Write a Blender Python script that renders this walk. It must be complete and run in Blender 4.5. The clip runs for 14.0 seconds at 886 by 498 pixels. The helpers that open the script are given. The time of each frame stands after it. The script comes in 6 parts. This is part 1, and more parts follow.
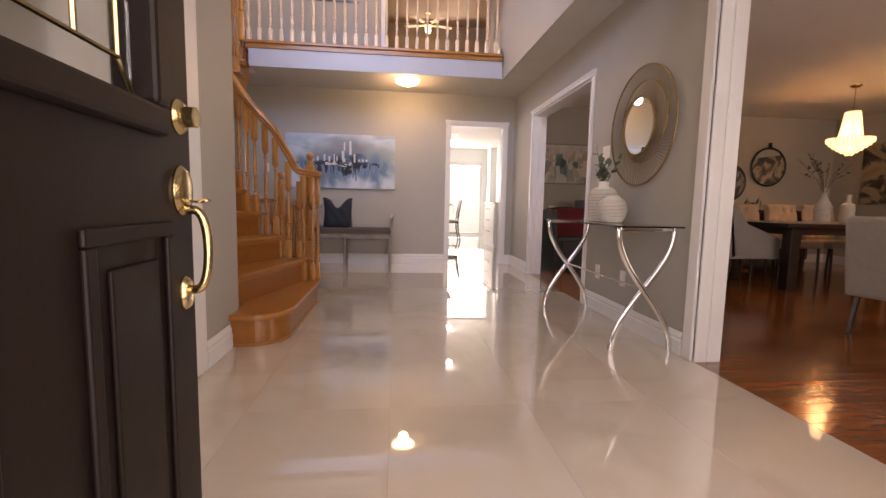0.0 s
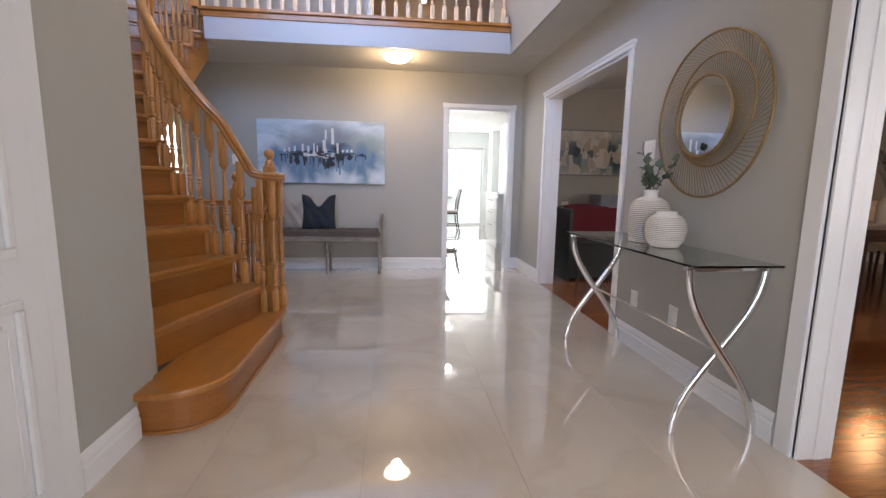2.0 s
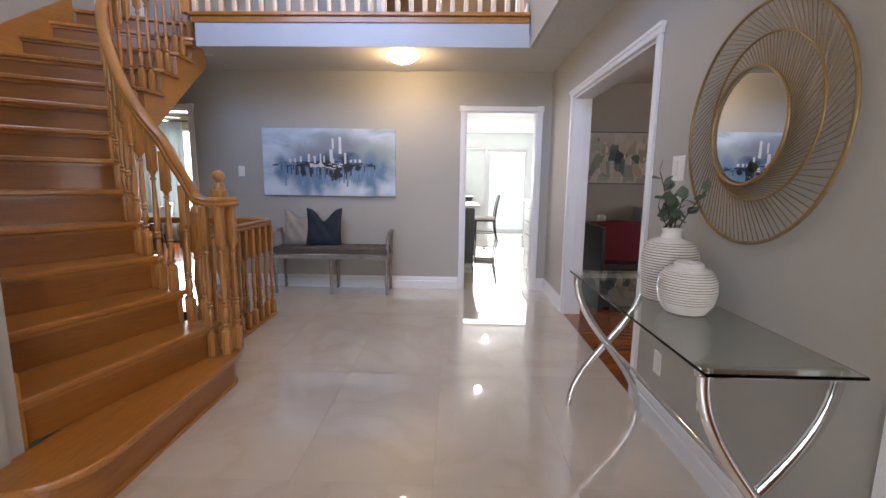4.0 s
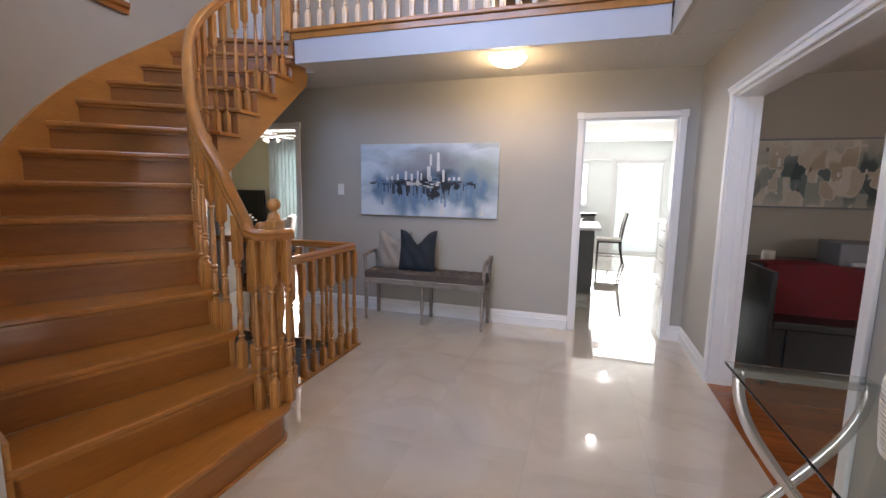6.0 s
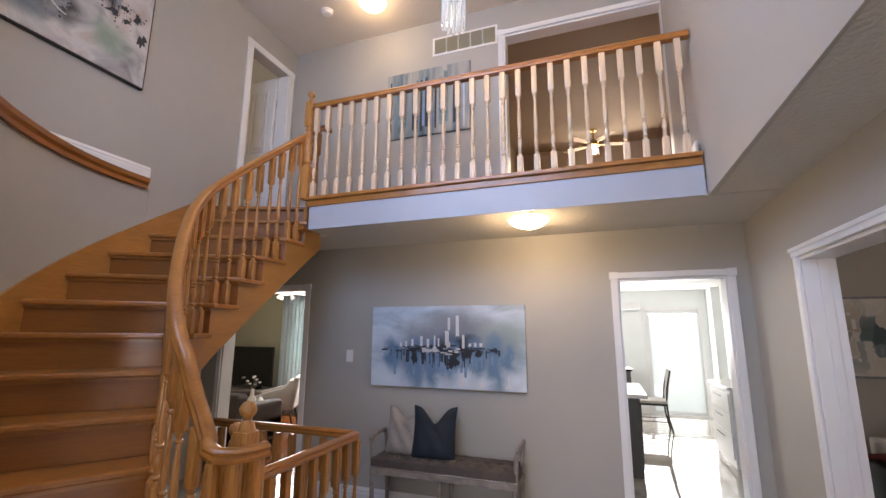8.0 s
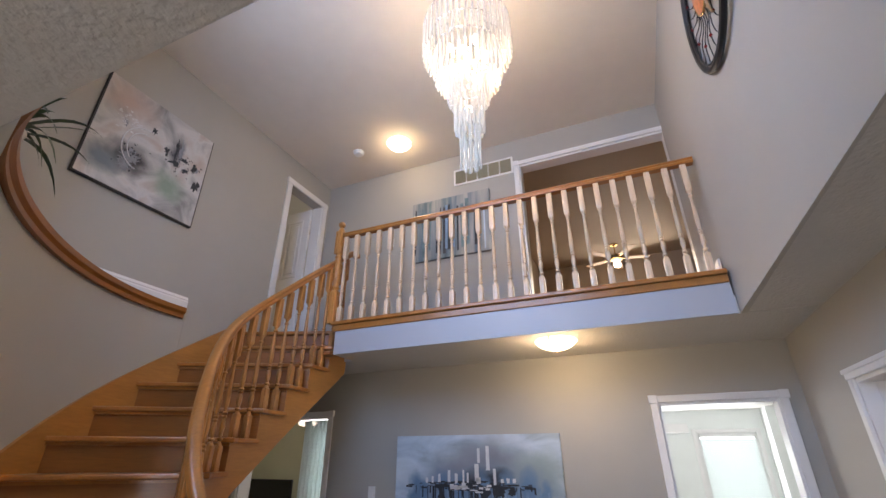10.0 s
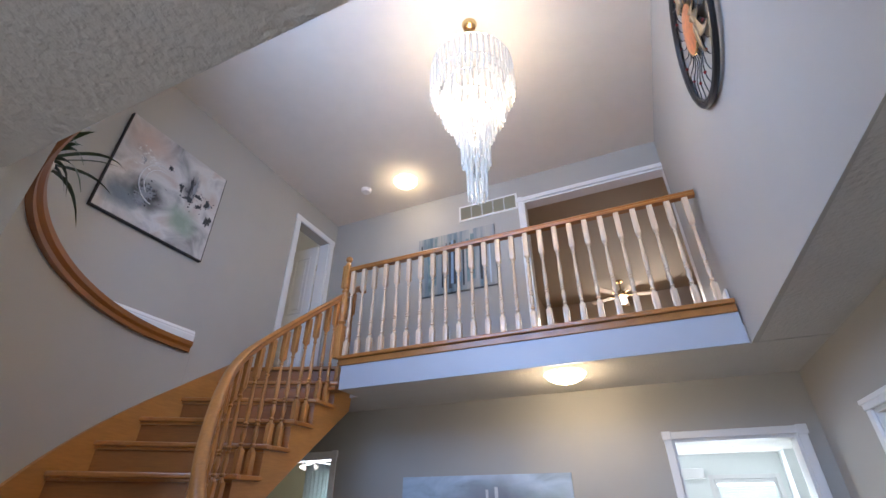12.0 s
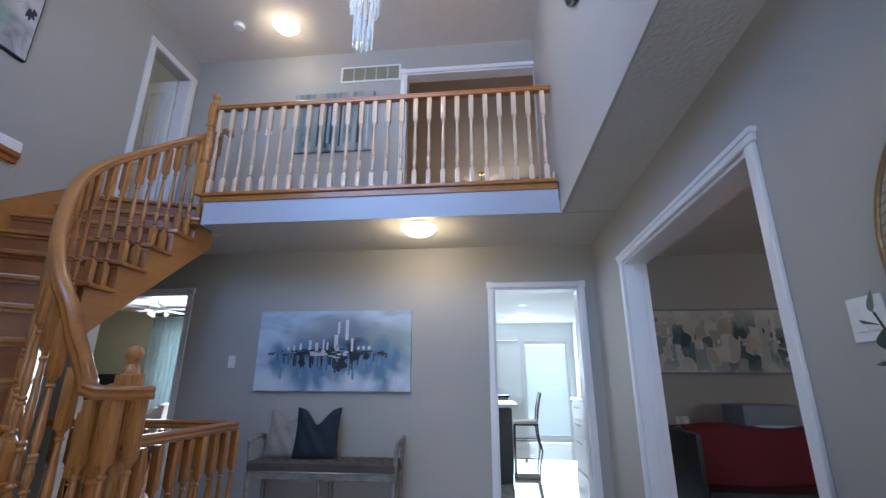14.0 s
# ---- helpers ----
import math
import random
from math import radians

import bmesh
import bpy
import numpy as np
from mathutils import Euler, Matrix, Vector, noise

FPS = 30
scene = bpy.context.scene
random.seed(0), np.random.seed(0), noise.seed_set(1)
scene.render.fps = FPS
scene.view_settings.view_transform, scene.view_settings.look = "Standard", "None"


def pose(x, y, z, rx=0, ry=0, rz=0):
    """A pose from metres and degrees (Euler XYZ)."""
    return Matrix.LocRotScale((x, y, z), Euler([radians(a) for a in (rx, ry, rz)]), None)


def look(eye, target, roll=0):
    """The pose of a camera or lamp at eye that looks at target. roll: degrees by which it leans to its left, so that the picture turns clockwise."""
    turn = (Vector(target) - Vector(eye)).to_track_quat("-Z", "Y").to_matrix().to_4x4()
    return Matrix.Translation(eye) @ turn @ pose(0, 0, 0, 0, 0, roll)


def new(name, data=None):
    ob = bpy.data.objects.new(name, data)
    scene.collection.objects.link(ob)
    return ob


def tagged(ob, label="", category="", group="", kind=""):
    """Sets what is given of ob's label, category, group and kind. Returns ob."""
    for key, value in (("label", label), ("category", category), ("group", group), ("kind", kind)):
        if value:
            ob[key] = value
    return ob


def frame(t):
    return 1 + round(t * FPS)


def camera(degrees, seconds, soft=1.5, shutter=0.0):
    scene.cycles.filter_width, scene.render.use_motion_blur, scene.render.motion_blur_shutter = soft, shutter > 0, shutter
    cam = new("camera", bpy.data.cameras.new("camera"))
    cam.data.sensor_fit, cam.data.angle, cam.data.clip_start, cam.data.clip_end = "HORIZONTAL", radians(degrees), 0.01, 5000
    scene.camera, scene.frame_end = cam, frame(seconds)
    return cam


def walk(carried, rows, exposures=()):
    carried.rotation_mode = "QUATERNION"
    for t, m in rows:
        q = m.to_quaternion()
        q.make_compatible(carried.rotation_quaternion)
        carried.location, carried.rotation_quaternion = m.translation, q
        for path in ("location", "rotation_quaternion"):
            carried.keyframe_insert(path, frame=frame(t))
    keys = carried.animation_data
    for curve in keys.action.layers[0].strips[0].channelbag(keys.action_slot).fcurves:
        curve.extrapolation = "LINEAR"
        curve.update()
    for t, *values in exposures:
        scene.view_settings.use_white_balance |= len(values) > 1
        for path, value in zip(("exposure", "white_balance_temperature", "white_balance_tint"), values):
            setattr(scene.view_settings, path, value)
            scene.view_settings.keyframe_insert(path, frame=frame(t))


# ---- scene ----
cam = camera(90.4, 14.0)
PATH = [
    (0, (0.277, -0.004, 0.88), (0.492, 1.974, 0.677), 1.2),
    (0.5, (0.236, 0.213, 0.893), (0.458, 2.19, 0.685), 1.3),
    (1, (0.261, 0.455, 0.961), (0.48, 2.429, 0.721), 1.2),
    (1.5, (0.312, 0.612, 1.03), (0.531, 2.583, 0.764), 1.0),
    (2, (0.379, 0.813, 1.083), (0.599, 2.78, 0.793), 1.0),
    (2.2, (0.407, 0.872, 1.102), (0.63, 2.838, 0.812), 1.0),
    (4.3, (1.002, 1.468, 1.265), (0.868, 3.44, 0.96), 0.8),
    (4.5, (1.037, 1.542, 1.275), (0.842, 3.509, 0.968), 0.9),
    (5, (1.113, 1.711, 1.304), (0.76, 3.654, 0.992), 0.9),
    (5.5, (1.13, 1.857, 1.33), (0.623, 3.769, 1.032), 0.9),
    (6, (1.058, 2.037, 1.361), (0.47, 3.93, 1.092), 1.0),
    (6.5, (0.976, 2.17, 1.417), (0.358, 4.064, 1.235), 0.9),
    (7, (0.944, 2.305, 1.468), (0.306, 4.2, 1.432), 0.7),
    (7.5, (0.922, 2.431, 1.523), (0.269, 4.314, 1.682), 0.5),
    (8, (0.911, 2.468, 1.578), (0.244, 4.316, 1.951), 0.3),
    (8.5, (0.914, 2.473, 1.605), (0.232, 4.265, 2.174), 0.2),
    (9, (0.913, 2.472, 1.609), (0.226, 4.218, 2.302), 0.1),
    (9.2, (0.944, 2.461, 1.644), (0.242, 4.189, 2.367), 0.1),
    (11.3, (0.935, 2.416, 1.624), (0.234, 3.991, 2.638), 0.1),
    (11.5, (0.932, 2.413, 1.615), (0.233, 3.985, 2.634), 0.0),
    (12, (0.918, 2.42, 1.565), (0.221, 3.992, 2.587), 0.0),
    (12.5, (0.875, 2.415, 1.482), (0.195, 4.004, 2.488), 0.2),
    (13, (0.853, 2.371, 1.382), (0.274, 4.051, 2.302), 0.4),
    (13.5, (0.886, 2.321, 1.273), (0.469, 4.118, 2.047), 0.3),
    (14, (0.995, 2.239, 1.16), (0.796, 4.143, 1.739), 0.2),
]
walk(cam, [(t, look(eye, target, roll)) for t, eye, target, roll in PATH],
     exposures=[(0.0, -0.12, 8800, 31), (0.5, 0.2, 7750, 25), (1.0, 0.1, 7000, 20), (1.5, 0.05, 6900, 18), (2.2, 0.05, 6850, 17), (5.0, 0.03, 6950, 17), (7.5, -0.03, 7200, 19), (9.0, -0.38, 7250, 18), (11.5, -0.28, 6120, 13), (12.5, -0.25, 5970, 12), (14.0, -0.46, 5480, 10)])

# ---------------------------------------------------------------- light
world = bpy.data.worlds.new("world")
scene.world = world
world.use_nodes = True
wn = world.node_tree
bg = wn.nodes["Background"]
sky = wn.nodes.new("ShaderNodeTexSky")
sky.sky_type, sky.sun_disc = "NISHITA", False
sky.sun_elevation, sky.sun_rotation = radians(42), radians(20)
wn.links.new(sky.outputs[0], bg.inputs[0])
bg.inputs[1].default_value = 0.10


def lamp(name, kind, m, energy, color, size=0.1, size_y=None, angle=None):
    d = bpy.data.lights.new(name, kind)
    d.energy, d.color = energy, color
    if kind == "AREA":
        d.shape, d.size, d.size_y = "RECTANGLE", size, size_y or size
    elif kind == "POINT":
        d.shadow_soft_size = size
    elif kind == "SUN":
        d.angle = angle
    ob = new(name, d)
    ob.matrix_world = m
    return ob


# sun from behind the house, sky light through the openings, plus added unseen fills
lamp("sun", "SUN", look((2, 20, 15), (1, 6, 0)), 2.2, (1.0, 0.95, 0.88), angle=radians(0.5))
lamp("upper_window_light", "AREA", look((-0.55, 2.70, 3.75), (1.3, 6.0, 3.2)), 90, (0.38, 0.58, 1.0), 2.1, 1.4)
lamp("front_door_light", "AREA", look((0.37, -0.22, 1.15), (0.45, 6.0, 0.9)), 24, (0.84, 0.90, 1.0), 0.85, 1.9)
lamp("kitchen_window_light", "AREA", look((1.9, 12.5, 1.4), (1.6, 6.0, 0.9)), 42, (0.88, 0.95, 1.0), 1.9, 2.0)
# added fill from the unseen kitchen side, brightens its walls
lamp("kitchen_fill_light", "AREA", look((-1.3, 10.2, 1.6), (2.0, 10.2, 1.0)), 66, (0.88, 0.95, 1.0), 2.0, 1.4)
lamp("family_window_light", "AREA", look((-4.5, 9.75, 1.4), (-3.6, 6.0, 1.0)), 95, (0.92, 0.96, 1.0), 1.3, 1.8)
# fill for the dining room from an assumed front window out of view
lamp("dining_fill_light", "AREA", look((5.4, 0.12, 1.5), (4.2, 6.0, 0.8)), 42, (0.95, 0.93, 0.92), 2.0, 1.3)
# added fill with no window behind it, brightens the gallery bedroom
lamp("bedroom_fill_light", "AREA", look((1.2, 10.4, 4.2), (0.8, 6.5, 3.6)), 30, (1.0, 0.89, 0.76), 1.4, 1.2)
# added fill behind the viewpoint, brightens the closet door
lamp("entry_fill_light", "AREA", look((1.35, -0.22, 1.2), (-0.7, 2.4, 0.9)), 24, (0.86, 0.92, 1.0), 0.5, 1.6)
# added lamp for an unseen window, lifts the dark room behind the upstairs door
lamp("side_bedroom_fill", "AREA", look((-4.8, 6.0, 4.0), (-2.6, 6.2, 3.8)), 14, (1.0, 0.95, 0.85), 1.0, 1.0)
lamp("hall_bulb", "POINT", pose(0.41, 5.82, 2.335), 17, (1.0, 0.74, 0.42), 0.06)
lamp("upper_bulb", "POINT", pose(-1.17, 6.02, 4.86), 7, (1.0, 0.76, 0.45), 0.06)
lamp("chandelier_bulb", "POINT", pose(0.24, 4.48, 4.15), 58, (1.0, 0.78, 0.52), 0.12)
lamp("bedroom_fan_bulb", "POINT", pose(.93, 9.9, 4.47), 5, (1.0, 0.80, 0.55), 0.06)
lamp("kitchen_downlight", "POINT", pose(1.7, 11.3, 2.36), 6, (0.95, 0.98, 1.0), 0.06)
lamp("kitchen_downlight", "POINT", pose(1.4, 8.7, 2.36), 4, (0.95, 0.98, 1.0), 0.06)
lamp("dining_bulb", "POINT", pose(5.93, 5.05, 1.88), 66, (1.0, 0.60, 0.29), 0.12)

# ---------------------------------------------------------------- materials


def mat(name, color, rough=0.5, metal=0.0, var=0.08, scale=6.0, bump=0.0, bscale=80.0, spec=0.5, coat=0.0, island=0.0, stretch=(1, 1, 1), color2=None, detail=6.0):
    """A principled material with colour variation at two scales and a fine bump."""
    m = bpy.data.materials.new(name)
    m.use_nodes = True
    nt = m.node_tree
    b = nt.nodes["Principled BSDF"]
    b.inputs["Roughness"].default_value = rough
    b.inputs["Metallic"].default_value = metal
    b.inputs["Specular IOR Level"].default_value = spec
    b.inputs["Coat Weight"].default_value = coat
    b.inputs["Coat Roughness"].default_value = 0.006 if rough < 0.02 else 0.02 if rough < 0.1 else 0.10
    tc = nt.nodes.new("ShaderNodeTexCoord")
    mp = nt.nodes.new("ShaderNodeMapping")
    mp.inputs["Scale"].default_value = stretch
    nt.links.new(tc.outputs["Object"], mp.inputs[0])
    n1 = nt.nodes.new("ShaderNodeTexNoise")
    n1.inputs["Scale"].default_value, n1.inputs["Detail"].default_value = scale, detail
    nt.links.new(mp.outputs[0], n1.inputs["Vector"])
    n2 = nt.nodes.new("ShaderNodeTexNoise")
    n2.inputs["Scale"].default_value = scale * 0.13
    nt.links.new(mp.outputs[0], n2.inputs["Vector"])
    add = nt.nodes.new("ShaderNodeMath")
    add.operation = "MULTIPLY_ADD"
    add.inputs[1].default_value = 0.5
    nt.links.new(n1.outputs[0], add.inputs[0])
    half = nt.nodes.new("ShaderNodeMath")
    half.operation = "MULTIPLY"
    half.inputs[1].default_value = 0.5
    nt.links.new(n2.outputs[0], half.inputs[0])
    nt.links.new(half.outputs[0], add.inputs[2])
    ramp = nt.nodes.new("ShaderNodeValToRGB")
    e = ramp.color_ramp.elements
    c2 = color2 or tuple(c * (1 + var) for c in color)
    e[0].position, e[1].position = 0.36, 0.64
    e[0].color = (*(c * (1 - var) for c in color), 1)
    e[1].color = (*c2, 1)
    nt.links.new(add.outputs[0], ramp.inputs[0])
    out = ramp.outputs[0]
    if island:
        info = nt.nodes.new("ShaderNodeObjectInfo")
        hsv = nt.nodes.new("ShaderNodeHueSaturation")
        mr = nt.nodes.new("ShaderNodeMapRange")
        mr.inputs[3].default_value, mr.inputs[4].default_value = 1 - island, 1 + island
        nt.links.new(info.outputs["Random"], mr.inputs[0])
        nt.links.new(mr.outputs[0], hsv.inputs["Value"])
        nt.links.new(out, hsv.inputs["Color"])
        out = hsv.outputs[0]
    nt.links.new(out, b.inputs["Base Color"])
    rr = nt.nodes.new("ShaderNodeMapRange")
    rr.inputs[3].default_value, rr.inputs[4].default_value = rough * 0.85, min(1, rough * 1.15)
    nt.links.new(n1.outputs[0], rr.inputs[0])
    nt.links.new(rr.outputs[0], b.inputs["Roughness"])
    if bump:
        n3 = nt.nodes.new("ShaderNodeTexNoise")
        n3.inputs["Scale"].default_value, n3.inputs["Detail"].default_value = bscale, 3
        nt.links.new(mp.outputs[0], n3.inputs["Vector"])
        bp = nt.nodes.new("ShaderNodeBump")
        bp.inputs["Strength"].default_value, bp.inputs["Distance"].default_value = bump, 0.01
        nt.links.new(n3.outputs[0], bp.inputs["Height"])
        nt.links.new(bp.outputs[0], b.inputs["Normal"])
    return m


def glow(name, color, strength):
    m = bpy.data.materials.new(name)
    m.use_nodes = True
    b = m.node_tree.nodes["Principled BSDF"]
    b.inputs["Base Color"].default_value = (*color, 1)
    b.inputs["Emission Color"].default_value = (*color, 1)
    b.inputs["Emission Strength"].default_value = strength
    return m


def glassy(name, color=(1, 1, 1), rough=0.0, ior=1.45):
    m = bpy.data.materials.new(name)
    m.use_nodes = True
    b = m.node_tree.nodes["Principled BSDF"]
    b.inputs["Base Color"].default_value = (*color, 1)
    b.inputs["Transmission Weight"].default_value = 1.0
    b.inputs["Roughness"].default_value = rough
    b.inputs["IOR"].default_value = ior
    return m


def thin(m, share):
    """Let a share of the light through a thin sheet."""
    nt = m.node_tree
    b = nt.nodes["Principled BSDF"]
    tr = nt.nodes.new("ShaderNodeBsdfTranslucent")
    nt.links.new(b.inputs["Base Color"].links[0].from_socket, tr.inputs["Color"])
    mix = nt.nodes.new("ShaderNodeMixShader")
    mix.inputs[0].default_value = share
    nt.links.new(b.outputs[0], mix.inputs[1])
    nt.links.new(tr.outputs[0], mix.inputs[2])
    nt.links.new(mix.outputs[0], nt.nodes["Material Output"].inputs["Surface"])
    return m


WALL = mat("wall_paint", (0.42, 0.405, 0.37), 0.55, var=0.03, scale=3, bump=0.05, bscale=160, spec=0.35)
CREAM = mat("olive_paint", (0.42, 0.40, 0.27), 0.6, var=0.03, scale=3, bump=0.05, bscale=160)
KWALL = mat("pale_paint", (0.80, 0.84, 0.83), 0.55, var=0.03, scale=3, bump=0.05, bscale=160)
# stippled white dulled to grey: the low ceilings' shadow sits in the colour
CEIL = mat("shaded_stipple_ceiling", (0.55, 0.53, 0.49), 0.8, var=0.03, scale=20, bump=0.9, bscale=42)
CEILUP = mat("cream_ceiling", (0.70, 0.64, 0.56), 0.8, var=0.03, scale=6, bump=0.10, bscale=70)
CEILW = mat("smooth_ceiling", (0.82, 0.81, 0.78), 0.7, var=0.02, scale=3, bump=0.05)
# grey wall paint with the blue skylight mixed into its colour
FASCIA = mat("skylit_grey_fascia", (0.43, 0.45, 0.50), 0.4, var=0.02, scale=4, bump=0.03)
TRIM = mat("white_trim_paint", (0.80, 0.80, 0.80), 0.30, var=0.02, scale=5, bump=0.03, bscale=90)
OAK = mat("honey_oak", (0.38, 0.148, 0.029), 0.30, var=0.17, scale=9, bump=0.06, bscale=60, coat=0.35, island=0.10, stretch=(9, 1.2, 9))
# the tread oak again, its upright faces darkened with shade in the colour
OAKX = mat("shaded_honey_oak", (0.29, 0.103, 0.018), 0.34, var=0.15, scale=9, bump=0.05, bscale=60, coat=0.25, island=0.08, stretch=(1.2, 1.2, 12))
OAKS = mat("honey_oak_skirt", (0.42, 0.190, 0.048), 0.34, var=0.12, scale=9, bump=0.05, bscale=60, coat=0.25, stretch=(1.2, 1.2, 9))
# same oak as the other balusters, paled by window light put into the colour
OAKLIT = mat("window_lit_oak_turned", (0.63, 0.47, 0.32), 0.28, var=0.12, scale=10, bump=0.04, bscale=60, coat=0.35, island=0.10, stretch=(8, 8, 0.8))
OAKT = mat("honey_oak_turned", (0.44, 0.195, 0.053), 0.28, var=0.22, scale=10, bump=0.04, bscale=60, coat=0.35, island=0.12, stretch=(8, 8, 0.8))
PLANK = mat("red_oak_plank", (0.26, 0.075, 0.016), 0.16, var=0.35, scale=8, bump=0.03, bscale=40, coat=0.4, island=0.22, stretch=(1, 9, 9))
GROUT = mat("grout", (0.30, 0.265, 0.23), 0.8, var=0.05)
CHROME = mat("chrome", (0.80, 0.80, 0.80), 0.10, metal=1.0, var=0.03, scale=20)
BRASS = mat("antique_brass", (0.62, 0.47, 0.24), 0.22, metal=1.0, var=0.10, scale=30)
RATTAN = mat("brown_wire", (0.27, 0.172, 0.070), 0.4, metal=0.35, var=0.2, scale=40)
DOORBROWN = mat("brown_door_paint", (0.0135, 0.0075, 0.0058), 0.48, var=0.12, scale=12, bump=0.03, bscale=120, spec=0.22)
GLASS = glassy("clear_glass", (0.97, 1.0, 0.985))
MIRROR = mat("mirror_silver", (0.86, 0.87, 0.87), 0.01, metal=1.0, var=0.0)
DARKWOOD = mat("espresso_wood", (0.030, 0.015, 0.010), 0.32, var=0.3, scale=10, bump=0.05, stretch=(1, 8, 8))
GREYWOOD = mat("weathered_grey_wood", (0.27, 0.235, 0.205), 0.6, var=0.35, scale=14, bump=0.2, bscale=70, stretch=(2, 2, 2))
BLACK = mat("black_metal", (0.012, 0.012, 0.013), 0.35, var=0.15, scale=20)
BLACKGLOSS = mat("black_screen", (0.006, 0.006, 0.008), 0.08, var=0.1, scale=10)
PLASTIC = mat("white_plastic", (0.80, 0.79, 0.76), 0.35, var=0.02)
CERAMIC = mat("white_ceramic", (0.78, 0.75, 0.70), 0.22, var=0.05, scale=20, bump=0.04, bscale=60)
CLAY = mat("bare_clay", (0.36, 0.27, 0.19), 0.75, var=0.2, scale=30)
LEAF = mat("grey_green_leaf", (0.085, 0.125, 0.085), 0.5, var=0.3, scale=25, island=0.2)
LEAFG = mat("dark_green_leaf", (0.02, 0.05, 0.012), 0.4, var=0.3, scale=25)
STEM = mat("brown_stem", (0.10, 0.055, 0.035), 0.6, var=0.2)
NAVY = mat("navy_velvet", (0.013, 0.022, 0.036), 0.85, var=0.25, scale=30, bump=0.25, bscale=150)
TAUPE = mat("taupe_linen", (0.34, 0.30, 0.265), 0.9, var=0.12, scale=40, bump=0.3, bscale=200)
SEATGREY = mat("charcoal_upholstery", (0.085, 0.068, 0.060), 0.75, var=0.25, scale=30, bump=0.3, bscale=180)
# grey linen darkened so that the chair's backlit side is in the colour
CHAIRSHADE = mat("backlit_linen", (0.27, 0.25, 0.235), 0.9, var=0.08, scale=60, bump=0.25, bscale=240)
LINEN = mat("pale_linen", (0.44, 0.41, 0.38), 0.9, var=0.08, scale=60, bump=0.25, bscale=240)
BLUSH = mat("oatmeal_linen", (0.46, 0.36, 0.28), 0.9, var=0.08, scale=60, bump=0.25, bscale=240)
REDCLOTH = mat("red_cloth", (0.13, 0.005, 0.008), 0.8, var=0.2, scale=14, bump=0.2, bscale=90)
GREENCLOTH = mat("dark_green_cloth", (0.02, 0.045, 0.03), 0.85, var=0.2, scale=30, bump=0.2)
CURTAIN = thin(mat("sheer_curtain", (0.66, 0.74, 0.76), 0.8, var=0.06, scale=30), 0.55)
QUARTZ = mat("white_quartz", (0.80, 0.80, 0.78), 0.2, var=0.04, scale=14)
CABGREY = mat("grey_cabinet", (0.10, 0.10, 0.10), 0.4, var=0.08, scale=10, bump=0.03)
CABWHITE = mat("white_cabinet", (0.80, 0.80, 0.78), 0.35, var=0.03, scale=6)
CANVAS = mat("canvas_edge", (0.55, 0.55, 0.55), 0.8, var=0.08, scale=40, bump=0.2, bscale=300)
RUG = mat("grey_rug", (0.34, 0.32, 0.30), 0.95, var=0.25, scale=20, bump=0.5, bscale=120)
BULB = glow("lamp_glass_warm", (1.0, 0.86, 0.62), 9.0)
BULBW = glow("lamp_glass_white", (1.0, 0.90, 0.74), 7.0)
SPOT = glow("spot_shade", (1.0, 0.95, 0.86), 1.1)
DAYGLOW = glow("daylight_backdrop", (0.90, 0.97, 1.0), 4.5)


def marble(name):
    """Polished cream porcelain with soft grey-brown veins."""
    m = mat(name, (0.62, 0.55, 0.475), 0.009, var=0.05, scale=1.6, spec=1.0, coat=1.0, island=0.02)
    nt = m.node_tree
    b = nt.nodes["Principled BSDF"]
    src = b.inputs["Base Color"].links[0].from_socket
    geo = nt.nodes.new("ShaderNodeNewGeometry")
    info = nt.nodes.new("ShaderNodeObjectInfo")
    shift = nt.nodes.new("ShaderNodeVectorMath")
    shift.operation = "MULTIPLY_ADD"
    comb = nt.nodes.new("ShaderNodeCombineXYZ")
    for i in range(3):
        nt.links.new(info.outputs["Random"], comb.inputs[i])
    shift.inputs[1].default_value = (31, 17, 5)
    nt.links.new(comb.outputs[0], shift.inputs[0])
    nt.links.new(geo.outputs["Position"], shift.inputs[2])
    nz = nt.nodes.new("ShaderNodeTexNoise")
    nz.inputs["Scale"].default_value, nz.inputs["Detail"].default_value, nz.inputs["Distortion"].default_value = 1.1, 9, 0.9
    nt.links.new(shift.outputs[0], nz.inputs["Vector"])
    ramp = nt.nodes.new("ShaderNodeValToRGB")
    ramp.color_ramp.elements[0].position, ramp.color_ramp.elements[0].color = 0.40, (1, 1, 1, 1)
    ramp.color_ramp.elements[1].position, ramp.color_ramp.elements[1].color = 0.56, (1, 1, 1, 1)
    e = ramp.color_ramp.elements.new(0.505)
    e.color = (0.86, 0.83, 0.79, 1)
    nt.links.new(nz.outputs[0], ramp.inputs[0])
    mix = nt.nodes.new("ShaderNodeMixRGB")
    mix.blend_type = "MULTIPLY"
    mix.inputs[0].default_value = 0.50
    nt.links.new(src, mix.inputs[1])
    nt.links.new(ramp.outputs[0], mix.inputs[2])
    nt.links.new(mix.outputs[0], b.inputs["Base Color"])
    return m


MARBLE = marble("polished_porcelain")

# ---------------------------------------------------------------- mesh helpers


def mesh_of(name, bm, material, smooth=False):
    me = bpy.data.meshes.new(name)
    bm.normal_update()
    bm.to_mesh(me)
    bm.free()
    me.materials.append(material)
    if smooth:
        for p in me.polygons:
            p.use_smooth = True
        me.set_sharp_from_angle(angle=radians(38))
    return me


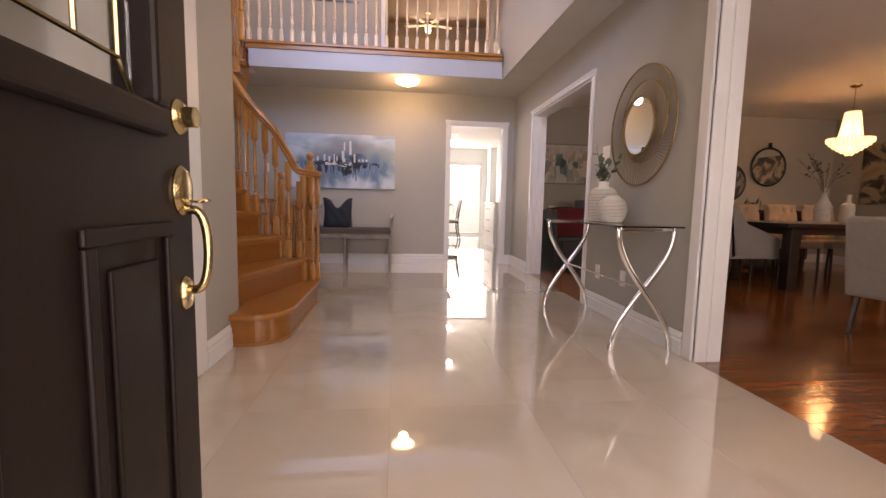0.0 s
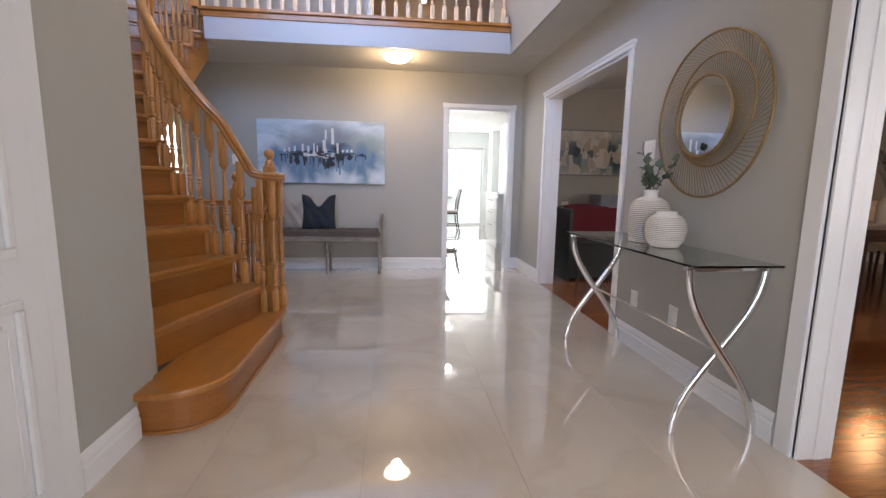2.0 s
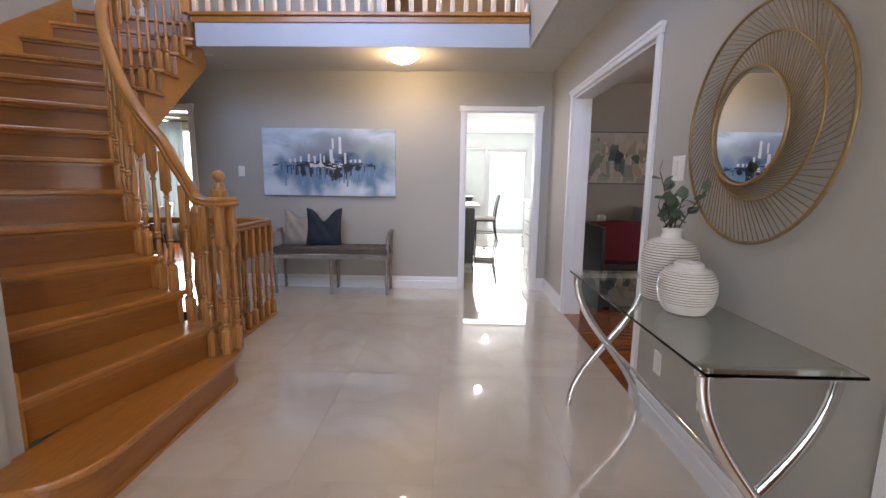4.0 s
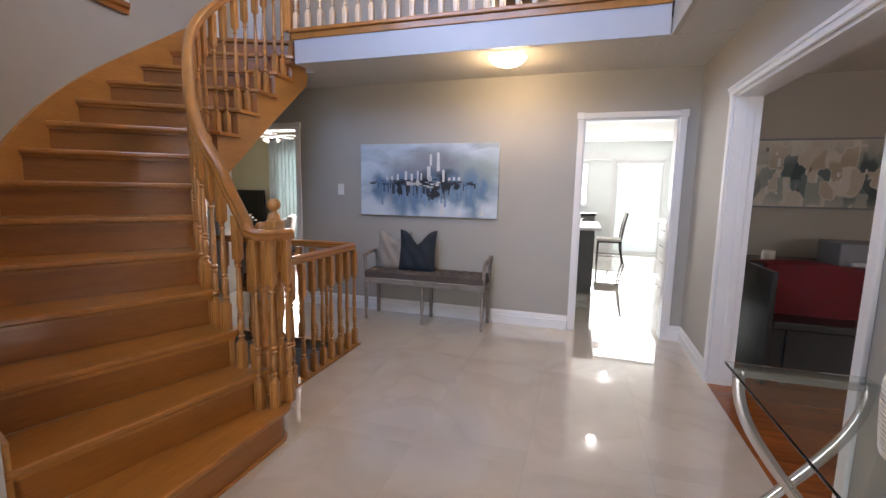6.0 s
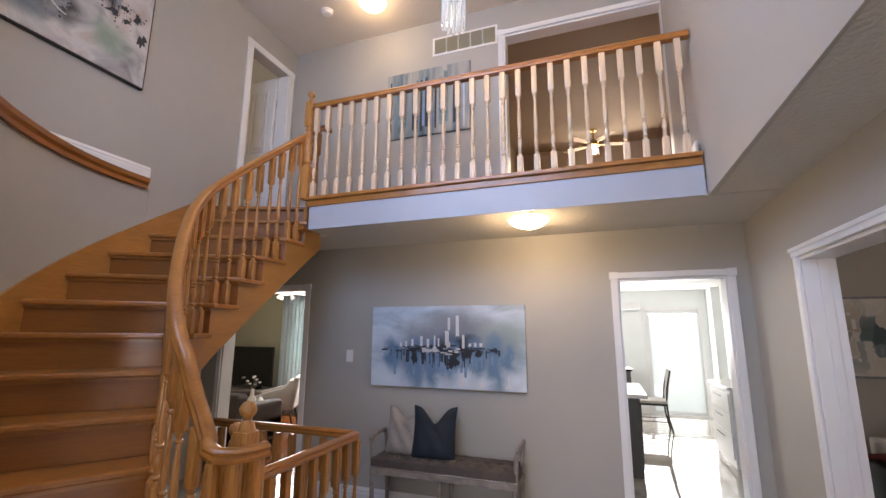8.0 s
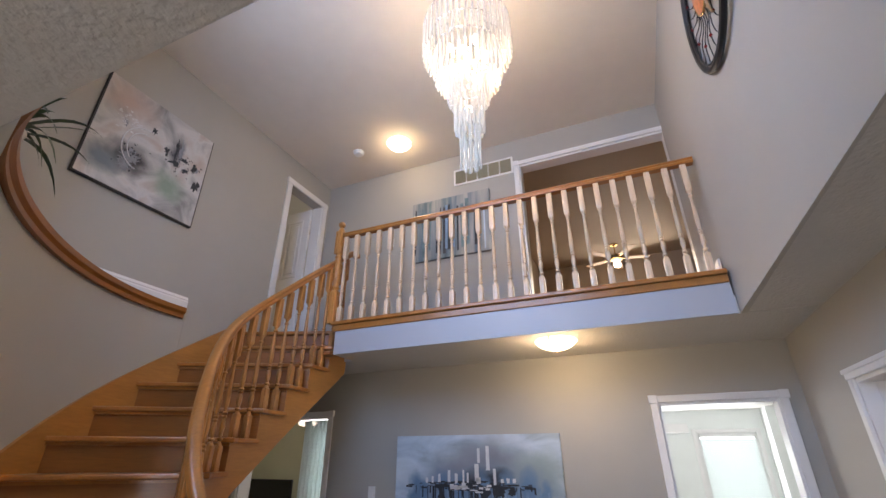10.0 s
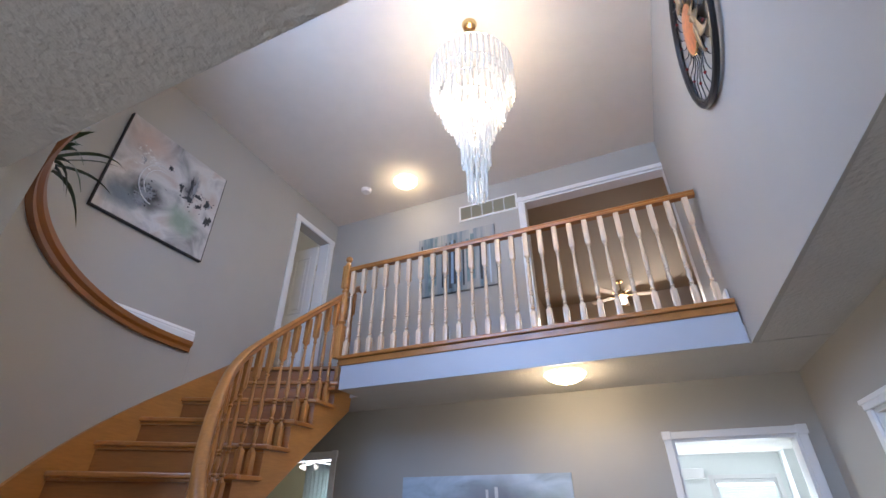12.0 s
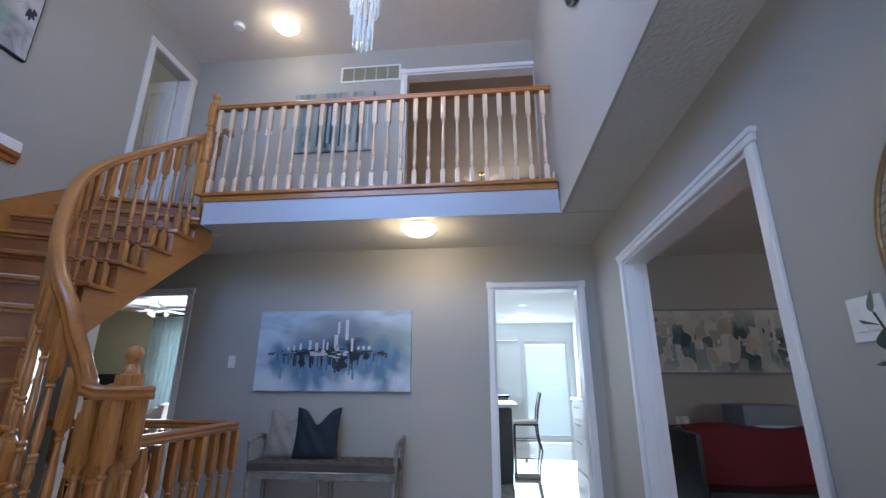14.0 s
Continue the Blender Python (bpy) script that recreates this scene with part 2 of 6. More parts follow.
def part(name, bm, material, parent=None, label="", smooth=False):
    me = bm if isinstance(bm, bpy.types.Mesh) else mesh_of(name, bm, material, smooth)
    ob = new(name, me)
    if parent is not None:
        ob.parent = parent
    if label:
        ob["label"] = label
    return ob


def thing(name, label, category, m=None, group="", kind=""):
    ob = new(name)
    if m is not None:
        ob.matrix_world = m
    return tagged(ob, label, category, group, kind)


def structure(name, bm, material, label, category, smooth=False):
    return tagged(part(name, bm, material, None, "", smooth), label, category, kind="structure")


def box(bm, x0, x1, y0, y1, z0, z1, bevel=0.0, m=None):
    r = bmesh.ops.create_cube(bm, size=1.0)
    vs = r["verts"]
    bmesh.ops.transform(bm, matrix=Matrix.Translation(((x0 + x1) / 2, (y0 + y1) / 2, (z0 + z1) / 2)) @ Matrix.Diagonal((abs(x1 - x0), abs(y1 - y0), abs(z1 - z0), 1)), verts=vs)
    if bevel:
        es = list({e for v in vs for e in v.link_edges})
        g = bmesh.ops.bevel(bm, geom=es, offset=bevel, segments=2, affect="EDGES", profile=0.5)
        vs = list({v for f in g["faces"] for v in f.verts} | {v for v in vs if v.is_valid})
    if m is not None:
        bmesh.ops.transform(bm, matrix=m, verts=vs)
    return bm


def boxes(*specs, bevel=0.0):
    bm = bmesh.new()
    for s in specs:
        box(bm, *s, bevel=bevel)
    return bm


def lathe(profile, segs=16, bm=None, m=None):
    """Turn (radius, z) pairs round the z axis."""
    bm = bm or bmesh.new()
    rings = []
    made = []
    for r, z in profile:
        ring = []
        for i in range(segs):
            a = 2 * math.pi * i / segs
            v = bm.verts.new((r * math.cos(a), r * math.sin(a), z))
            ring.append(v)
        rings.append(ring)
        made += ring
    for a, b in zip(rings, rings[1:]):
        for i in range(segs):
            j = (i + 1) % segs
            bm.faces.new((a[i], a[j], b[j], b[i]))
    bm.faces.new(list(reversed(rings[0])))
    bm.faces.new(rings[-1])
    if m is not None:
        bmesh.ops.transform(bm, matrix=m, verts=made)
    return bm


def sweep(points, profile, bm=None, closed=False, up=(0, 0, 1)):
    """Carry a closed (side, up) profile along points, upright."""
    bm = bm or bmesh.new()
    pts = [Vector(p) for p in points]
    n = len(pts)
    rings = []
    for i, p in enumerate(pts):
        a = pts[(i - 1) % n] if (closed or i) else pts[0]
        b = pts[(i + 1) % n] if (closed or i < n - 1) else pts[-1]
        t = (b - a).normalized()
        side = t.cross(Vector(up))
        if side.length < 1e-4:
            side = t.cross(Vector((1, 0, 0)))
        side.normalize()
        u = side.cross(t).normalized()
        rings.append([bm.verts.new(p + side * s + u * h) for s, h in profile])
    k = len(profile)
    pairs = list(zip(rings, rings[1:])) + ([(rings[-1], rings[0])] if closed else [])
    for r0, r1 in pairs:
        for i in range(k):
            j = (i + 1) % k
            bm.faces.new((r0[i], r0[j], r1[j], r1[i]))
    if not closed:
        bm.faces.new(list(reversed(rings[0])))
        bm.faces.new(rings[-1])
    bmesh.ops.recalc_face_normals(bm, faces=bm.faces)
    return bm


def circle_profile(r, k=8):
    return [(r * math.cos(2 * math.pi * i / k), r * math.sin(2 * math.pi * i / k)) for i in range(k)]


def tube(points, r, k=8, bm=None, closed=False, up=(0, 0, 1)):
    return sweep(points, circle_profile(r, k), bm, closed, up)


def strip_prism(path_a, path_b, bm=None):
    """A solid between two equal rows of corner quadruples: each entry is (bottom, top)."""
    bm = bm or bmesh.new()
    rows = []
    for (a0, a1), (b0, b1) in zip(path_a, path_b):
        rows.append([bm.verts.new(v) for v in (a0, b0, b1, a1)])
    for r0, r1 in zip(rows, rows[1:]):
        for i in range(4):
            j = (i + 1) % 4
            bm.faces.new((r0[i], r0[j], r1[j], r1[i]))
    bm.faces.new(rows[0])
    bm.faces.new(list(reversed(rows[-1])))
    bmesh.ops.recalc_face_normals(bm, faces=bm.faces)
    return bm


def poly_prism(pts, z0, z1, bm=None, bevel=0.0):
    bm = bm or bmesh.new()
    lo = [bm.verts.new((x, y, z0)) for x, y in pts]
    hi = [bm.verts.new((x, y, z1)) for x, y in pts]
    n = len(pts)
    fs = [bm.faces.new(list(reversed(lo))), bm.faces.new(hi)]
    for i in range(n):
        j = (i + 1) % n
        fs.append(bm.faces.new((lo[i], lo[j], hi[j], hi[i])))
    bmesh.ops.recalc_face_normals(bm, faces=fs)
    if bevel:
        es = [e for e in fs[1].edges] + [e for e in fs[0].edges]
        bmesh.ops.bevel(bm, geom=list(set(es)), offset=bevel, segments=2, affect="EDGES", profile=0.5)
    return bm


# ---------------------------------------------------------------- plan
LOW, UP, TOP = 2.452, 2.74, 4.98      # hall ceiling, upper floor, upper ceiling
WX, FX, BY = 2.0, -0.70, 6.455        # wall with the mirror, closet wall, back wall
UX, FY, SY = 1.58, 5.576, 2.81        # upper side wall, gallery edge, entry soffit edge
CX, CY, RO, RI = -0.60, 4.82, 1.90, 0.92
OX, IX = CX - RO, CX - RI - 0.035
T = 0.16
SKEW = 0.05                           # how far the upper side wall runs out of true


def walls(name, label, mat_, *specs):
    for i, sp in enumerate(specs):
        structure(f"{name}_{i + 1}", boxes(sp), mat_, label, "wall")


walls("wall_mirror_side", "greige painted drywall wall with two cased openings", WALL,
      (WX, WX + T, -0.0, 0.50, 0, LOW), (WX, WX + T, 0.50, 2.30, 2.20, LOW), (WX, WX + T, 2.30, 3.85, 0, LOW),
      (WX, WX + T, 3.85, 5.53, 2.03, LOW), (WX, WX + T, 5.53, BY + T, 0, LOW))
walls("wall_back", "greige painted back wall of the hall", WALL,
      (-2.09, 1.04, BY, BY + T, 0, LOW), (1.04, 1.85, BY, BY + T, 2.03, LOW), (1.85, WX, BY, BY + T, 0, LOW),
      (-3.20, -2.09, BY, BY + T, 2.03, LOW), (-3.6, -3.20, BY, BY + T, 0, LOW))
walls("wall_closet_side", "greige painted entry wall with a closet door", WALL,
      (FX - 0.14, FX, -0.0, 1.45, 0, LOW), (FX - 0.14, FX, 1.45, 2.25, 2.03, LOW), (FX - 0.14, FX, 2.25, SY + 0.01, 0, LOW))
walls("wall_front", "painted front wall round the entrance door", WALL,
      (FX - 0.14, -0.12, -T, 0, 0, LOW), (-0.12, 0.86, -T, 0, 2.10, LOW), (0.86, 1.10, -T, 0, 0, LOW), (1.10, 1.60, -T, 0, 0, 0.40), (1.10, 1.60, -T, 0, 2.05, LOW), (1.60, WX + T, -T, 0, 0, LOW))
# curved stair wall: an arc that meets a straight wall
def flat(a):
    """How far the stair wall lies inside a true quarter circle."""
    return 0.055 * math.sin(2 * a) ** 2 - 0.028 * math.cos(a) ** 6


arc = [(CX - (RO - flat(a)) * math.sin(a), CY - (RO - flat(a)) * math.cos(a)) for a in [radians(90) * i / 40 for i in range(41)]]
arco = [(CX - (RO + .14 - flat(a)) * math.sin(a), CY - (RO + .14 - flat(a)) * math.cos(a)) for a in [radians(90) * i / 40 for i in range(41)]]
arc = [(FX - 0.02, arc[0][1])] + [p for p in arc if p[0] < FX - 0.03]
arco = [(FX - 0.02, arco[0][1])] + [p for p in arco if p[0] < FX - 0.03]
arco = arco[-len(arc):] if len(arco) > len(arc) else arco
arc = arc[-len(arco):]
arc += [(OX, 4.879)]
arco += [(OX - .14, 4.879)]
structure("wall_stair_curve", strip_prism([((x, y, -1.2), (x, y, 2.70)) for x, y in arc], [((x, y, -1.2), (x, y, 2.70)) for x, y in arco]), WALL, "curved greige stair wall under a ledge", "wall", True)
walls("wall_stair_straight", "straight greige stairwell wall with a bedroom door", WALL,
      (OX - 0.14, OX, 4.88, 5.34, 0.0, 2.70), (OX - 0.14, OX, 5.34, 5.80, LOW - 0.02, 2.70), (OX - 0.14, OX, SY - 0.12, 5.80, 2.70, TOP), (OX - .141, OX, 5.80, 6.40, 4.62, TOP), (OX - 0.14, OX, 5.80, 6.40, LOW + 0.121, UP - 0.02), (OX - 0.14, OX, 6.40, 6.68, 2.45, TOP))
structure("wall_upper_side", poly_prism([(UX, 6.519), (UX + SKEW, SY), (UX + SKEW + .12, SY), (UX + .12, 6.519)], LOW + 0.001, TOP), WALL, "upper stairwell side wall above the soffit", "wall")
walls("wall_upper_front", "upper stairwell front wall round a window", WALL,
      (OX, -1.65, SY - 0.12, SY, 2.58, TOP), (-1.65, -0.70, SY - 0.12, SY, 2.58, 3.0), (-0.70, 0.55, SY - 0.12, SY, LOW + 0.02, 3.0), (-1.65, 0.55, SY - 0.12, SY, 4.5, TOP), (0.55, UX + 0.18, SY - 0.12, SY, LOW + 0.02, TOP))
walls("wall_upper_back", "upper gallery back wall with a wide cased opening", WALL,
      (OX, 0.10, 6.52, 6.66, UP - 0.02, TOP), (0.10, 1.60, 6.52, 6.66, 4.62, TOP), (1.60, 1.74, 6.52, 6.66, UP - 0.02, TOP))
walls("wall_stair_below", "painted wall under the stairs", WALL, (-3.62, -3.48, 2.7, BY, -1.2, LOW), (-3.48, FX - 0.14, 2.60, 2.74, 0, LOW))

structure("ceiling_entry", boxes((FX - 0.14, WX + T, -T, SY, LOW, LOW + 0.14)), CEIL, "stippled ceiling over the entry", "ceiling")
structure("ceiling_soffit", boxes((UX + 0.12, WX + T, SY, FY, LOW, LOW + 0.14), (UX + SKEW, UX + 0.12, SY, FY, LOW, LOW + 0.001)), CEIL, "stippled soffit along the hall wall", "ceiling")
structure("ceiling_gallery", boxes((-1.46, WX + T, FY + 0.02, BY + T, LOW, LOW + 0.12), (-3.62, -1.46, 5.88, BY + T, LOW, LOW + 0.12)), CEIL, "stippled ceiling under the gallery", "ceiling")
structure("ceiling_upper", boxes((OX - 0.14, UX + 0.3, SY - 0.12, 6.66, TOP, TOP + 0.1)), CEILUP, "plain cream ceiling of the stairwell", "ceiling")
structure("floor_upper", boxes((-1.46, UX, FY + 0.02, 6.66, UP - 0.16, UP), (OX, -1.46, 5.88, 6.66, UP - 0.16, UP)), OAK, "oak floor of the upper gallery", "floor")
structure("trim_fascia", boxes((-1.46, UX, FY, FY + 0.02, LOW, UP - 0.085)), FASCIA, "grey painted fascia of the gallery edge, tinted with blue skylight", "trim")
bm = boxes((-1.50, UX, FY - 0.03, FY + 0.09, UP - 0.03, UP + 0.004), bevel=0.008)
box(bm, -1.48, UX, FY - 0.012, FY + 0.02, UP - 0.085, UP - 0.031, 0.006)
structure("trim_gallery_nosing", bm, OAK, "moulded oak nosing along the gallery edge", "trim")

# ledge along the top of the curved wall
lp = [(x, y, 2.70) for x, y in arc[:-1]]
lp = [(FX - 0.02, arc[0][1], 2.70)] + [p for p in lp if p[1] < 4.83 and p[0] < FX - 0.06] + [(OX, 4.845, 2.70)]
structure("trim_ledge", sweep(lp, [(-0.05, 0.0), (0.028, 0.0), (0.028, 0.03), (0.045, 0.05), (0.045, 0.085), (-0.05, 0.085)]), OAKX, "moulded oak cap on the curved ledge", "trim", True)
pts = [(x, y) for x, y in arc if y < 4.84] + [(OX, 4.845), (OX - 0.001, SY), (arc[0][0], SY)]
structure("plant_ledge", poly_prism(pts, 2.69, 2.775), TRIM, "white painted plant ledge behind the curved cap", "ledge")


# ---------------------------------------------------------------- trim
def baseboard(name, x0, y0, x1, y1, nx, ny, h=0.14):
    """A moulded baseboard from one corner to another; (nx, ny) points into the room."""
    d = Vector((x1 - x0, y1 - y0, 0))
    prof = [(0, 0), (0.018, 0), (0.018, h * .62), (0.012, h * .70), (0.015, h * .78), (0.006, h), (0, h)]
    bm = bmesh.new()
    a = [bm.verts.new((x0 + nx * s, y0 + ny * s, z)) for s, z in prof]
    b = [bm.verts.new((x1 + nx * s, y1 + ny * s, z)) for s, z in prof]
    n = len(prof)
    for i in range(n):
        j = (i + 1) % n
        bm.faces.new((a[i], a[j], b[j], b[i]))
    bm.faces.new(a)
    bm.faces.new(list(reversed(b)))
    bmesh.ops.recalc_face_normals(bm, faces=bm.faces)
    return structure(name, bm, TRIM, "white moulded baseboard", "baseboard")


baseboard("baseboard_1", WX, 2.40, WX, 3.79, -1, 0)
baseboard("baseboard_2", WX, 5.59, WX, BY - .02, -1, 0)
baseboard("baseboard_3", -2.03, BY, 0.985, BY, 0, -1)
baseboard("baseboard_4", 1.90, BY, WX, BY, 0, -1)
baseboard("baseboard_5", FX, 2.33, FX, 2.67, 1, 0)
baseboard("baseboard_6", FX, 0.02, FX, 1.38, 1, 0)


def casing_y(name, x, y0, y1, top, depth, side=-1, w=0.075, label="white moulded door casing"):
    """Casing and jamb of an opening in a wall that runs along y; side: the face that shows."""
    f0, f1 = (x - 0.018, x) if side < 0 else (x, x + 0.018)
    bm = boxes((f0, f1, y0 - w, y0 + .004, 0, top), (f0, f1, y1 - .004, y1 + w, 0, top), bevel=0.004)
    box(bm, f0 - 0.004, f1, y0 - w - .012, y1 + w + .012, top, top + w, 0.006)
    box(bm, f0 - 0.012, f1, y0 - w - .02, y1 + w + .02, top + w - .02, top + w + .004, 0.004)
    d0, d1 = (x, x + depth) if side < 0 else (x - depth, x)
    box(bm, d0, d1, y0 + .0, y0 + .02, 0, top)
    box(bm, d0, d1, y1 - .02, y1, 0, top)
    box(bm, d0, d1, y0 + .02, y1 - .02, top - .02, top + .002)
    box(bm, d0 + depth * .45, d0 + depth * .75, y1 - .027, y1 - .02, 0, top - .02, 0.003)
    box(bm, d0 + depth * .45, d0 + depth * .75, y0 + .02, y0 + .027, 0, top - .02, 0.003)
    return structure(name, bm, TRIM, label, "door casing")


def casing_x(name, y, x0, x1, top, depth, base=0.0, w=0.052, side=-1, label="white moulded door casing"):
    f0, f1 = (y - 0.018, y)
    bm = boxes((x0 - w, x0 + .004, f0, f1, base, top), (x1 - .004, x1 + w, f0, f1, base, top), bevel=0.004)
    box(bm, x0 - w, x1 + w, f0 - .004, f1, top, top + w, 0.005)
    for xa in (x0 - w - .01, x1 - .004):
        box(bm, xa, xa + w + .014, f0 - .01, f1, top - .004, top + w + .006, 0.004)
    box(bm, x0, x0 + .02, y, y + depth, base, top)
    box(bm, x1 - .02, x1, y, y + depth, base, top)
    box(bm, x0 + .02, x1 - .02, y, y + depth, top - .02, top + .002)
    return structure(name, bm, TRIM, label, "door casing")


casing_y("trim_dining_opening", WX, 0.50, 2.31, 2.20, T, w=0.075)
casing_y("trim_office_opening", WX, 3.85, 5.53, 2.02, T, w=0.052)
casing_y("trim_closet", FX, 1.45, 2.25, 2.03, 0.10, side=1, w=0.07)
casing_x("trim_kitchen_opening", BY, 1.04, 1.85, 2.03, T)
casing_x("trim_family_opening", BY, -3.20, -2.09, 2.03, T)
casing_x("trim_bedroom_opening", 6.52, 0.10, 1.60, 4.62, 0.14, base=UP)
bm = boxes((OX, OX + .018, 5.73, 5.804, UP, 4.62), (OX, OX + .018, 6.396, 6.47, UP, 4.62), (OX, OX + .02, 5.72, 6.48, 4.62, 4.69), bevel=0.004)
box(bm, OX - .14, OX, 5.80, 5.82, UP, 4.62)
box(bm, OX - .14, OX, 6.38, 6.40, UP, 4.62)
structure("trim_upper_door", bm, TRIM, "white moulded casing of the upstairs door", "door casing")

baseboard("baseboard_ledge", OX, 3.0, OX, 4.86, 1, 0, 0.11).location.z = 2.776
structure("baseboard_gallery", boxes((UX - .016, UX, FY + .09, 6.50, UP + .004, UP + .12), (-2.3, .04, 6.504, 6.52, UP + .004, UP + .12), bevel=.004), TRIM, "white baseboard along the gallery walls", "baseboard")

# ---------------------------------------------------------------- staircase
N = 14
RISE = UP / N


def inner(s, off=0.0):
    """Point along the inner line of the stair; off moves it towards the hall."""
    if s < 0:
        return Vector((CX - s, CY - RI + off, 0))
    q = RI * math.pi / 2
    a = min(s / RI, math.pi / 2)
    r = RI + 0.035 * a / (math.pi / 2) - 0.075 * math.sin(2 * a) ** 2 - off
    p = Vector((CX - r * math.sin(a), CY - r * math.cos(a), 0))
    if s > q:
        p.y += s - q
    return p


def outer(s, off=0.0):
    r = RO + off
    q = RO * math.pi / 2
    if s < 0:
        return Vector((CX - s, CY - r, 0))
    if s < q:
        a = s / RO
        r -= flat(a)
        return Vector((CX - r * math.sin(a), CY - r * math.cos(a), 0))
    return Vector((CX - r, CY + s - q, 0))


def si(k):
    return -0.09 + 0.19 * (k - 2) + 0.0023 * (k - 2) ** 2


def so(k):
    return 0.155 + 0.2935 * (k - 2)


stair = thing("staircase", "curved honey oak staircase with closed risers and turned balusters", "staircase")


def tread_outline(k, over=0.03):
    n = 6
    a, b = si(k), si(k + 1)
    c, d = so(k), so(k + 1)
    front = (inner(a) - outer(c)).normalized()
    fwd = Vector((front.y, -front.x, 0))
    if fwd.dot(inner(a) - inner(b)) < 0:
        fwd = -fwd
    pts = [outer(c) + fwd * over, inner(a, over) + fwd * over]
    pts += [inner(a + (b - a) * i / n, over) for i in range(1, n + 1)]
    pts += [outer(c + (d - c) * i / n) for i in range(n, 0, -1)]
    return [(p.x, p.y) for p in pts]


for k in range(2, N):
    z = RISE * k
    part("tread", poly_prism(tread_outline(k), z - 0.032, z, bevel=0.009), OAK, stair)
    a, c = inner(si(k)), outer(so(k))
    d = (a - c).normalized()
    nrm = Vector((d.y, -d.x, 0)) * 0.018
    if nrm.dot(inner(si(k + 1)) - a) < 0:
        nrm = -nrm
    q = [(c.x, c.y), (a.x, a.y), (a.x + nrm.x, a.y + nrm.y), (c.x + nrm.x, c.y + nrm.y)]
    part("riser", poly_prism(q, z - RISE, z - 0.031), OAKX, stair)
    q2 = [(p[0] - nrm.x * .8, p[1] - nrm.y * .8) for p in q[:2]] + [q[1], q[0]]
    part("cove_moulding", poly_prism(q2, z - 0.05, z - 0.0315), OAK, stair)
# top riser up to the gallery
a, c = inner(si(N)), outer(so(N))
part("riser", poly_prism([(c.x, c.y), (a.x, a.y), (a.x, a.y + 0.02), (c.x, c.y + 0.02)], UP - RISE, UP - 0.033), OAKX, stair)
pts = [(c.x, c.y - 0.03), (a.x + 0.03, a.y - 0.03), (a.x + 0.03, 5.90), (c.x, 5.90)]
part("tread", poly_prism(pts, UP - 0.032, UP + 0.002, bevel=0.008), OAK, stair)
# bullnose starting step
def bull(grow, x0):
    pts = []
    y0, y1 = 2.66 - grow, 3.90 + grow
    xe = -0.37 + grow
    r = 0.25 + grow
    pts.append((x0, y0 + 0.0))
    for i in range(0, 13):
        t_ = radians(-90 + 90 * i / 12)
        pts.append((xe - r * 1.0 + r * math.cos(t_), y0 + r + r * math.sin(t_)))
    for i in range(0, 9):
        t_ = radians(0 + 90 * i / 8)
        pts.append((xe - 0.10 + 0.10 * math.cos(t_), y1 - 0.0 + 0.10 * math.sin(t_)))
    pts.append((x0, y1 + 0.10))
    return pts


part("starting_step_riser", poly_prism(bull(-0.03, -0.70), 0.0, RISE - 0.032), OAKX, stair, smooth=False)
part("starting_step_tread", poly_prism(bull(0.0, -0.72), RISE - 0.034, RISE, bevel=0.010), OAK, stair)
part("shoe_moulding", poly_prism(bull(-0.018, -0.70), 0.0, 0.016, bevel=0.004), OAK, stair)

# outer skirt along the wall
pa, pb = [], []
for i in range(91):
    k = 2.1 + (N - 2.1) * i / 90
    s = so(k) - 0.055
    zc = RISE * k
    o0, o1 = outer(s, 0.0), outer(s, -0.02)
    lo = max(0.0, zc - 0.30)
    hi = min(zc + 0.085, UP + 0.10)
    pa.append(((o0.x, o0.y, lo), (o0.x, o0.y, hi)))
    pb.append(((o1.x, o1.y, lo), (o1.x, o1.y, hi)))
part("wall_skirt", strip_prism(pa, pb), OAKS, stair, smooth=True)
# inner stringer, cut to the steps on top and flowing below
for k in range(2, N + 1):
    pa, pb = [], []
    for i in range(7):
        s = si(k) + (si(k + 1) - si(k)) * i / 6
        if k == N:
            s = si(k) + (0.02) * i / 6
        kk = k + i / 6
        top = RISE * k - 0.032
        lo = max(0.0, RISE * kk - 0.40) if k < N else min(RISE * kk - 0.40, UP - 0.29)
        i0, i1 = inner(s, 0.0), inner(s, -0.035)
        pa.append(((i0.x, i0.y, lo), (i0.x, i0.y, top)))
        pb.append(((i1.x, i1.y, lo), (i1.x, i1.y, top)))
    part("stringer_panel", strip_prism(pa, pb), OAKS, stair, smooth=True)
pa, pb = [], []
for i in range(61):
    k = 4.2 + (N - 4.2) * i / 60
    zc = max(0.02, RISE * k - 0.395)
    a, b = inner(si(k), -0.036), outer(so(k), -0.001)
    pa.append(((a.x, a.y, zc), (a.x, a.y, zc + 0.03)))
    pb.append(((b.x, b.y, zc), (b.x, b.y, zc + 0.03)))
structure("stair_soffit", strip_prism(pa, pb), WALL, "painted plaster underside of the curved stair", "soffit", True)
bm = boxes((IX - 0.02, IX + 0.07, FY - 0.02, FY + 0.10, LOW + 0.0, LOW + 0.03), bevel=0.006)
part("end_moulding", bm, OAKX, stair)


BAL = {}


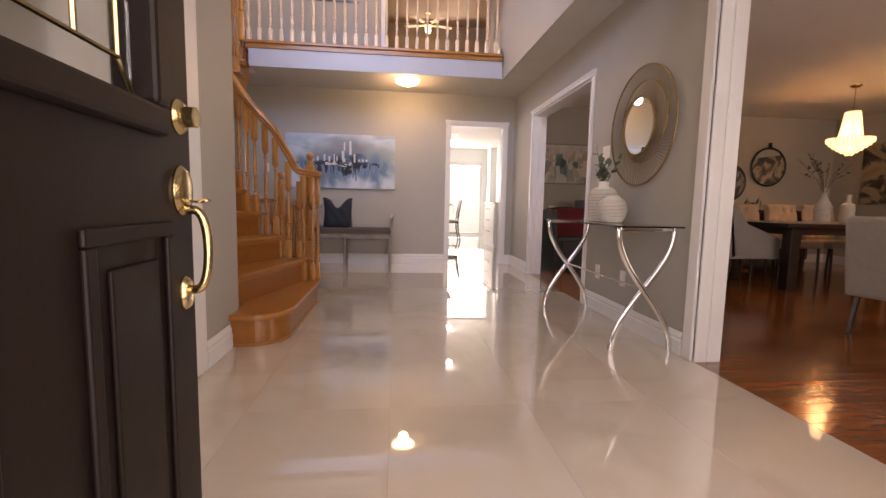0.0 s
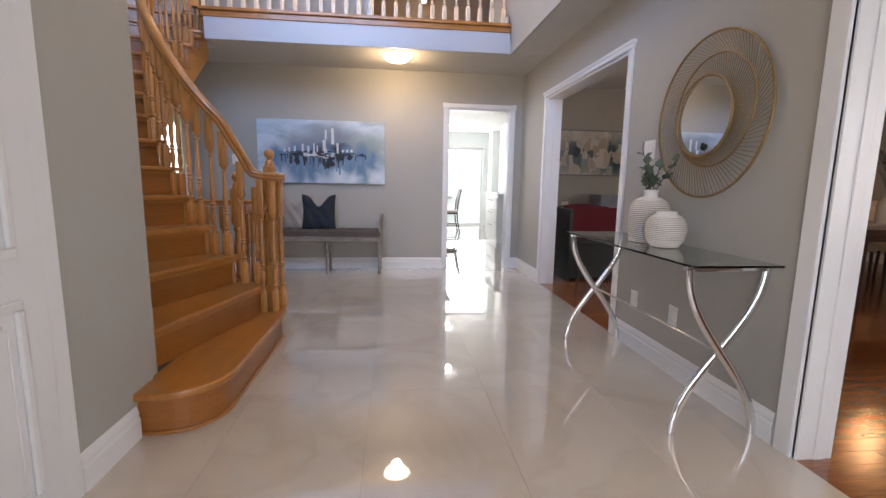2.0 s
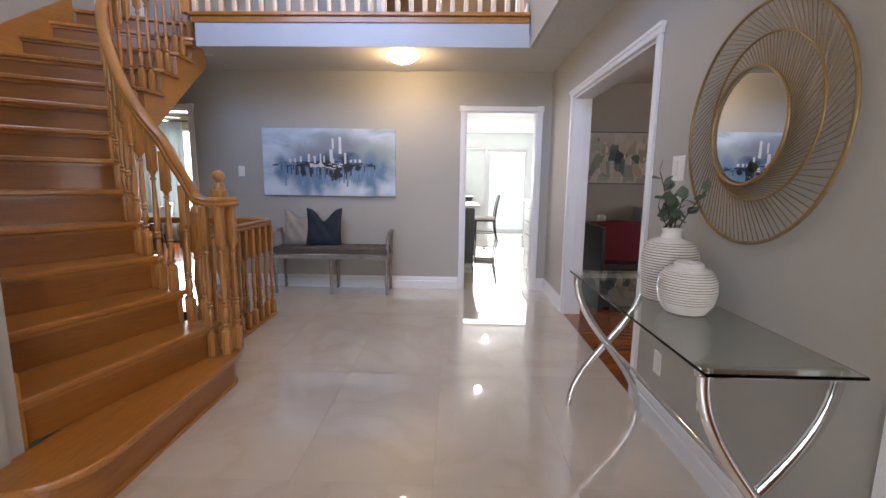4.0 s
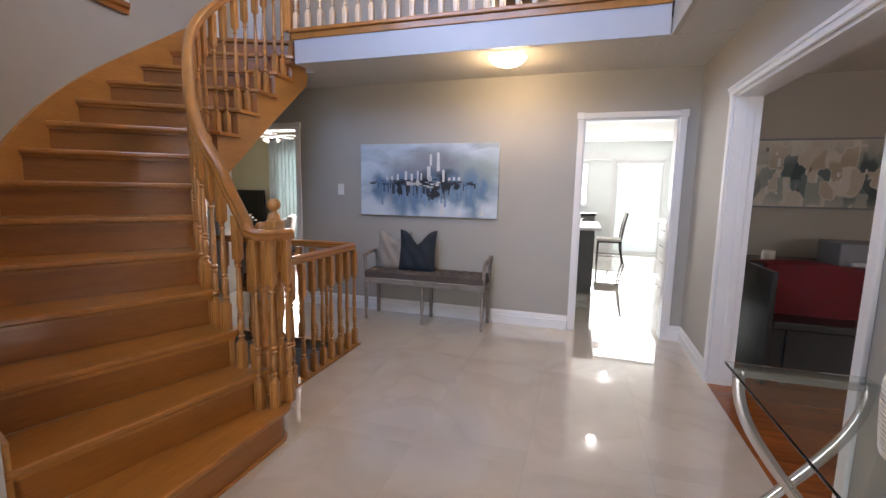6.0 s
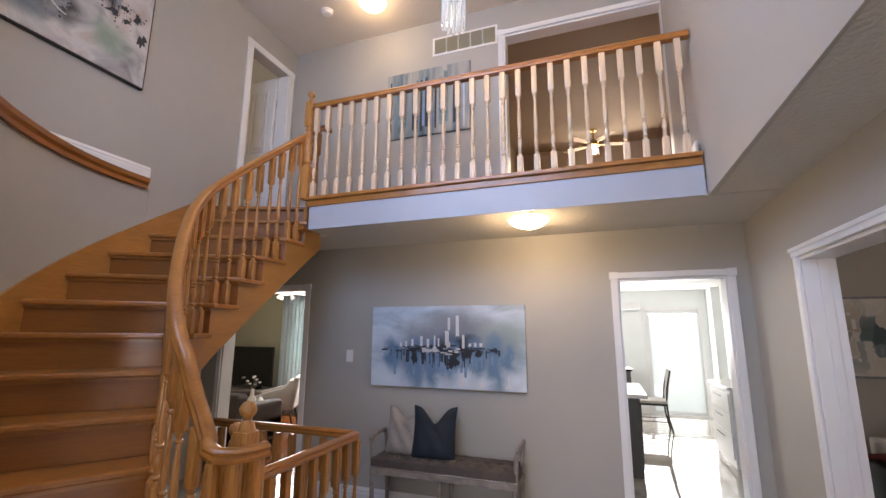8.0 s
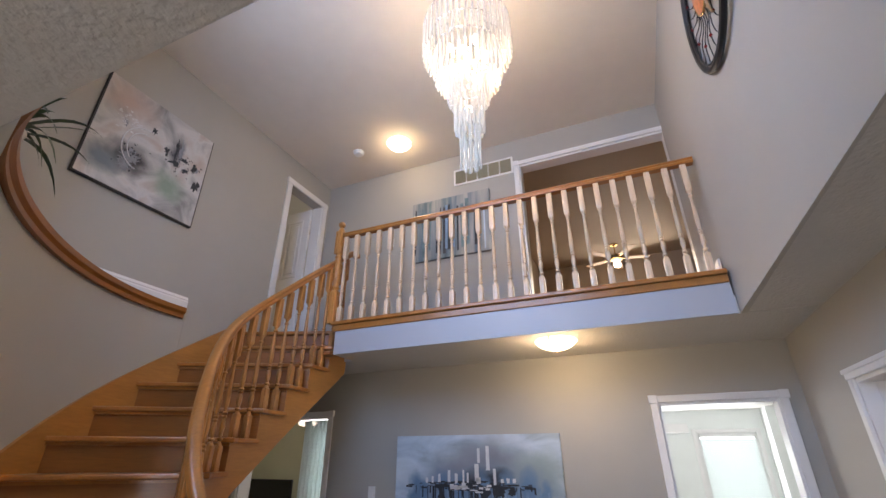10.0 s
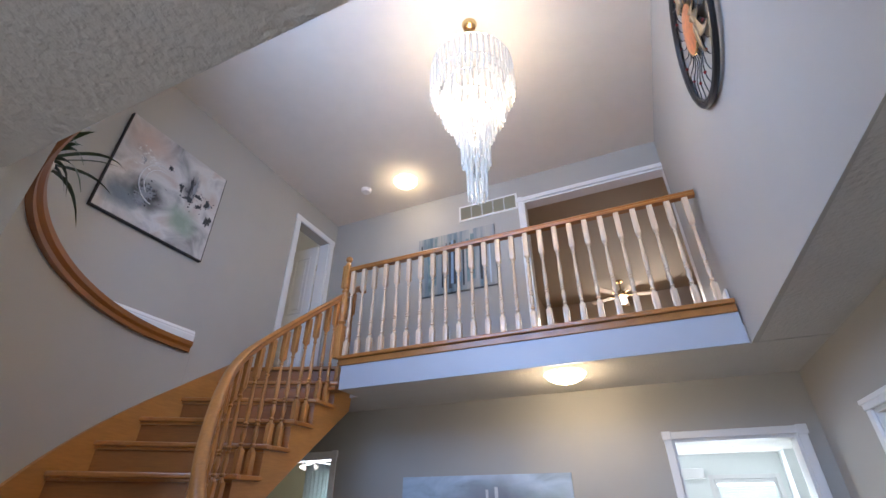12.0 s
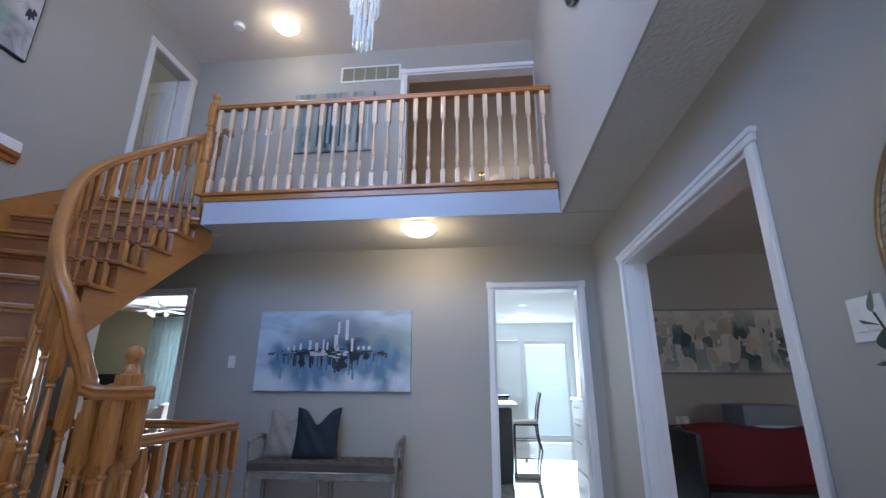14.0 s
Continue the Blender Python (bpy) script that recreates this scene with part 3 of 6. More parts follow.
def baluster_mesh(h, material):
    """Square blocks top and foot with a turned vase between."""
    key = (round(h, 2), material.name)
    if key not in BAL:
        w = 0.021
        foot, head = 0.145, 0.225
        bm = bmesh.new()
        box(bm, -w, w, -w, w, 0, foot, 0.003)
        box(bm, -w, w, -w, w, h - head, h, 0.003)
        L = h - foot - head
        prof = [(0.0225, 0), (0.0125, .035), (0.0105, .05), (0.0185, .066), (0.0185, .078), (0.0105, .094), (0.0120, .12), (0.0180, .18), (0.0170, .235), (0.0110, .285),
                (0.0185, .300), (0.0185, .312), (0.0115, .326), (0.0185, .342), (0.0185, .354), (0.0110, .370), (0.0150, .42), (0.0168, .50), (0.0140, .68), (0.0105, .86),
                (0.0098, .90), (0.0165, .915), (0.0165, .928), (0.0100, .942), (0.0125, .965), (0.0225, 1.0)]
        lathe([(r, foot + L * f) for r, f in prof], 10, bm)
        BAL[key] = mesh_of("baluster", bm, material, True)
    return BAL[key]


def baluster(x, y, z0, z1, parent, turn=0.0, material=None):
    ob = part("baluster", baluster_mesh(z1 - z0, material or OAKT), OAKT, parent)
    ob.matrix_world = pose(x, y, z0, 0, 0, turn)
    return ob


def newel(x, y, z0, h, parent, w=0.037):
    bm = bmesh.new()
    box(bm, -w, w, -w, w, 0, h * .30, 0.004)
    box(bm, -w, w, -w, w, h * .68, h * .92, 0.004)
    L = h * .38
    prof = [(w, 0), (.026, .04), (.040, .10), (.027, .16), (.030, .30), (.041, .50), (.032, .75), (.026, .86), (.038, .92), (.028, .96), (w, 1.0)]
    lathe([(r, h * .30 + L * f) for r, f in prof], 14, bm)
    lathe([(w, h * .92), (w * .9, h * .925), (.028, h * .950), (.016, h * .960), (.020, h * .968)] + [(max(.004, .034 * math.sin(radians(a))), h * .965 + .034 - .034 * math.cos(radians(a))) for a in range(25, 181, 15)], 18, bm)
    ob = part("newel_post", mesh_of("newel_post", bm, OAKT, True), OAKT, parent)
    ob.matrix_world = pose(x, y, z0)
    return ob


RAIL = [(-.027, .006), (.027, .006), (.031, .020), (.025, .032), (.030, .044), (.024, .054), (.010, .060), (-.010, .060), (-.024, .054), (-.030, .044), (-.025, .032), (-.031, .020)]
NX, NY = -0.465, 3.965
balus = part("balustrade", sweep([(0, 0, 0), (0, .001, 0)], circle_profile(.001, 3)), OAK, stair)
RAILH = 0.80
DIP = 0.16


def rail_z(k):
    return RISE * k + RAILH


path = [(NX + 0.062, NY + 0.045, 1.082), (NX + 0.055, NY - 0.02, 1.082), (NX + 0.028, NY - 0.08, 1.082), (NX - 0.03, NY - 0.115, 1.086), (NX - 0.085, NY - 0.105, 1.105), (NX - 0.13, NY - 0.078, 1.142)]
for i in range(0, 77):
    k = 2.75 + (N - 2.75) * i / 76
    p = inner(si(k), -0.022)
    path.append((p.x, p.y, rail_z(k) - DIP * max(0, 3.3 - k)))
p = inner(si(N), -0.022)
path += [(p.x, p.y + 0.08, rail_z(N) + 0.0)]
part("handrail", sweep(path, RAIL), OAK, balus, smooth=True)
# two balusters to a tread
for k in range(2, N):
    for f in (0.16, 0.62):
        s = si(k) + (si(k + 1) - si(k)) * f
        p = inner(s, -0.022)
        zt = rail_z(k + f) - DIP * max(0, 3.3 - k - f) + 0.005
        baluster(p.x, p.y, RISE * k, zt, balus, turn=-math.degrees(max(0, min(s / RI, math.pi / 2))))
newel(NX, NY, RISE, 1.075, balus)
baluster(NX + 0.058, NY + 0.01, RISE, 1.087, balus)
baluster(NX + 0.030, NY - 0.078, RISE, 1.087, balus)
baluster(NX - 0.035, NY - 0.118, RISE, 1.092, balus)

# upper balustrade
upb = thing("gallery_balustrade", "oak gallery railing with turned balusters above a pale fascia", "railing")
newel(IX + 0.02, FY + 0.03, UP, 1.02, upb)
part("handrail", sweep([(IX + 0.03, FY + 0.035, UP + 0.86), (UX, FY + 0.035, UP + 0.86)], RAIL), OAK, upb, smooth=True)
nb = 25
for i in range(nb):
    x = IX + 0.094 + 0.1236 * i
    baluster(x, FY + 0.035, UP, UP + 0.865, upb, material=OAKLIT)

# railing round the basement stairwell
WELLX, WELLY = -0.76, 5.34
low = thing("stairwell_railing", "oak guard railing round the basement stair opening", "railing")
part("handrail", sweep([(WELLX, 4.28, 0.84), (WELLX, WELLY - .02, 0.84), (WELLX - .02, WELLY, 0.84), (-2.25, WELLY, 0.84)], RAIL), OAK, low, smooth=True)
newel(WELLX - 0.02, 4.24, 0.0, 1.12, low)
for i in range(9):
    baluster(WELLX, 4.36 + (WELLY - 4.36) * i / 8, 0.0, 0.845, low)
for i in range(1, 11):
    baluster(WELLX - 0.135 * i, WELLY, 0.0, 0.845, low)
structure("trim_stairwell", boxes((WELLX - 0.04, WELLX + 0.04, 4.05, WELLY + 0.04, 0.002, 0.014), (-2.35, WELLX - 0.04, WELLY - 0.04, WELLY + 0.04, 0.002, 0.014), bevel=0.003), OAK, "oak nosing round the basement stair opening", "trim")

# ---------------------------------------------------------------- floors
structure("floor_slab", boxes((FX - .14, WX + T, -0.3, 4.0, -0.10, -0.002), (-0.80, WX + T, 4.0, WELLY, -0.10, -0.002), (-3.6, WX + T, WELLY, BY, -0.10, -0.002),
                              (-1.6, 3.6, BY, 13.0, -0.10, -0.002)), GROUT, "grouted bed under the hall tiles", "floor")
structure("floor_basement", boxes((-3.6, WELLX, 2.7, WELLY, -2.4, -2.3), (WELLX, WELLX + .1, 2.7, WELLY, -2.4, -0.11), (-3.6, WELLX, WELLY, WELLY + .1, -2.4, -0.11), (-3.6, WELLX, 2.6, 2.7, -2.4, -0.11), (-3.7, -3.6, 2.6, WELLY + .1, -2.4, -0.11)), WALL, "basement stairwell floor", "floor")

# ---------------------------------------------------------------- rooms beyond
walls("wall_kitchen", "pale kitchen walls round a patio door and a window", KWALL,
      (-1.62, -1.48, BY + T, 9.2, 0, LOW), (-1.62, -1.48, 9.2, 11.2, 0, 0.95), (-1.62, -1.48, 9.2, 11.2, 2.1, LOW), (-1.62, -1.48, 11.2, 12.74, 0, LOW),
      (3.4, 3.54, 7.11, 12.74, 0, LOW), (-1.48, 0.30, 12.6, 12.74, 0, LOW), (0.30, 1.20, 12.6, 12.74, 0, 1.05), (0.30, 1.20, 12.6, 12.74, 2.02, LOW),
      (1.20, 1.75, 12.6, 12.74, 0, LOW), (1.75, 2.72, 12.6, 12.74, 2.05, LOW), (2.72, 3.4, 12.6, 12.74, 0, LOW))
walls("wall_kitchen_pier", "pale green painted pier in the kitchen", KWALL, (2.86, 3.4, 12.1, 12.6, 0, LOW))
structure("ceiling_kitchen", boxes((-1.62, 2.16, BY + T, 7.11, LOW, LOW + .1), (-1.62, 3.54, 7.11, 12.74, LOW, LOW + .1)), CEILW, "smooth white kitchen ceiling", "ceiling")
walls("wall_family", "olive painted family room walls round a window", CREAM,
      (-8.0, -5.05, 10.0, 10.14, 0, LOW), (-5.05, -3.75, 10.0, 10.14, 0, 0.25), (-5.05, -3.75, 10.0, 10.14, 2.2, LOW), (-3.75, -1.62, 10.0, 10.14, 0, LOW),
      (-8.14, -8.0, BY, 10.14, 0, LOW), (-8.0, -3.6, BY, BY + T, 0, LOW))
structure("ceiling_family", boxes((-8.14, -1.62, BY + T, 10.14, LOW, LOW + .1)), CEILW, "smooth white family room ceiling", "ceiling")
walls("wall_dining", "greige dining room walls round an assumed front window", WALL,
      (2.16, 7.94, 6.97, 7.11, 0, LOW), (7.8, 7.94, 0, 6.97, 0, LOW), (2.16, 4.3, -T, 0, 0, LOW), (4.3, 6.5, -T, 0, 0, 0.75), (4.3, 6.5, -T, 0, 2.15, LOW), (6.5, 7.94, -T, 0, 0, LOW))
structure("ceiling_dining", boxes((2.16, 7.94, -T, 7.11, LOW, LOW + .1)), CEILW, "white dining room ceiling", "ceiling")
baseboard("baseboard_7", 2.16, 6.97, 7.8, 6.97, 0, -1)
baseboard("baseboard_8", 7.8, 0.0, 7.8, 6.95, -1, 0)
baseboard("baseboard_9", 0.9, 12.6, 1.72, 12.6, 0, -1)
baseboard("baseboard_10", 2.86, 12.1, 3.4, 12.1, 0, -1)
BEDW = mat("tan_paint", (0.40, 0.33, 0.25), 0.6, var=0.03, scale=3, bump=0.05)
walls("wall_bedroom", "tan bedroom walls behind the gallery", BEDW,
      (-0.64, -0.50, 6.66, 10.74, UP, TOP), (3.0, 3.14, 6.66, 10.74, UP, TOP), (-0.5, 3.0, 10.6, 10.74, UP, TOP), (1.74, 3.0, 6.52, 6.66, UP, TOP))
structure("ceiling_bedroom", boxes((-0.64, 3.14, 6.66, 10.74, TOP, TOP + .1)), BEDW, "tan bedroom ceiling", "ceiling")
structure("floor_bedroom", boxes((-0.64, 3.14, 6.66, 10.74, UP - .1, UP)), OAK, "oak bedroom floor", "floor")
walls("wall_side_bedroom", "olive bedroom walls behind the stairwell door", CREAM,
      (-5.0, -4.86, 4.6, 8.0, UP - .02, TOP), (-4.86, OX - .14, 4.6, 4.74, UP - .02, TOP), (-4.86, OX - .14, 7.86, 8.0, UP - .02, TOP), (OX - .14, OX, 6.68, 8.0, UP - .02, TOP))
structure("ceiling_side_bedroom", boxes((-5.0, OX - .14, 4.6, 8.0, TOP, TOP + .1)), CEILW, "white side bedroom ceiling", "ceiling")
structure("floor_side_bedroom", boxes((-5.0, OX - .14, 4.6, 8.0, UP - .12, UP - .002)), OAK, "oak side bedroom floor", "floor")


def window(name, x0, x1, y, z0, z1, cols, rows, label, depth=0.05):
    """A framed window in a wall along x, with a pane in each light."""
    fr = thing(name, label, "window", kind="structure")
    f = 0.05
    bm = boxes((x0, x1, y, y + depth, z0, z0 + f), (x0, x1, y, y + depth, z1 - f, z1), (x0, x0 + f, y, y + depth, z0 + f, z1 - f), (x1 - f, x1, y, y + depth, z0 + f, z1 - f))
    part("window_frame", bm, TRIM, fr)
    part("window_sill", boxes((x0 - .04, x1 + .04, y - .06, y + .02, z0 - .03, z0 - .001), bevel=.005), TRIM, fr)
    w, h = (x1 - x0 - 2 * f) / cols, (z1 - z0 - 2 * f) / rows
    for i in range(cols):
        for j in range(rows):
            a, b = x0 + f + w * i, z0 + f + h * j
            p = part("pane", boxes((a + .008, a + w - .008, y + .02, y + .026, b + .008, b + h - .008)), GLASS, fr)
            p.visible_shadow = False
    for i in range(1, cols):
        part("mullion", boxes((x0 + f + w * i - .012, x0 + f + w * i + .012, y + .005, y + .045, z0 + f, z1 - f)), TRIM, fr)
    for j in range(1, rows):
        part("muntin", boxes((x0 + f, x1 - f, y + .008, y + .042, z0 + f + h * j - .012, z0 + f + h * j + .012)), TRIM, fr)
    return fr


window("window_1", -1.65, 0.55, SY - 0.10, 3.0, 4.5, 3, 1, "white framed upper window over the entry")
window("window_2", 0.30, 1.20, 12.62, 1.05, 2.02, 1, 1, "white framed kitchen window")
window("window_3", 1.75, 2.72, 12.62, 0.02, 2.05, 1, 1, "white framed glazed patio door with closed blinds")
window("window_4", -5.05, -3.75, 10.04, 0.25, 2.2, 2, 1, "white framed family room window behind curtains")
# window_6 is an added, unseen opening for the entry fill
window("window_6", 1.10, 1.60, -0.12, 0.40, 2.05, 1, 2, "added unseen white framed window beside the entrance door")
# window_5 is assumed, it stays out of view
window("window_5", 4.3, 6.5, -0.12, 0.75, 2.15, 3, 1, "assumed, unseen white framed dining room window")
structure("backdrop_garden", boxes((-6.5, 4.5, 13.6, 13.62, -0.5, 4.0)), DAYGLOW, "bright overexposed garden beyond the windows", "backdrop")
structure("backdrop_side", boxes((-7.0, -3.2, 10.9, 10.92, -0.5, 3.0)), DAYGLOW, "bright overexposed daylight beyond the family window", "backdrop")
structure("ground", boxes((-60, 60, -60, 60, -2.6, -2.5)), mat("lawn", (0.06, 0.09, 0.03), 0.9, var=0.3, scale=2), "grass ground round the house", "ground")


# ---------------------------------------------------------------- doors
def panel_door(name, label, w, h, t, material, panels, mats=None):
    """A leaf from x 0 to w, front at y 0; raised panels given as (x0, x1, z0, z1)."""
    d = thing(name, label, "door", kind="structure")
    part("leaf", boxes((0, w, 0, t, 0.01, h), bevel=.003), material, d)
    for x0, x1, z0, z1 in panels:
        for face, s in ((0, -1), (t, 1)):
            bm = bmesh.new()
            o = face + s * 0.0005
            for a, b, c, e in ((x0, x1, z0, z0 + .028), (x0, x1, z1 - .028, z1), (x0, x0 + .028, z0 + .028, z1 - .028), (x1 - .028, x1, z0 + .028, z1 - .028)):
                box(bm, a, b, min(o, o + s * .014), max(o, o + s * .014), c, e, .0065)
            box(bm, x0 + .06, x1 - .06, min(o, o + s * .010), max(o, o + s * .010), z0 + .06, z1 - .06, .0095)
            part("panel", bm, material, d)
    return d


closet = panel_door("door_1", "closed white two panel closet door", 0.795, 2.02, 0.035, TRIM, [(0.10, 0.695, 0.12, 0.74), (0.10, 0.695, 0.86, 1.90)])
closet.matrix_world = pose(FX - 0.012, 2.247, 0.0, 0, 0, -90)
for z in (0.30, 1.72):
    bm = boxes((-.006, .012, -.012, .006, z - .045, z + .045), bevel=.002)
    lathe([(.006, z - .05), (.006, z + .05)], 8, bm, Matrix.Translation((0.003, -.014, 0)))
    part("hinge", bm, TRIM, closet)
updoor = panel_door("door_2", "white panelled bedroom door standing half open", 0.70, 1.86, 0.035, TRIM, [(0.09, 0.33, 0.12, 0.8), (0.37, 0.61, 0.12, 0.8), (0.09, 0.33, 0.92, 1.72), (0.37, 0.61, 0.92, 1.72)])
updoor.matrix_world = pose(OX - 0.15, 6.385, UP, 0, 0, 180)
for z in (0.3, 1.55):
    part("hinge", boxes((-.01, .02, -.012, .004, z - .04, z + .04), bevel=.002), BRASS, updoor)

# entrance door, standing open into the hall
ent = thing("door_3", "dark brown panelled entrance door with leaded glass, standing open", "door", pose(-0.09, 0.02, 0.0, 0, 0, 92.4), kind="structure")
W_, H_, T_ = 0.905, 2.05, 0.045
part("leaf", boxes((0, W_, 0, T_, 0.012, 1.015), (0, 0.15, 0, T_, 1.015, H_), (W_ - .15, W_, 0, T_, 1.015, H_), (.15, W_ - .15, 0, T_, 1.90, H_)), DOORBROWN, ent)
for x0, x1 in ((0.09, 0.42), (0.56, 0.805)):
    bm = bmesh.new()
    for a, b, c, e in ((x0, x1, .18, .205), (x0, x1, .815, .84), (x0, x0 + .025, .205, .815), (x1 - .025, x1, .205, .815)):
        box(bm, a, b, -.010, -.0005, c, e, .004)
    box(bm, x0 + .055, x1 - .055, -.008, -.0005, .24, .78, .005)
    part("panel", bm, DOORBROWN, ent)
bm = boxes((.12, W_ - .12, -.022, T_ + .012, .985, 1.03), (.12, W_ - .12, -.022, T_ + .012, 1.88, 1.925), (.12, .165, -.022, T_ + .012, 1.03, 1.88), (W_ - .165, W_ - .12, -.022, T_ + .012, 1.03, 1.88), bevel=.008)
part("glass_moulding", bm, DOORBROWN, ent)
TEXGLASS = glassy("leaded_glass", (0.92, 0.93, 0.90), 0.08)
p = part("glass_pane", boxes((.165, W_ - .165, .015, .027, 1.03, 1.88)), TEXGLASS, ent)
p.visible_shadow = False
bm = bmesh.new()
for a, b in (((.21, 1.085), (.695, 1.085)), ((.695, 1.085), (.695, 1.84)), ((.21, 1.085), (.21, 1.84)), ((.165, 1.03), (.21, 1.085)), ((W_ - .165, 1.03), (.695, 1.085)),
             ((.26, 1.20), (.645, 1.20)), ((.645, 1.20), (.645, 1.78)), ((.26, 1.20), (.26, 1.78)), ((.4525, 1.03), (.4525, 1.20)), ((.60, 1.085), (.60, 1.84)), ((.30, 1.085), (.30, 1.84))):
    tube([(a[0], .012, a[1]), (b[0], .012, b[1])], .004, 6, bm, up=(0, 1, 0))
for s in (-1, 1):
    tube([(.4525 + s * .075 * math.sin(math.pi * i / 16), .011, 1.20 + .34 * i / 16) for i in range(17)], .0045, 6, bm, up=(0, 1, 0))
    tube([(.4525 + s * .04 * math.sin(math.pi * i / 16), .011, 1.25 + .22 * i / 16) for i in range(17)], .0045, 6, bm, up=(0, 1, 0))
part("lead_came", bm, BRASS, ent)
XH = W_ - .048


def rose(z, r, depth, ry=1.0):
    bm = lathe([(r * .99, 0), (r, .004), (r * .86, .010), (r * .80, .012), (r * .55, depth), (.004, depth + .001)], 28)
    bmesh.ops.transform(bm, matrix=Matrix.Translation((XH, 0, z)) @ pose(0, 0, 0, 90) @ Matrix.Diagonal((1, ry, 1, 1)), verts=bm.verts)
    return bm


hs = part("deadbolt", rose(1.03, .032, .014), BRASS, ent, "round brass deadbolt", True)
part("cylinder", lathe([(.019, 0), (.019, .032), (.017, .034), (.004, .034)], 20, None, Matrix.Translation((XH, 0, 1.03)) @ pose(0, 0, 0, 90)), BRASS, hs, smooth=True)
hs = part("handle_plate", rose(.895, .037, .014, 1.25), BRASS, ent, "oval brass handle plate", True)
part("thumb_latch", sweep([(XH, -.012, .875), (XH, -.035, .872), (XH, -.045, .878), (XH, -.050, .875)], [(-.011, 0), (.011, 0), (.009, .004), (-.009, .004)]), BRASS, hs)
part("grip", tube([(XH, -.012 - .034 * math.sin(math.pi * (k / 20)) ** .55, .783 + .077 * math.cos(math.pi * (k / 20))) for k in range(21)], .0085, 10, up=(1, 0, 0)), BRASS, hs, smooth=True)
part("grip_foot", rose(.700, .022, .012, 1.5), BRASS, hs, smooth=True)
bm = boxes((-0.12, -0.09, -.155, .01, 0, 2.10), (.83, .86, -.155, .01, 0, 2.10), (-.09, .83, -.155, .01, 2.07, 2.10))
structure("trim_front_door", bm, TRIM, "white frame of the entrance door", "door frame")
structure("trim_threshold", boxes((-.09, .83, -.15, 0.0, -.006, .012), bevel=.004), BRASS, "brass entrance threshold", "threshold")


# ---------------------------------------------------------------- hall things
def painted_canvas(name, colors, scale, stretch, seed, distort=0.6, bump=0.25):
    """Canvas with soft brushed clouds of several colours: stops are (position, colour)."""
    m = bpy.data.materials.new(name)
    m.use_nodes = True
    nt = m.node_tree
    b = nt.nodes["Principled BSDF"]
    b.inputs["Roughness"].default_value = 0.6
    tc = nt.nodes.new("ShaderNodeTexCoord")
    mp = nt.nodes.new("ShaderNodeMapping")
    mp.inputs["Scale"].default_value, mp.inputs["Location"].default_value = stretch, (seed, seed * .7, seed * 1.3)
    nt.links.new(tc.outputs["Object"], mp.inputs[0])
    nz = nt.nodes.new("ShaderNodeTexNoise")
    nz.inputs["Scale"].default_value, nz.inputs["Detail"].default_value, nz.inputs["Distortion"].default_value = scale, 7, distort
    nt.links.new(mp.outputs[0], nz.inputs["Vector"])
    ramp = nt.nodes.new("ShaderNodeValToRGB")
    el = ramp.color_ramp.elements
    for i, (pos, c) in enumerate(colors):
        e = el[i] if i < 2 else el.new(pos)
        e.position, e.color = pos, (*c, 1)
    nt.links.new(nz.outputs[0], ramp.inputs[0])
    nt.links.new(ramp.outputs[0], b.inputs["Base Color"])
    bp = nt.nodes.new("ShaderNodeBump")
    bp.inputs["Strength"].default_value, bp.inputs["Distance"].default_value = bump, 0.004
    n2 = nt.nodes.new("ShaderNodeTexNoise")
    n2.inputs["Scale"].default_value = scale * 14
    nt.links.new(mp.outputs[0], n2.inputs["Vector"])
    nt.links.new(n2.outputs[0], bp.inputs["Height"])
    nt.links.new(bp.outputs[0], b.inputs["Normal"])
    return m


def blob(bm, cx, cz, rx, rz, y, seed, n=22, rag=0.25):
    """A flat ragged paint patch, a hair proud of the canvas."""
    rnd = random.Random(seed)
    vs = []
    for i in range(n):
        a = 2 * math.pi * i / n
        k = 1 + rnd.uniform(-rag, rag)
        vs.append(bm.verts.new((cx + rx * k * math.cos(a), y, cz + rz * k * math.sin(a))))
    bm.faces.new(vs)


def dab(bm, x0, x1, z0, z1, y, rnd, slant=0.0):
    j = lambda: rnd.uniform(-.12, .12) * min(abs(x1 - x0), abs(z1 - z0))
    bm.faces.new([bm.verts.new(v) for v in ((x0 + j(), y, z0 + j()), (x1 + j(), y, z0 + j()), (x1 + slant + j(), y, z1 + j()), (x0 + slant + j(), y, z1 + j()))])


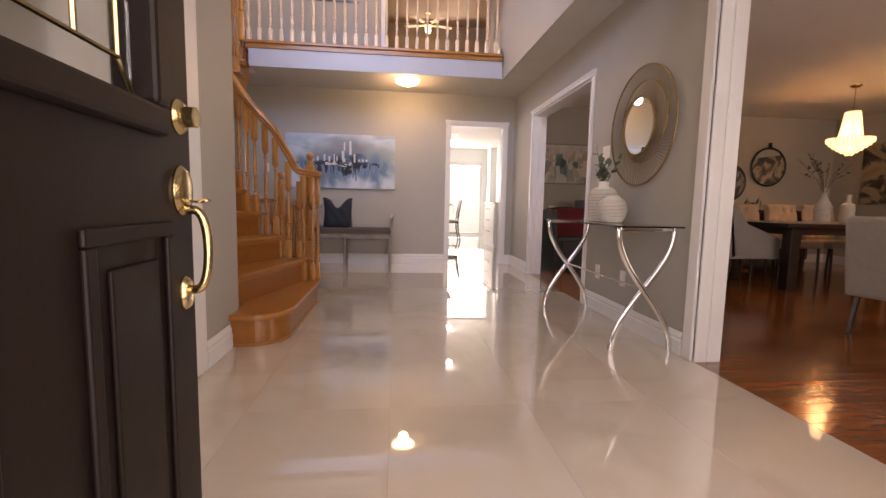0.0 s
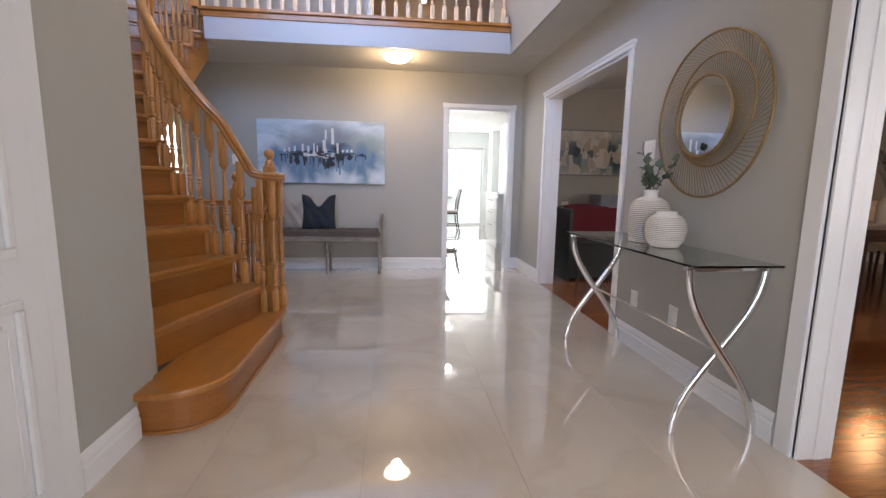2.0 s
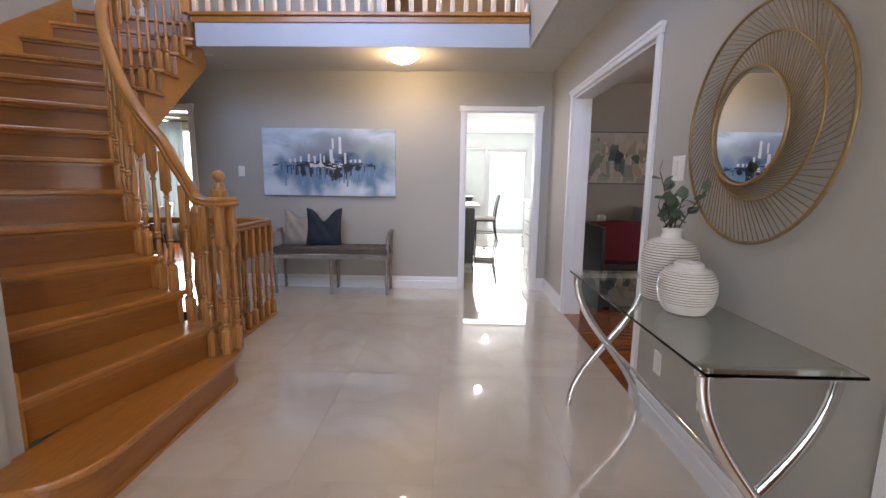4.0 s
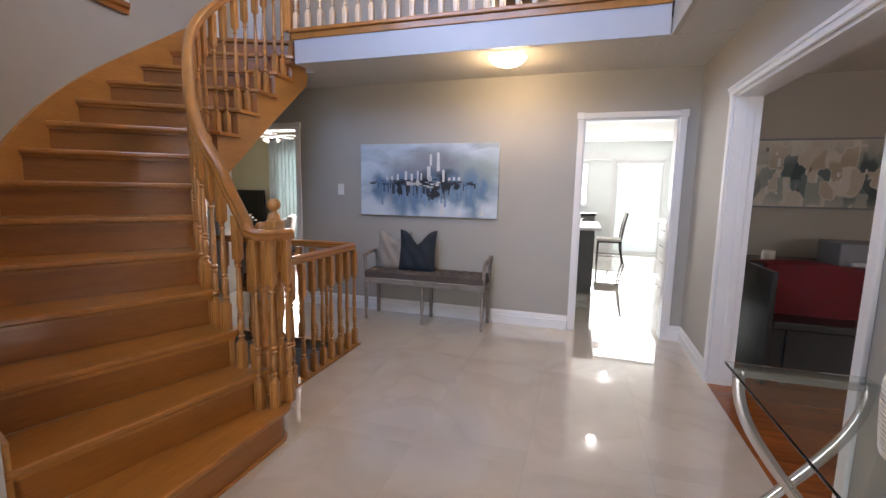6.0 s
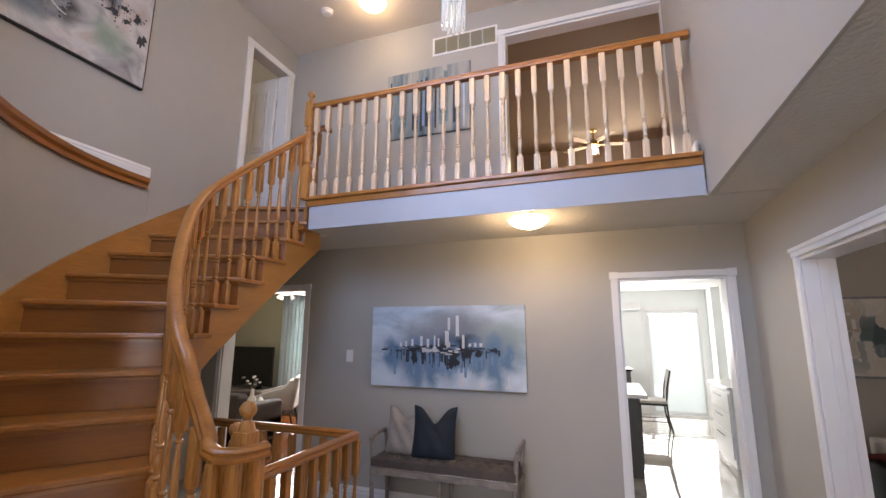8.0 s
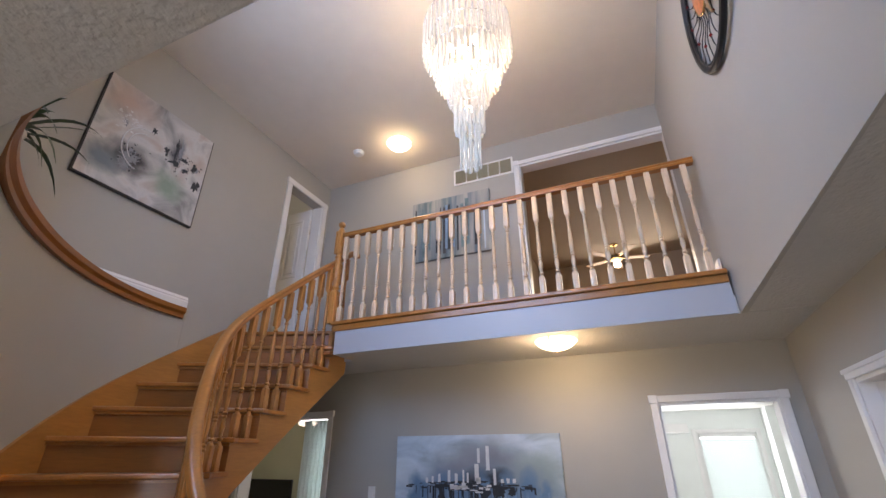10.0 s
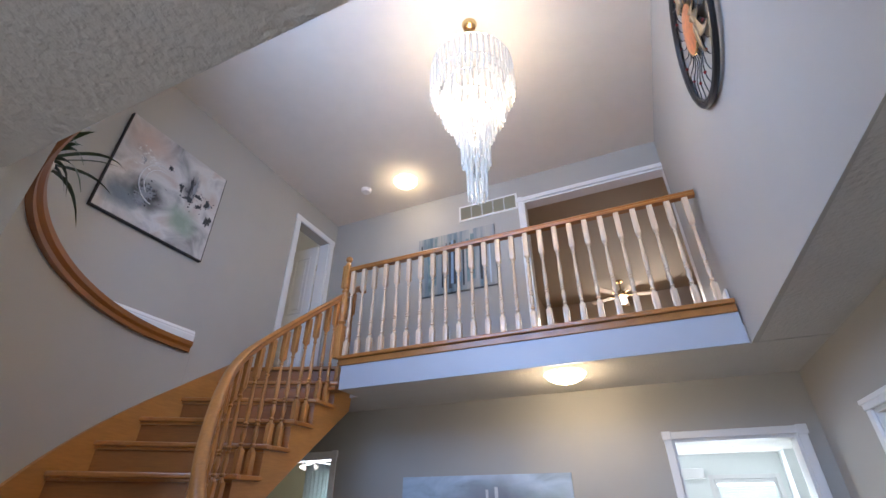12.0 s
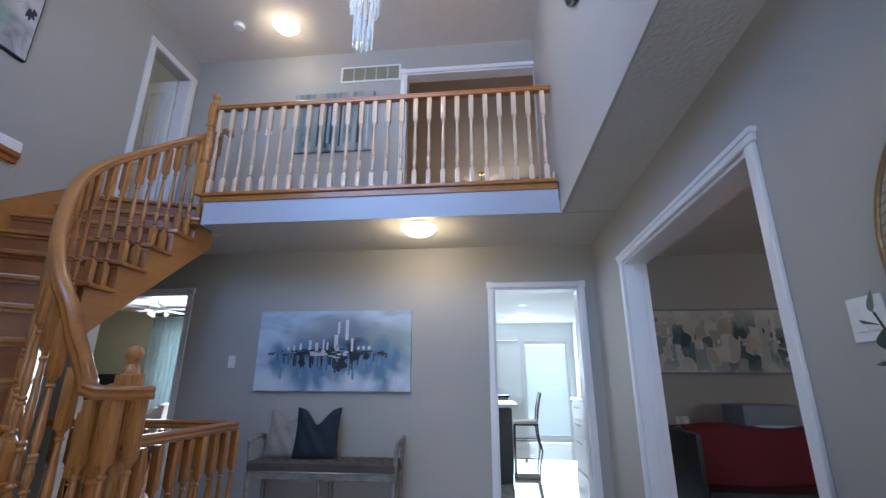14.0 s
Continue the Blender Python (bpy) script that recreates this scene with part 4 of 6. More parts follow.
def blocks(material):
    """Lay soft brushed blocks of teal, grey and tan over a canvas, thickest across its middle."""
    nt = material.node_tree
    b = nt.nodes["Principled BSDF"]
    src = b.inputs["Base Color"].links[0].from_socket
    tc = nt.nodes.new("ShaderNodeTexCoord")
    nz = nt.nodes.new("ShaderNodeTexNoise")
    nz.inputs["Scale"].default_value, nz.inputs["Detail"].default_value = 9.0, 5
    bend = nt.nodes.new("ShaderNodeVectorMath")
    bend.operation = "MULTIPLY_ADD"
    bend.inputs[1].default_value = (.06, 0, .10)
    nt.links.new(tc.outputs["Object"], nz.inputs["Vector"])
    nt.links.new(nz.outputs["Color"], bend.inputs[0])
    nt.links.new(tc.outputs["Object"], bend.inputs[2])
    mp = nt.nodes.new("ShaderNodeMapping")
    mp.inputs["Scale"].default_value = (10, 0, 6)
    nt.links.new(bend.outputs[0], mp.inputs[0])
    vo = nt.nodes.new("ShaderNodeTexVoronoi")
    vo.feature, vo.distance = "SMOOTH_F1", "CHEBYCHEV"
    vo.inputs["Scale"].default_value, vo.inputs["Smoothness"].default_value = 1.0, 0.22
    nt.links.new(mp.outputs[0], vo.inputs["Vector"])
    ramp = nt.nodes.new("ShaderNodeValToRGB")
    el = ramp.color_ramp.elements
    for i, (pos, c) in enumerate(((.20, (0.05, 0.085, 0.095)), (.80, (0.42, 0.36, 0.28)), (.34, (0.15, 0.21, 0.22)), (.46, (0.36, 0.39, 0.38)), (.56, (0.64, 0.62, 0.58)))):
        e = el[i] if i < 2 else el.new(pos)
        e.position, e.color = pos, (*c, 1)
    nt.links.new(vo.outputs["Color"], ramp.inputs[0])
    band = nt.nodes.new("ShaderNodeMapping")
    band.vector_type = "TEXTURE"
    band.inputs["Location"].default_value, band.inputs["Scale"].default_value = (.72, 0, .30), (1.3, 1, .42)
    g = nt.nodes.new("ShaderNodeTexGradient")
    g.gradient_type = "SPHERICAL"
    nt.links.new(bend.outputs[0], band.inputs[0])
    nt.links.new(band.outputs[0], g.inputs[0])
    gain = nt.nodes.new("ShaderNodeMath")
    gain.operation, gain.use_clamp = "MULTIPLY", True
    gain.inputs[1].default_value = 1.7
    nt.links.new(g.outputs["Fac"], gain.inputs[0])
    mix = nt.nodes.new("ShaderNodeMixRGB")
    nt.links.new(gain.outputs[0], mix.inputs[0])
    nt.links.new(src, mix.inputs[1])
    nt.links.new(ramp.outputs[0], mix.inputs[2])
    nt.links.new(mix.outputs[0], b.inputs["Base Color"])


PWHITE = mat("paint_white", (0.66, 0.67, 0.68), 0.5, var=0.08, scale=40, bump=0.2)
PBLACK = mat("paint_black", (0.022, 0.026, 0.034), 0.5, var=0.3, scale=60, bump=0.3)
PGREY = mat("paint_grey", (0.23, 0.25, 0.28), 0.55, var=0.3, scale=25, bump=0.3)
PBLUE = mat("paint_slate_blue", (0.16, 0.26, 0.39), 0.55, var=0.25, scale=16, bump=0.3)
PTEAL = mat("paint_teal", (0.14, 0.21, 0.22), 0.55, var=0.4, scale=14, bump=0.3)
PLIGHT = mat("paint_pale_blue", (0.44, 0.52, 0.60), 0.55, var=0.15, scale=8, bump=0.2)


def canvas(name, label, w, h, m, face, depth=0.035):
    """A stretched canvas whose front looks along -y; its lower left corner is at the origin."""
    c = thing(name, label, "painting", m)
    part("stretched_canvas", boxes((0, w, .001, depth, 0, h), bevel=.003), face, c)
    return c


city_face = painted_canvas("misty_city_canvas", [(0.30, (0.30, 0.36, 0.43)), (0.44, (0.43, 0.54, 0.64)), (0.56, (0.55, 0.65, 0.74)), (0.75, (0.46, 0.53, 0.60))], 2.2, (1, 1, 2.4), 3.1)
W, H = 1.515, 0.752
city = canvas("canvas_painting", "wide canvas of a misty blue skyline over water", W, H, pose(-1.257, BY - 0.037, 1.074), city_face)
rnd = random.Random(11)


def wash(material, cx, cz, rx, rz, color, amount):
    """Blend a soft cloud of colour into a canvas round one place."""
    nt = material.node_tree
    b = nt.nodes["Principled BSDF"]
    src = b.inputs["Base Color"].links[0].from_socket
    tc = nt.nodes.new("ShaderNodeTexCoord")
    mp = nt.nodes.new("ShaderNodeMapping")
    mp.vector_type = "TEXTURE"
    mp.inputs["Location"].default_value, mp.inputs["Scale"].default_value = (cx, 0, cz), (rx, 1, rz)
    nz = nt.nodes.new("ShaderNodeTexNoise")
    nz.inputs["Scale"].default_value, nz.inputs["Detail"].default_value = 5.0, 6
    add = nt.nodes.new("ShaderNodeVectorMath")
    add.operation = "MULTIPLY_ADD"
    add.inputs[1].default_value = (0.22, 0, 0.22)
    nt.links.new(tc.outputs["Object"], nz.inputs["Vector"])
    nt.links.new(nz.outputs["Color"], add.inputs[0])
    nt.links.new(tc.outputs["Object"], add.inputs[2])
    nt.links.new(add.outputs[0], mp.inputs[0])
    g = nt.nodes.new("ShaderNodeTexGradient")
    g.gradient_type = "SPHERICAL"
    nt.links.new(mp.outputs[0], g.inputs[0])
    mul = nt.nodes.new("ShaderNodeMath")
    mul.operation, mul.use_clamp = "MULTIPLY", True
    mul.inputs[1].default_value = amount
    nt.links.new(g.outputs["Fac"], mul.inputs[0])
    mix = nt.nodes.new("ShaderNodeMixRGB")
    mix.inputs[2].default_value = (*color, 1)
    nt.links.new(mul.outputs[0], mix.inputs[0])
    nt.links.new(src, mix.inputs[1])
    nt.links.new(mix.outputs[0], b.inputs["Base Color"])


for u, v, a, c, col, k in ((.62, .70, .45, .28, (0.22, 0.24, 0.28), 1.3), (.42, .66, .40, .22, (0.26, 0.28, 0.32), 1.2), (.86, .58, .36, .22, (0.30, 0.37, 0.36), 1.5), (.50, .40, .80, .30, (0.17, 0.23, 0.32), 1.3),
                           (.32, .32, .25, .30, (0.16, 0.22, 0.31), 1.4), (.87, .30, .22, .40, (0.20, 0.28, 0.36), 1.2), (.58, .52, .30, .12, (0.03, 0.04, 0.055), 1.6)):
    wash(city_face, W * u + .10, H * v + .10, a, c, col, k)
for u, v, wd, hg in ((.15, .38, .10, .20), (.31, .28, .10, .30), (.43, .26, .08, .30), (.56, .34, .10, .24), (.70, .38, .10, .18), (.81, .30, .09, .30), (.90, .38, .06, .16)):
    wash(city_face, W * u + .11, H * v + .11, wd, hg, (0.13, 0.23, 0.36), 2.2)
for u, v, wd, hg in ((.10, .10, .35, .16), (.62, .10, .16, .14), (.74, .08, .14, .12), (.92, .10, .14, .14)):
    wash(city_face, W * u + .11, H * v + .11, wd, hg, (0.60, 0.68, 0.75), 1.2)
bm = bmesh.new()
for i in range(70):
    u = rnd.gauss(.5, .2)
    if .10 < u < .92:
        L, w = rnd.uniform(.05, .24), rnd.uniform(.003, .013)
        dab(bm, W * u - w, W * u + w, H * .46 - L, H * (.46 - rnd.uniform(0, .06)), -.0016 - i * 1e-5, rnd)
part("blue_paint", bm, PBLUE, city)["kind"] = "stuff"
bm = bmesh.new()
for i in range(120):
    u = rnd.gauss(.50, .17)
    if not .09 < u < .90:
        continue
    L = rnd.uniform(.008, .05)
    z = H * (.46 + rnd.uniform(-.035, .035) * (1.5 - abs(u - .5) * 2))
    dab(bm, W * u - L, W * u + L, z, z + rnd.uniform(.004, .014), -.0035 - i * 2e-5, rnd)
for i in range(46):
    u = rnd.gauss(.45, .2)
    if .10 < u < .88:
        L = rnd.uniform(.03, .16) * (1.2 - abs(u - .5) * 1.4)
        w = rnd.uniform(.002, .008)
        dab(bm, W * u - w, W * u + w, H * .46 - L, H * .46, -.0042 - i * 2e-5, rnd)
for u, v, a, b in ((.56, .36, .05, .08), (.545, .30, .035, .06), (.30, .38, .03, .07), (.65, .43, .05, .05), (.72, .41, .03, .03)):
    blob(bm, W * u, H * v, a, b, -.0052 - u * .0006, int(u * 999), rag=.45)
part("dark_paint", bm, PBLACK, city)["kind"] = "stuff"
bm = bmesh.new()
for u, w, z0, z1 in ((.21, .016, .49, .545), (.247, .012, .49, .56), (.29, .016, .50, .585), (.35, .02, .50, .62), (.395, .02, .49, .59), (.44, .013, .49, .63), (.465, .011, .5, .60), (.52, .026, .51, .69), (.53, .030, .49, .56),
                     (.533, .020, .70, .85), (.588, .020, .63, .88), (.625, .02, .48, .64), (.668, .018, .50, .54), (.70, .018, .50, .55), (.735, .018, .50, .545), (.50, .05, .42, .43), (.53, .05, .40, .415)):
    dab(bm, W * u - w * .7, W * u + w * .7, H * z0, H * z1, -.0062, rnd)
for i in range(16):
    u = rnd.uniform(.36, .6)
    dab(bm, W * u - .02, W * u + .02, H * (.44 + rnd.uniform(-.03, .05)), H * (.446 + rnd.uniform(-.03, .05)), -.0065, rnd)
for u, b, w in ((.62, .20, .018), (.74, .15, .012), (.90, .20, .008), (.90, .09, .025)):
    pts = [(W * u - W * w, H * .03), (W * u + W * w, H * .03), (W * u + W * w * .6, H * b * .6), (W * u + .006, H * b), (W * u - W * w * .5, H * b * .7)]
    bm.faces.new([bm.verts.new((px, -.0070 - u * .001 - b * .002, pz)) for px, pz in pts])
part("white_paint", bm, PWHITE, city)["kind"] = "stuff"


def plate(name, label, m, w, h, kind):
    p = thing(name, label, "switch" if kind != "outlet" else "outlet", m)
    part("cover_plate", boxes((-w / 2, w / 2, -.006, 0, -h / 2, h / 2), bevel=.002), PLASTIC, p)
    if kind == "outlet":
        for z in (-.02, .02):
            bm = boxes((-.017, .017, -.008, -.0055, z - .014, z + .014), bevel=.001)
            part("socket", bm, PLASTIC, p)
    else:
        n = 2 if kind == "double" else 1
        for i in range(n):
            x = (i - (n - 1) / 2) * .046
            part("rocker", boxes((x - .016, x + .016, -.010, -.0055, -.033, .033), bevel=.002), PLASTIC, p)
    return p


plate("light_switch", "white rocker light switch on the back wall", pose(-1.525, BY, 1.342), .074, .118, "single")
plate("light_switch", "white double light switch beside the round mirror", pose(WX, 3.52, 1.325, 0, 0, -90), .118, .118, "double")
plate("wall_outlet", "white wall outlet near the baseboard", pose(WX, 3.56, .335, 0, 0, -90), .074, .118, "outlet")
plate("wall_outlet", "white wall outlet near the baseboard", pose(WX, 3.14, .345, 0, 0, -90), .074, .118, "outlet")
plate("light_switch", "white light switch on the gallery wall", pose(-1.50, 6.52, 3.96), .074, .118, "single")

# console table
tab = thing("console_table", "chrome console table with crossed curved legs and glass top", "console table")
X0, X1, Y0, Y1, TZ = 1.585, 1.985, 2.455, 3.745, .775
part("glass_top", boxes((X0 - .01, X1, Y0 - .02, Y1 + .02, TZ - .010, TZ), bevel=.003), glassy("green_edge_glass", (0.88, 0.95, 0.92)), tab)
prof = [(.019 * math.cos(math.pi * i / 6), .0125 * math.sin(math.pi * i / 6)) for i in range(12)]
for y in (Y0 + .04, Y1 - .04):
    for s in (-1, 1):
        pts = [((X0 + X1) / 2 + s * .185 * math.cos(math.pi * i / 24) , y + s * .012, (TZ - .03) * (1 - i / 24) + .004) for i in range(25)]
        part("leg", sweep(pts, prof, up=(0, 1, 0)), CHROME, tab, smooth=True)
    part("top_bar", boxes((X0 + .0, X1 - .005, y - .014, y + .014, TZ - .034, TZ - .0105), bevel=.005), CHROME, tab)
    for x in (X0 + .03, X1 - .03):
        part("glass_pad", lathe([(.016, TZ - .034), (.016, TZ - .0102)], 14, None, Matrix.Translation((x, y, 0))), CHROME, tab, smooth=True)
part("stretcher", tube([((X0 + X1) / 2, Y0 + .04, .385), ((X0 + X1) / 2, Y1 - .04, .385)], .007, 10), CHROME, tab, smooth=True)


def ribbed_vase(name, label, x, y, z, prof, pitch):
    """A turned vase with raised glazed rings over bare clay."""
    v = thing(name, label, "vase", pose(x, y, z))
    part("body", lathe(prof, 40), CLAY, v, "bare clay body between the rings", True)
    run = 0.0
    for (r0, a), (r1, b) in zip(prof, prof[1:]):
        seg = math.hypot(r1 - r0, b - a)
        while run < seg:
            f = run / seg
            r, z0 = r0 + (r1 - r0) * f, a + (b - a) * f
            if z0 > .006:
                part("glazed_ring", sweep([(r * math.cos(2 * math.pi * i / 40), r * math.sin(2 * math.pi * i / 40), z0) for i in range(40)], [(-.004, -.0033), (.0025, -.0033), (.0042, 0), (.0025, .0033), (-.004, .0033)], closed=True), CERAMIC, v, smooth=True)
            run += pitch
        run -= seg
    return v


body = [(.088, 0), (.098, .01), (.103, .06), (.107, .12), (.107, .17), (.101, .210), (.084, .238), (.058, .250), (.045, .254)]
v1 = ribbed_vase("tall_vase", "tall white ribbed ceramic vase holding eucalyptus stems", 1.835, 3.200, TZ, body, .0110)
part("neck", lathe([(.046, .248), (.040, .258), (.037, .278), (.042, .298), (.037, .299), (.032, .278), (.033, .262)], 32), CERAMIC, v1, smooth=True)
body = [(.050, 0), (.068, .008), (.090, .04), (.1000, .088), (.096, .126), (.079, .158), (.050, .175)]
v2 = ribbed_vase("round_vase", "round white ribbed ceramic vase with a flared rim", 1.805, 2.99, TZ, body, .0098)
part("rim", lathe([(.048, .170), (.052, .179), (.050, .188), (.044, .191), (.020, .183), (.016, .15), (.016, .149)], 32), CERAMIC, v2, smooth=True)


def leaf_mesh(w, h, material, fold=.15):
    bm = bmesh.new()
    n = 10
    mid = [bm.verts.new((0, 0, h * i / n)) for i in range(n + 1)]
    for s in (-1, 1):
        edge = [bm.verts.new((s * w * math.sin(math.pi * (i / n) ** .85), fold * w * math.sin(math.pi * i / n), h * i / n)) for i in range(1, n)]
        chain = [mid[0]] + edge + [mid[n]]
        for i in range(n):
            fs = [mid[i], mid[i + 1], chain[i + 1], chain[i]]
            fs = list(dict.fromkeys(fs))
            if len(fs) > 2:
                bm.faces.new(fs)
    return mesh_of("leaf", bm, material, True)


euc = thing("eucalyptus_stems", "grey green eucalyptus stems standing in the tall vase", "plant", pose(1.835, 3.200, TZ))
EL = leaf_mesh(.023, .052, LEAF)
rnd = random.Random(4)
stems = [(-.06, .02, .525, 7), (.02, .09, .45, 6), (.05, -.13, .45, 8), (-.01, .05, .40, 6), (.0, -.06, .42, 6), (-.05, .03, .38, 5), (.05, .12, .37, 5)]
for dx, dy, h, n in stems:
    pts = []
    for i in range(9):
        f = i / 8
        pts.append(Vector((dx * f ** 1.6, dy * f ** 1.6, .20 + (h - .20) * f)))
    part("stem", tube(pts, .0022, 6), STEM, euc)
    for i in range(n):
        f = .42 + .58 * (i + 1) / n
        j = min(7, int(f * 8))
        p = pts[j].lerp(pts[j + 1], f * 8 - j)
        lf = part("leaf", EL, LEAF, euc)
        tip = i == n - 1
        lf.matrix_world = Matrix.Translation(Vector((1.835, 3.200, TZ)) + p) @ pose(0, 0, 0, rnd.uniform(25, 95) if not tip else 10, rnd.uniform(-30, 30), rnd.uniform(0, 360))

# round wire mirror
MC = Vector((WX - .012, 2.995, 1.452))
mir = thing("wall_mirror", "round mirror in a wide swirl of brown wire", "mirror", pose(MC.x, MC.y, MC.z, 0, 0, -90))
RO_, RI_ = .41, .19


def ring(r, y, tr, cx=0.0, cz=0.0, n=64):
    return tube([(cx + r * math.cos(2 * math.pi * i / n), y, cz + r * math.sin(2 * math.pi * i / n)) for i in range(n)], tr, 8, closed=True, up=(0, 1, 0))


part("outer_ring", ring(RO_, -.008, .0065), RATTAN, mir, smooth=True)
part("inner_ring", ring(RI_ + .012, -.030, .0065), RATTAN, mir, smooth=True)
part("swirl_ring", ring(.275, -.022, .0045, .05, .02), RATTAN, mir, smooth=True)
glass = lathe([(RI_, 0), (RI_, .006)], 64)
bmesh.ops.transform(glass, matrix=pose(0, -.018, 0, 90), verts=glass.verts)
part("mirror_glass", glass, MIRROR, mir)
for i in range(96):
    a = 2 * math.pi * i / 96
    ca, sa = math.cos(a), math.sin(a)
    o = Vector((RO_ * ca, -.008, RO_ * sa))
    # where the wire meets the eccentric ring
    b = a - .30
    m_ = Vector((.05 + .275 * math.cos(b), -.022, .02 + .275 * math.sin(b)))
    part("wire", tube([o, m_], .0018, 5), RATTAN, mir)
    c = b - .45
    n_ = Vector(((RI_ + .012) * math.cos(c), -.030, (RI_ + .012) * math.sin(c)))
    part("wire", tube([m_, n_], .0018, 5), RATTAN, mir)


# bench
bench = thing("upholstered_bench", "weathered grey wooden bench with tufted charcoal seat", "bench", pose(-0.415, 6.235, 0) @ Matrix.Diagonal((1, 1, 1.10, 1)))
bw, bd, sh = .64, .165, .40
for x in (-bw + .025, 0, bw - .025):
    for y in (-bd + .02, bd - .02):
        prof = [(.012, 0), (.017, .012), (.019, .03), (.014, .05), (.017, .07), (.020, .25), (.023, .33), (.019, .345), (.024, .355), (.024, .37)]
        part("leg", lathe(prof, 14, None, Matrix.Translation((x, y, 0))), GREYWOOD, bench, smooth=True)
bm = boxes((-bw, bw, -bd, -bd + .03, .355, .405), (-bw, bw, bd - .03, bd, .355, .405), (-bw, -bw + .03, -bd + .03, bd - .03, .355, .405), (bw - .03, bw, -bd + .03, bd - .03, .355, .405), bevel=.005)
part("apron", bm, GREYWOOD, bench)


def tufted(bm, w, d, z0, z1, nx, ny, sag=.018, m=None):
    """A cushion slab whose top dips at buttons set in a diamond grid."""
    res = 8
    cols, rows = nx * res, ny * res
    grid = []
    btn = [((i + (.5 if j % 2 else 0)) / nx, (j + .5) / ny) for j in range(ny) for i in range(nx + 1)]
    for r in range(rows + 1):
        row = []
        for c in range(cols + 1):
            u, v = c / cols, r / rows
            dist = min(math.hypot((u - a) * nx, (v - b) * ny) for a, b in btn)
            edge = min(u * nx, (1 - u) * nx, v * ny, (1 - v) * ny)
            z = z1 - sag * math.exp(-(dist / .22) ** 2) - .02 * math.exp(-edge / .12)
            row.append(bm.verts.new((-w / 2 + w * u, -d / 2 + d * v, z)))
        grid.append(row)
    for r in range(rows):
        for c in range(cols):
            bm.faces.new((grid[r][c], grid[r][c + 1], grid[r + 1][c + 1], grid[r + 1][c]))
    rim = grid[0] + [g[-1] for g in grid[1:]] + list(reversed(grid[-1][:-1])) + [g[0] for g in reversed(grid[1:-1])]
    low_ = [bm.verts.new((v.co.x, v.co.y, z0)) for v in rim]
    n = len(rim)
    for i in range(n):
        j = (i + 1) % n
        bm.faces.new((rim[i], low_[i], low_[j], rim[j]))
    bm.faces.new(low_)
    bmesh.ops.recalc_face_normals(bm, faces=bm.faces)
    if m is not None:
        bmesh.ops.transform(bm, matrix=m, verts=bm.verts)
    return bm


part("seat", tufted(bmesh.new(), 2 * bw - .03, 2 * bd, .400, .485, 12, 3, .034), SEATGREY, bench, "tufted charcoal seat", True)
NAIL = mesh_of("nail_head", lathe([(.0075, 0), (.006, .004), (.001, .006)], 8), CHROME, True)
for i in range(58):
    nl = part("nail_head", NAIL, CHROME, bench)
    nl.matrix_basis = pose(-bw + .02 + (2 * bw - .04) * i / 57, -bd - .0, .408, 90)
for s in (-1, 1):
    arm = part("armrest", tube([(s * (bw - .02), -bd + .03, .40), (s * (bw - .012), -bd + .025, .56), (s * (bw + .0), -bd + .04, .615), (s * (bw + .005), 0, .635), (s * (bw + .0), bd - .04, .632), (s * (bw - .012), bd - .025, .57), (s * (bw - .02), bd - .03, .40)], .019, 8, up=(1, 0, 0)), GREYWOOD, bench, smooth=True)
    part("arm_scroll", lathe([(.012, -.02), (.024, -.012), (.024, .012), (.012, .02)], 14, None, Matrix.Translation((s * bw, -bd + .035, .612)) @ pose(0, 0, 0, 0, 90)), GREYWOOD, arm, smooth=True)


def cushion(name, label, m, w, h, t, material, chop=.0):
    """A plump pillow standing on its edge; chop dents the top middle so the corners stand up as ears."""
    c = thing(name, label, "cushion", m)
    bm = bmesh.new()
    n = 18
    for side in (-1, 1):
        g = []
        for j in range(n + 1):
            row = []
            for i in range(n + 1):
                u, v = 2 * i / n - 1, 2 * j / n - 1
                k = max(0, (1 - u ** 4) * (1 - v ** 4)) ** .55
                x = w / 2 * u * (1 - .07 * (1 - v * v)) * (1 - .10 * max(0, v) * (1 - abs(u)) * 0)
                z = h / 2 * v * (1 - .05 * (1 - u * u)) + h / 2
                if v > -.2:
                    z -= chop * max(0, (v + .2) / 1.2) ** 1.5 * math.exp(-(u / .42) ** 2)
                wr = .006 * math.sin(u * 9 + v * 6) * k
                row.append(bm.verts.new((x, side * (t / 2 * k + .004) + wr, z)))
            g.append(row)
        for j in range(n):
            for i in range(n):
                q = (g[j][i], g[j][i + 1], g[j + 1][i + 1], g[j + 1][i])
                bm.faces.new(q if side < 0 else tuple(reversed(q)))
    bmesh.ops.remove_doubles(bm, verts=bm.verts, dist=.0085)
    part("cover", bm, material, c, smooth=True)
    return c


cushion("throw_pillow", "navy velvet throw pillow with a chopped top on the bench", pose(-0.52, 6.20, .50, -12, 0, 4), .40, .45, .15, NAVY, .14)
cushion("throw_pillow", "taupe linen throw pillow leaning behind the navy one", pose(-0.80, 6.25, .50, -10, 0, -3), .40, .42, .13, TAUPE, .09)


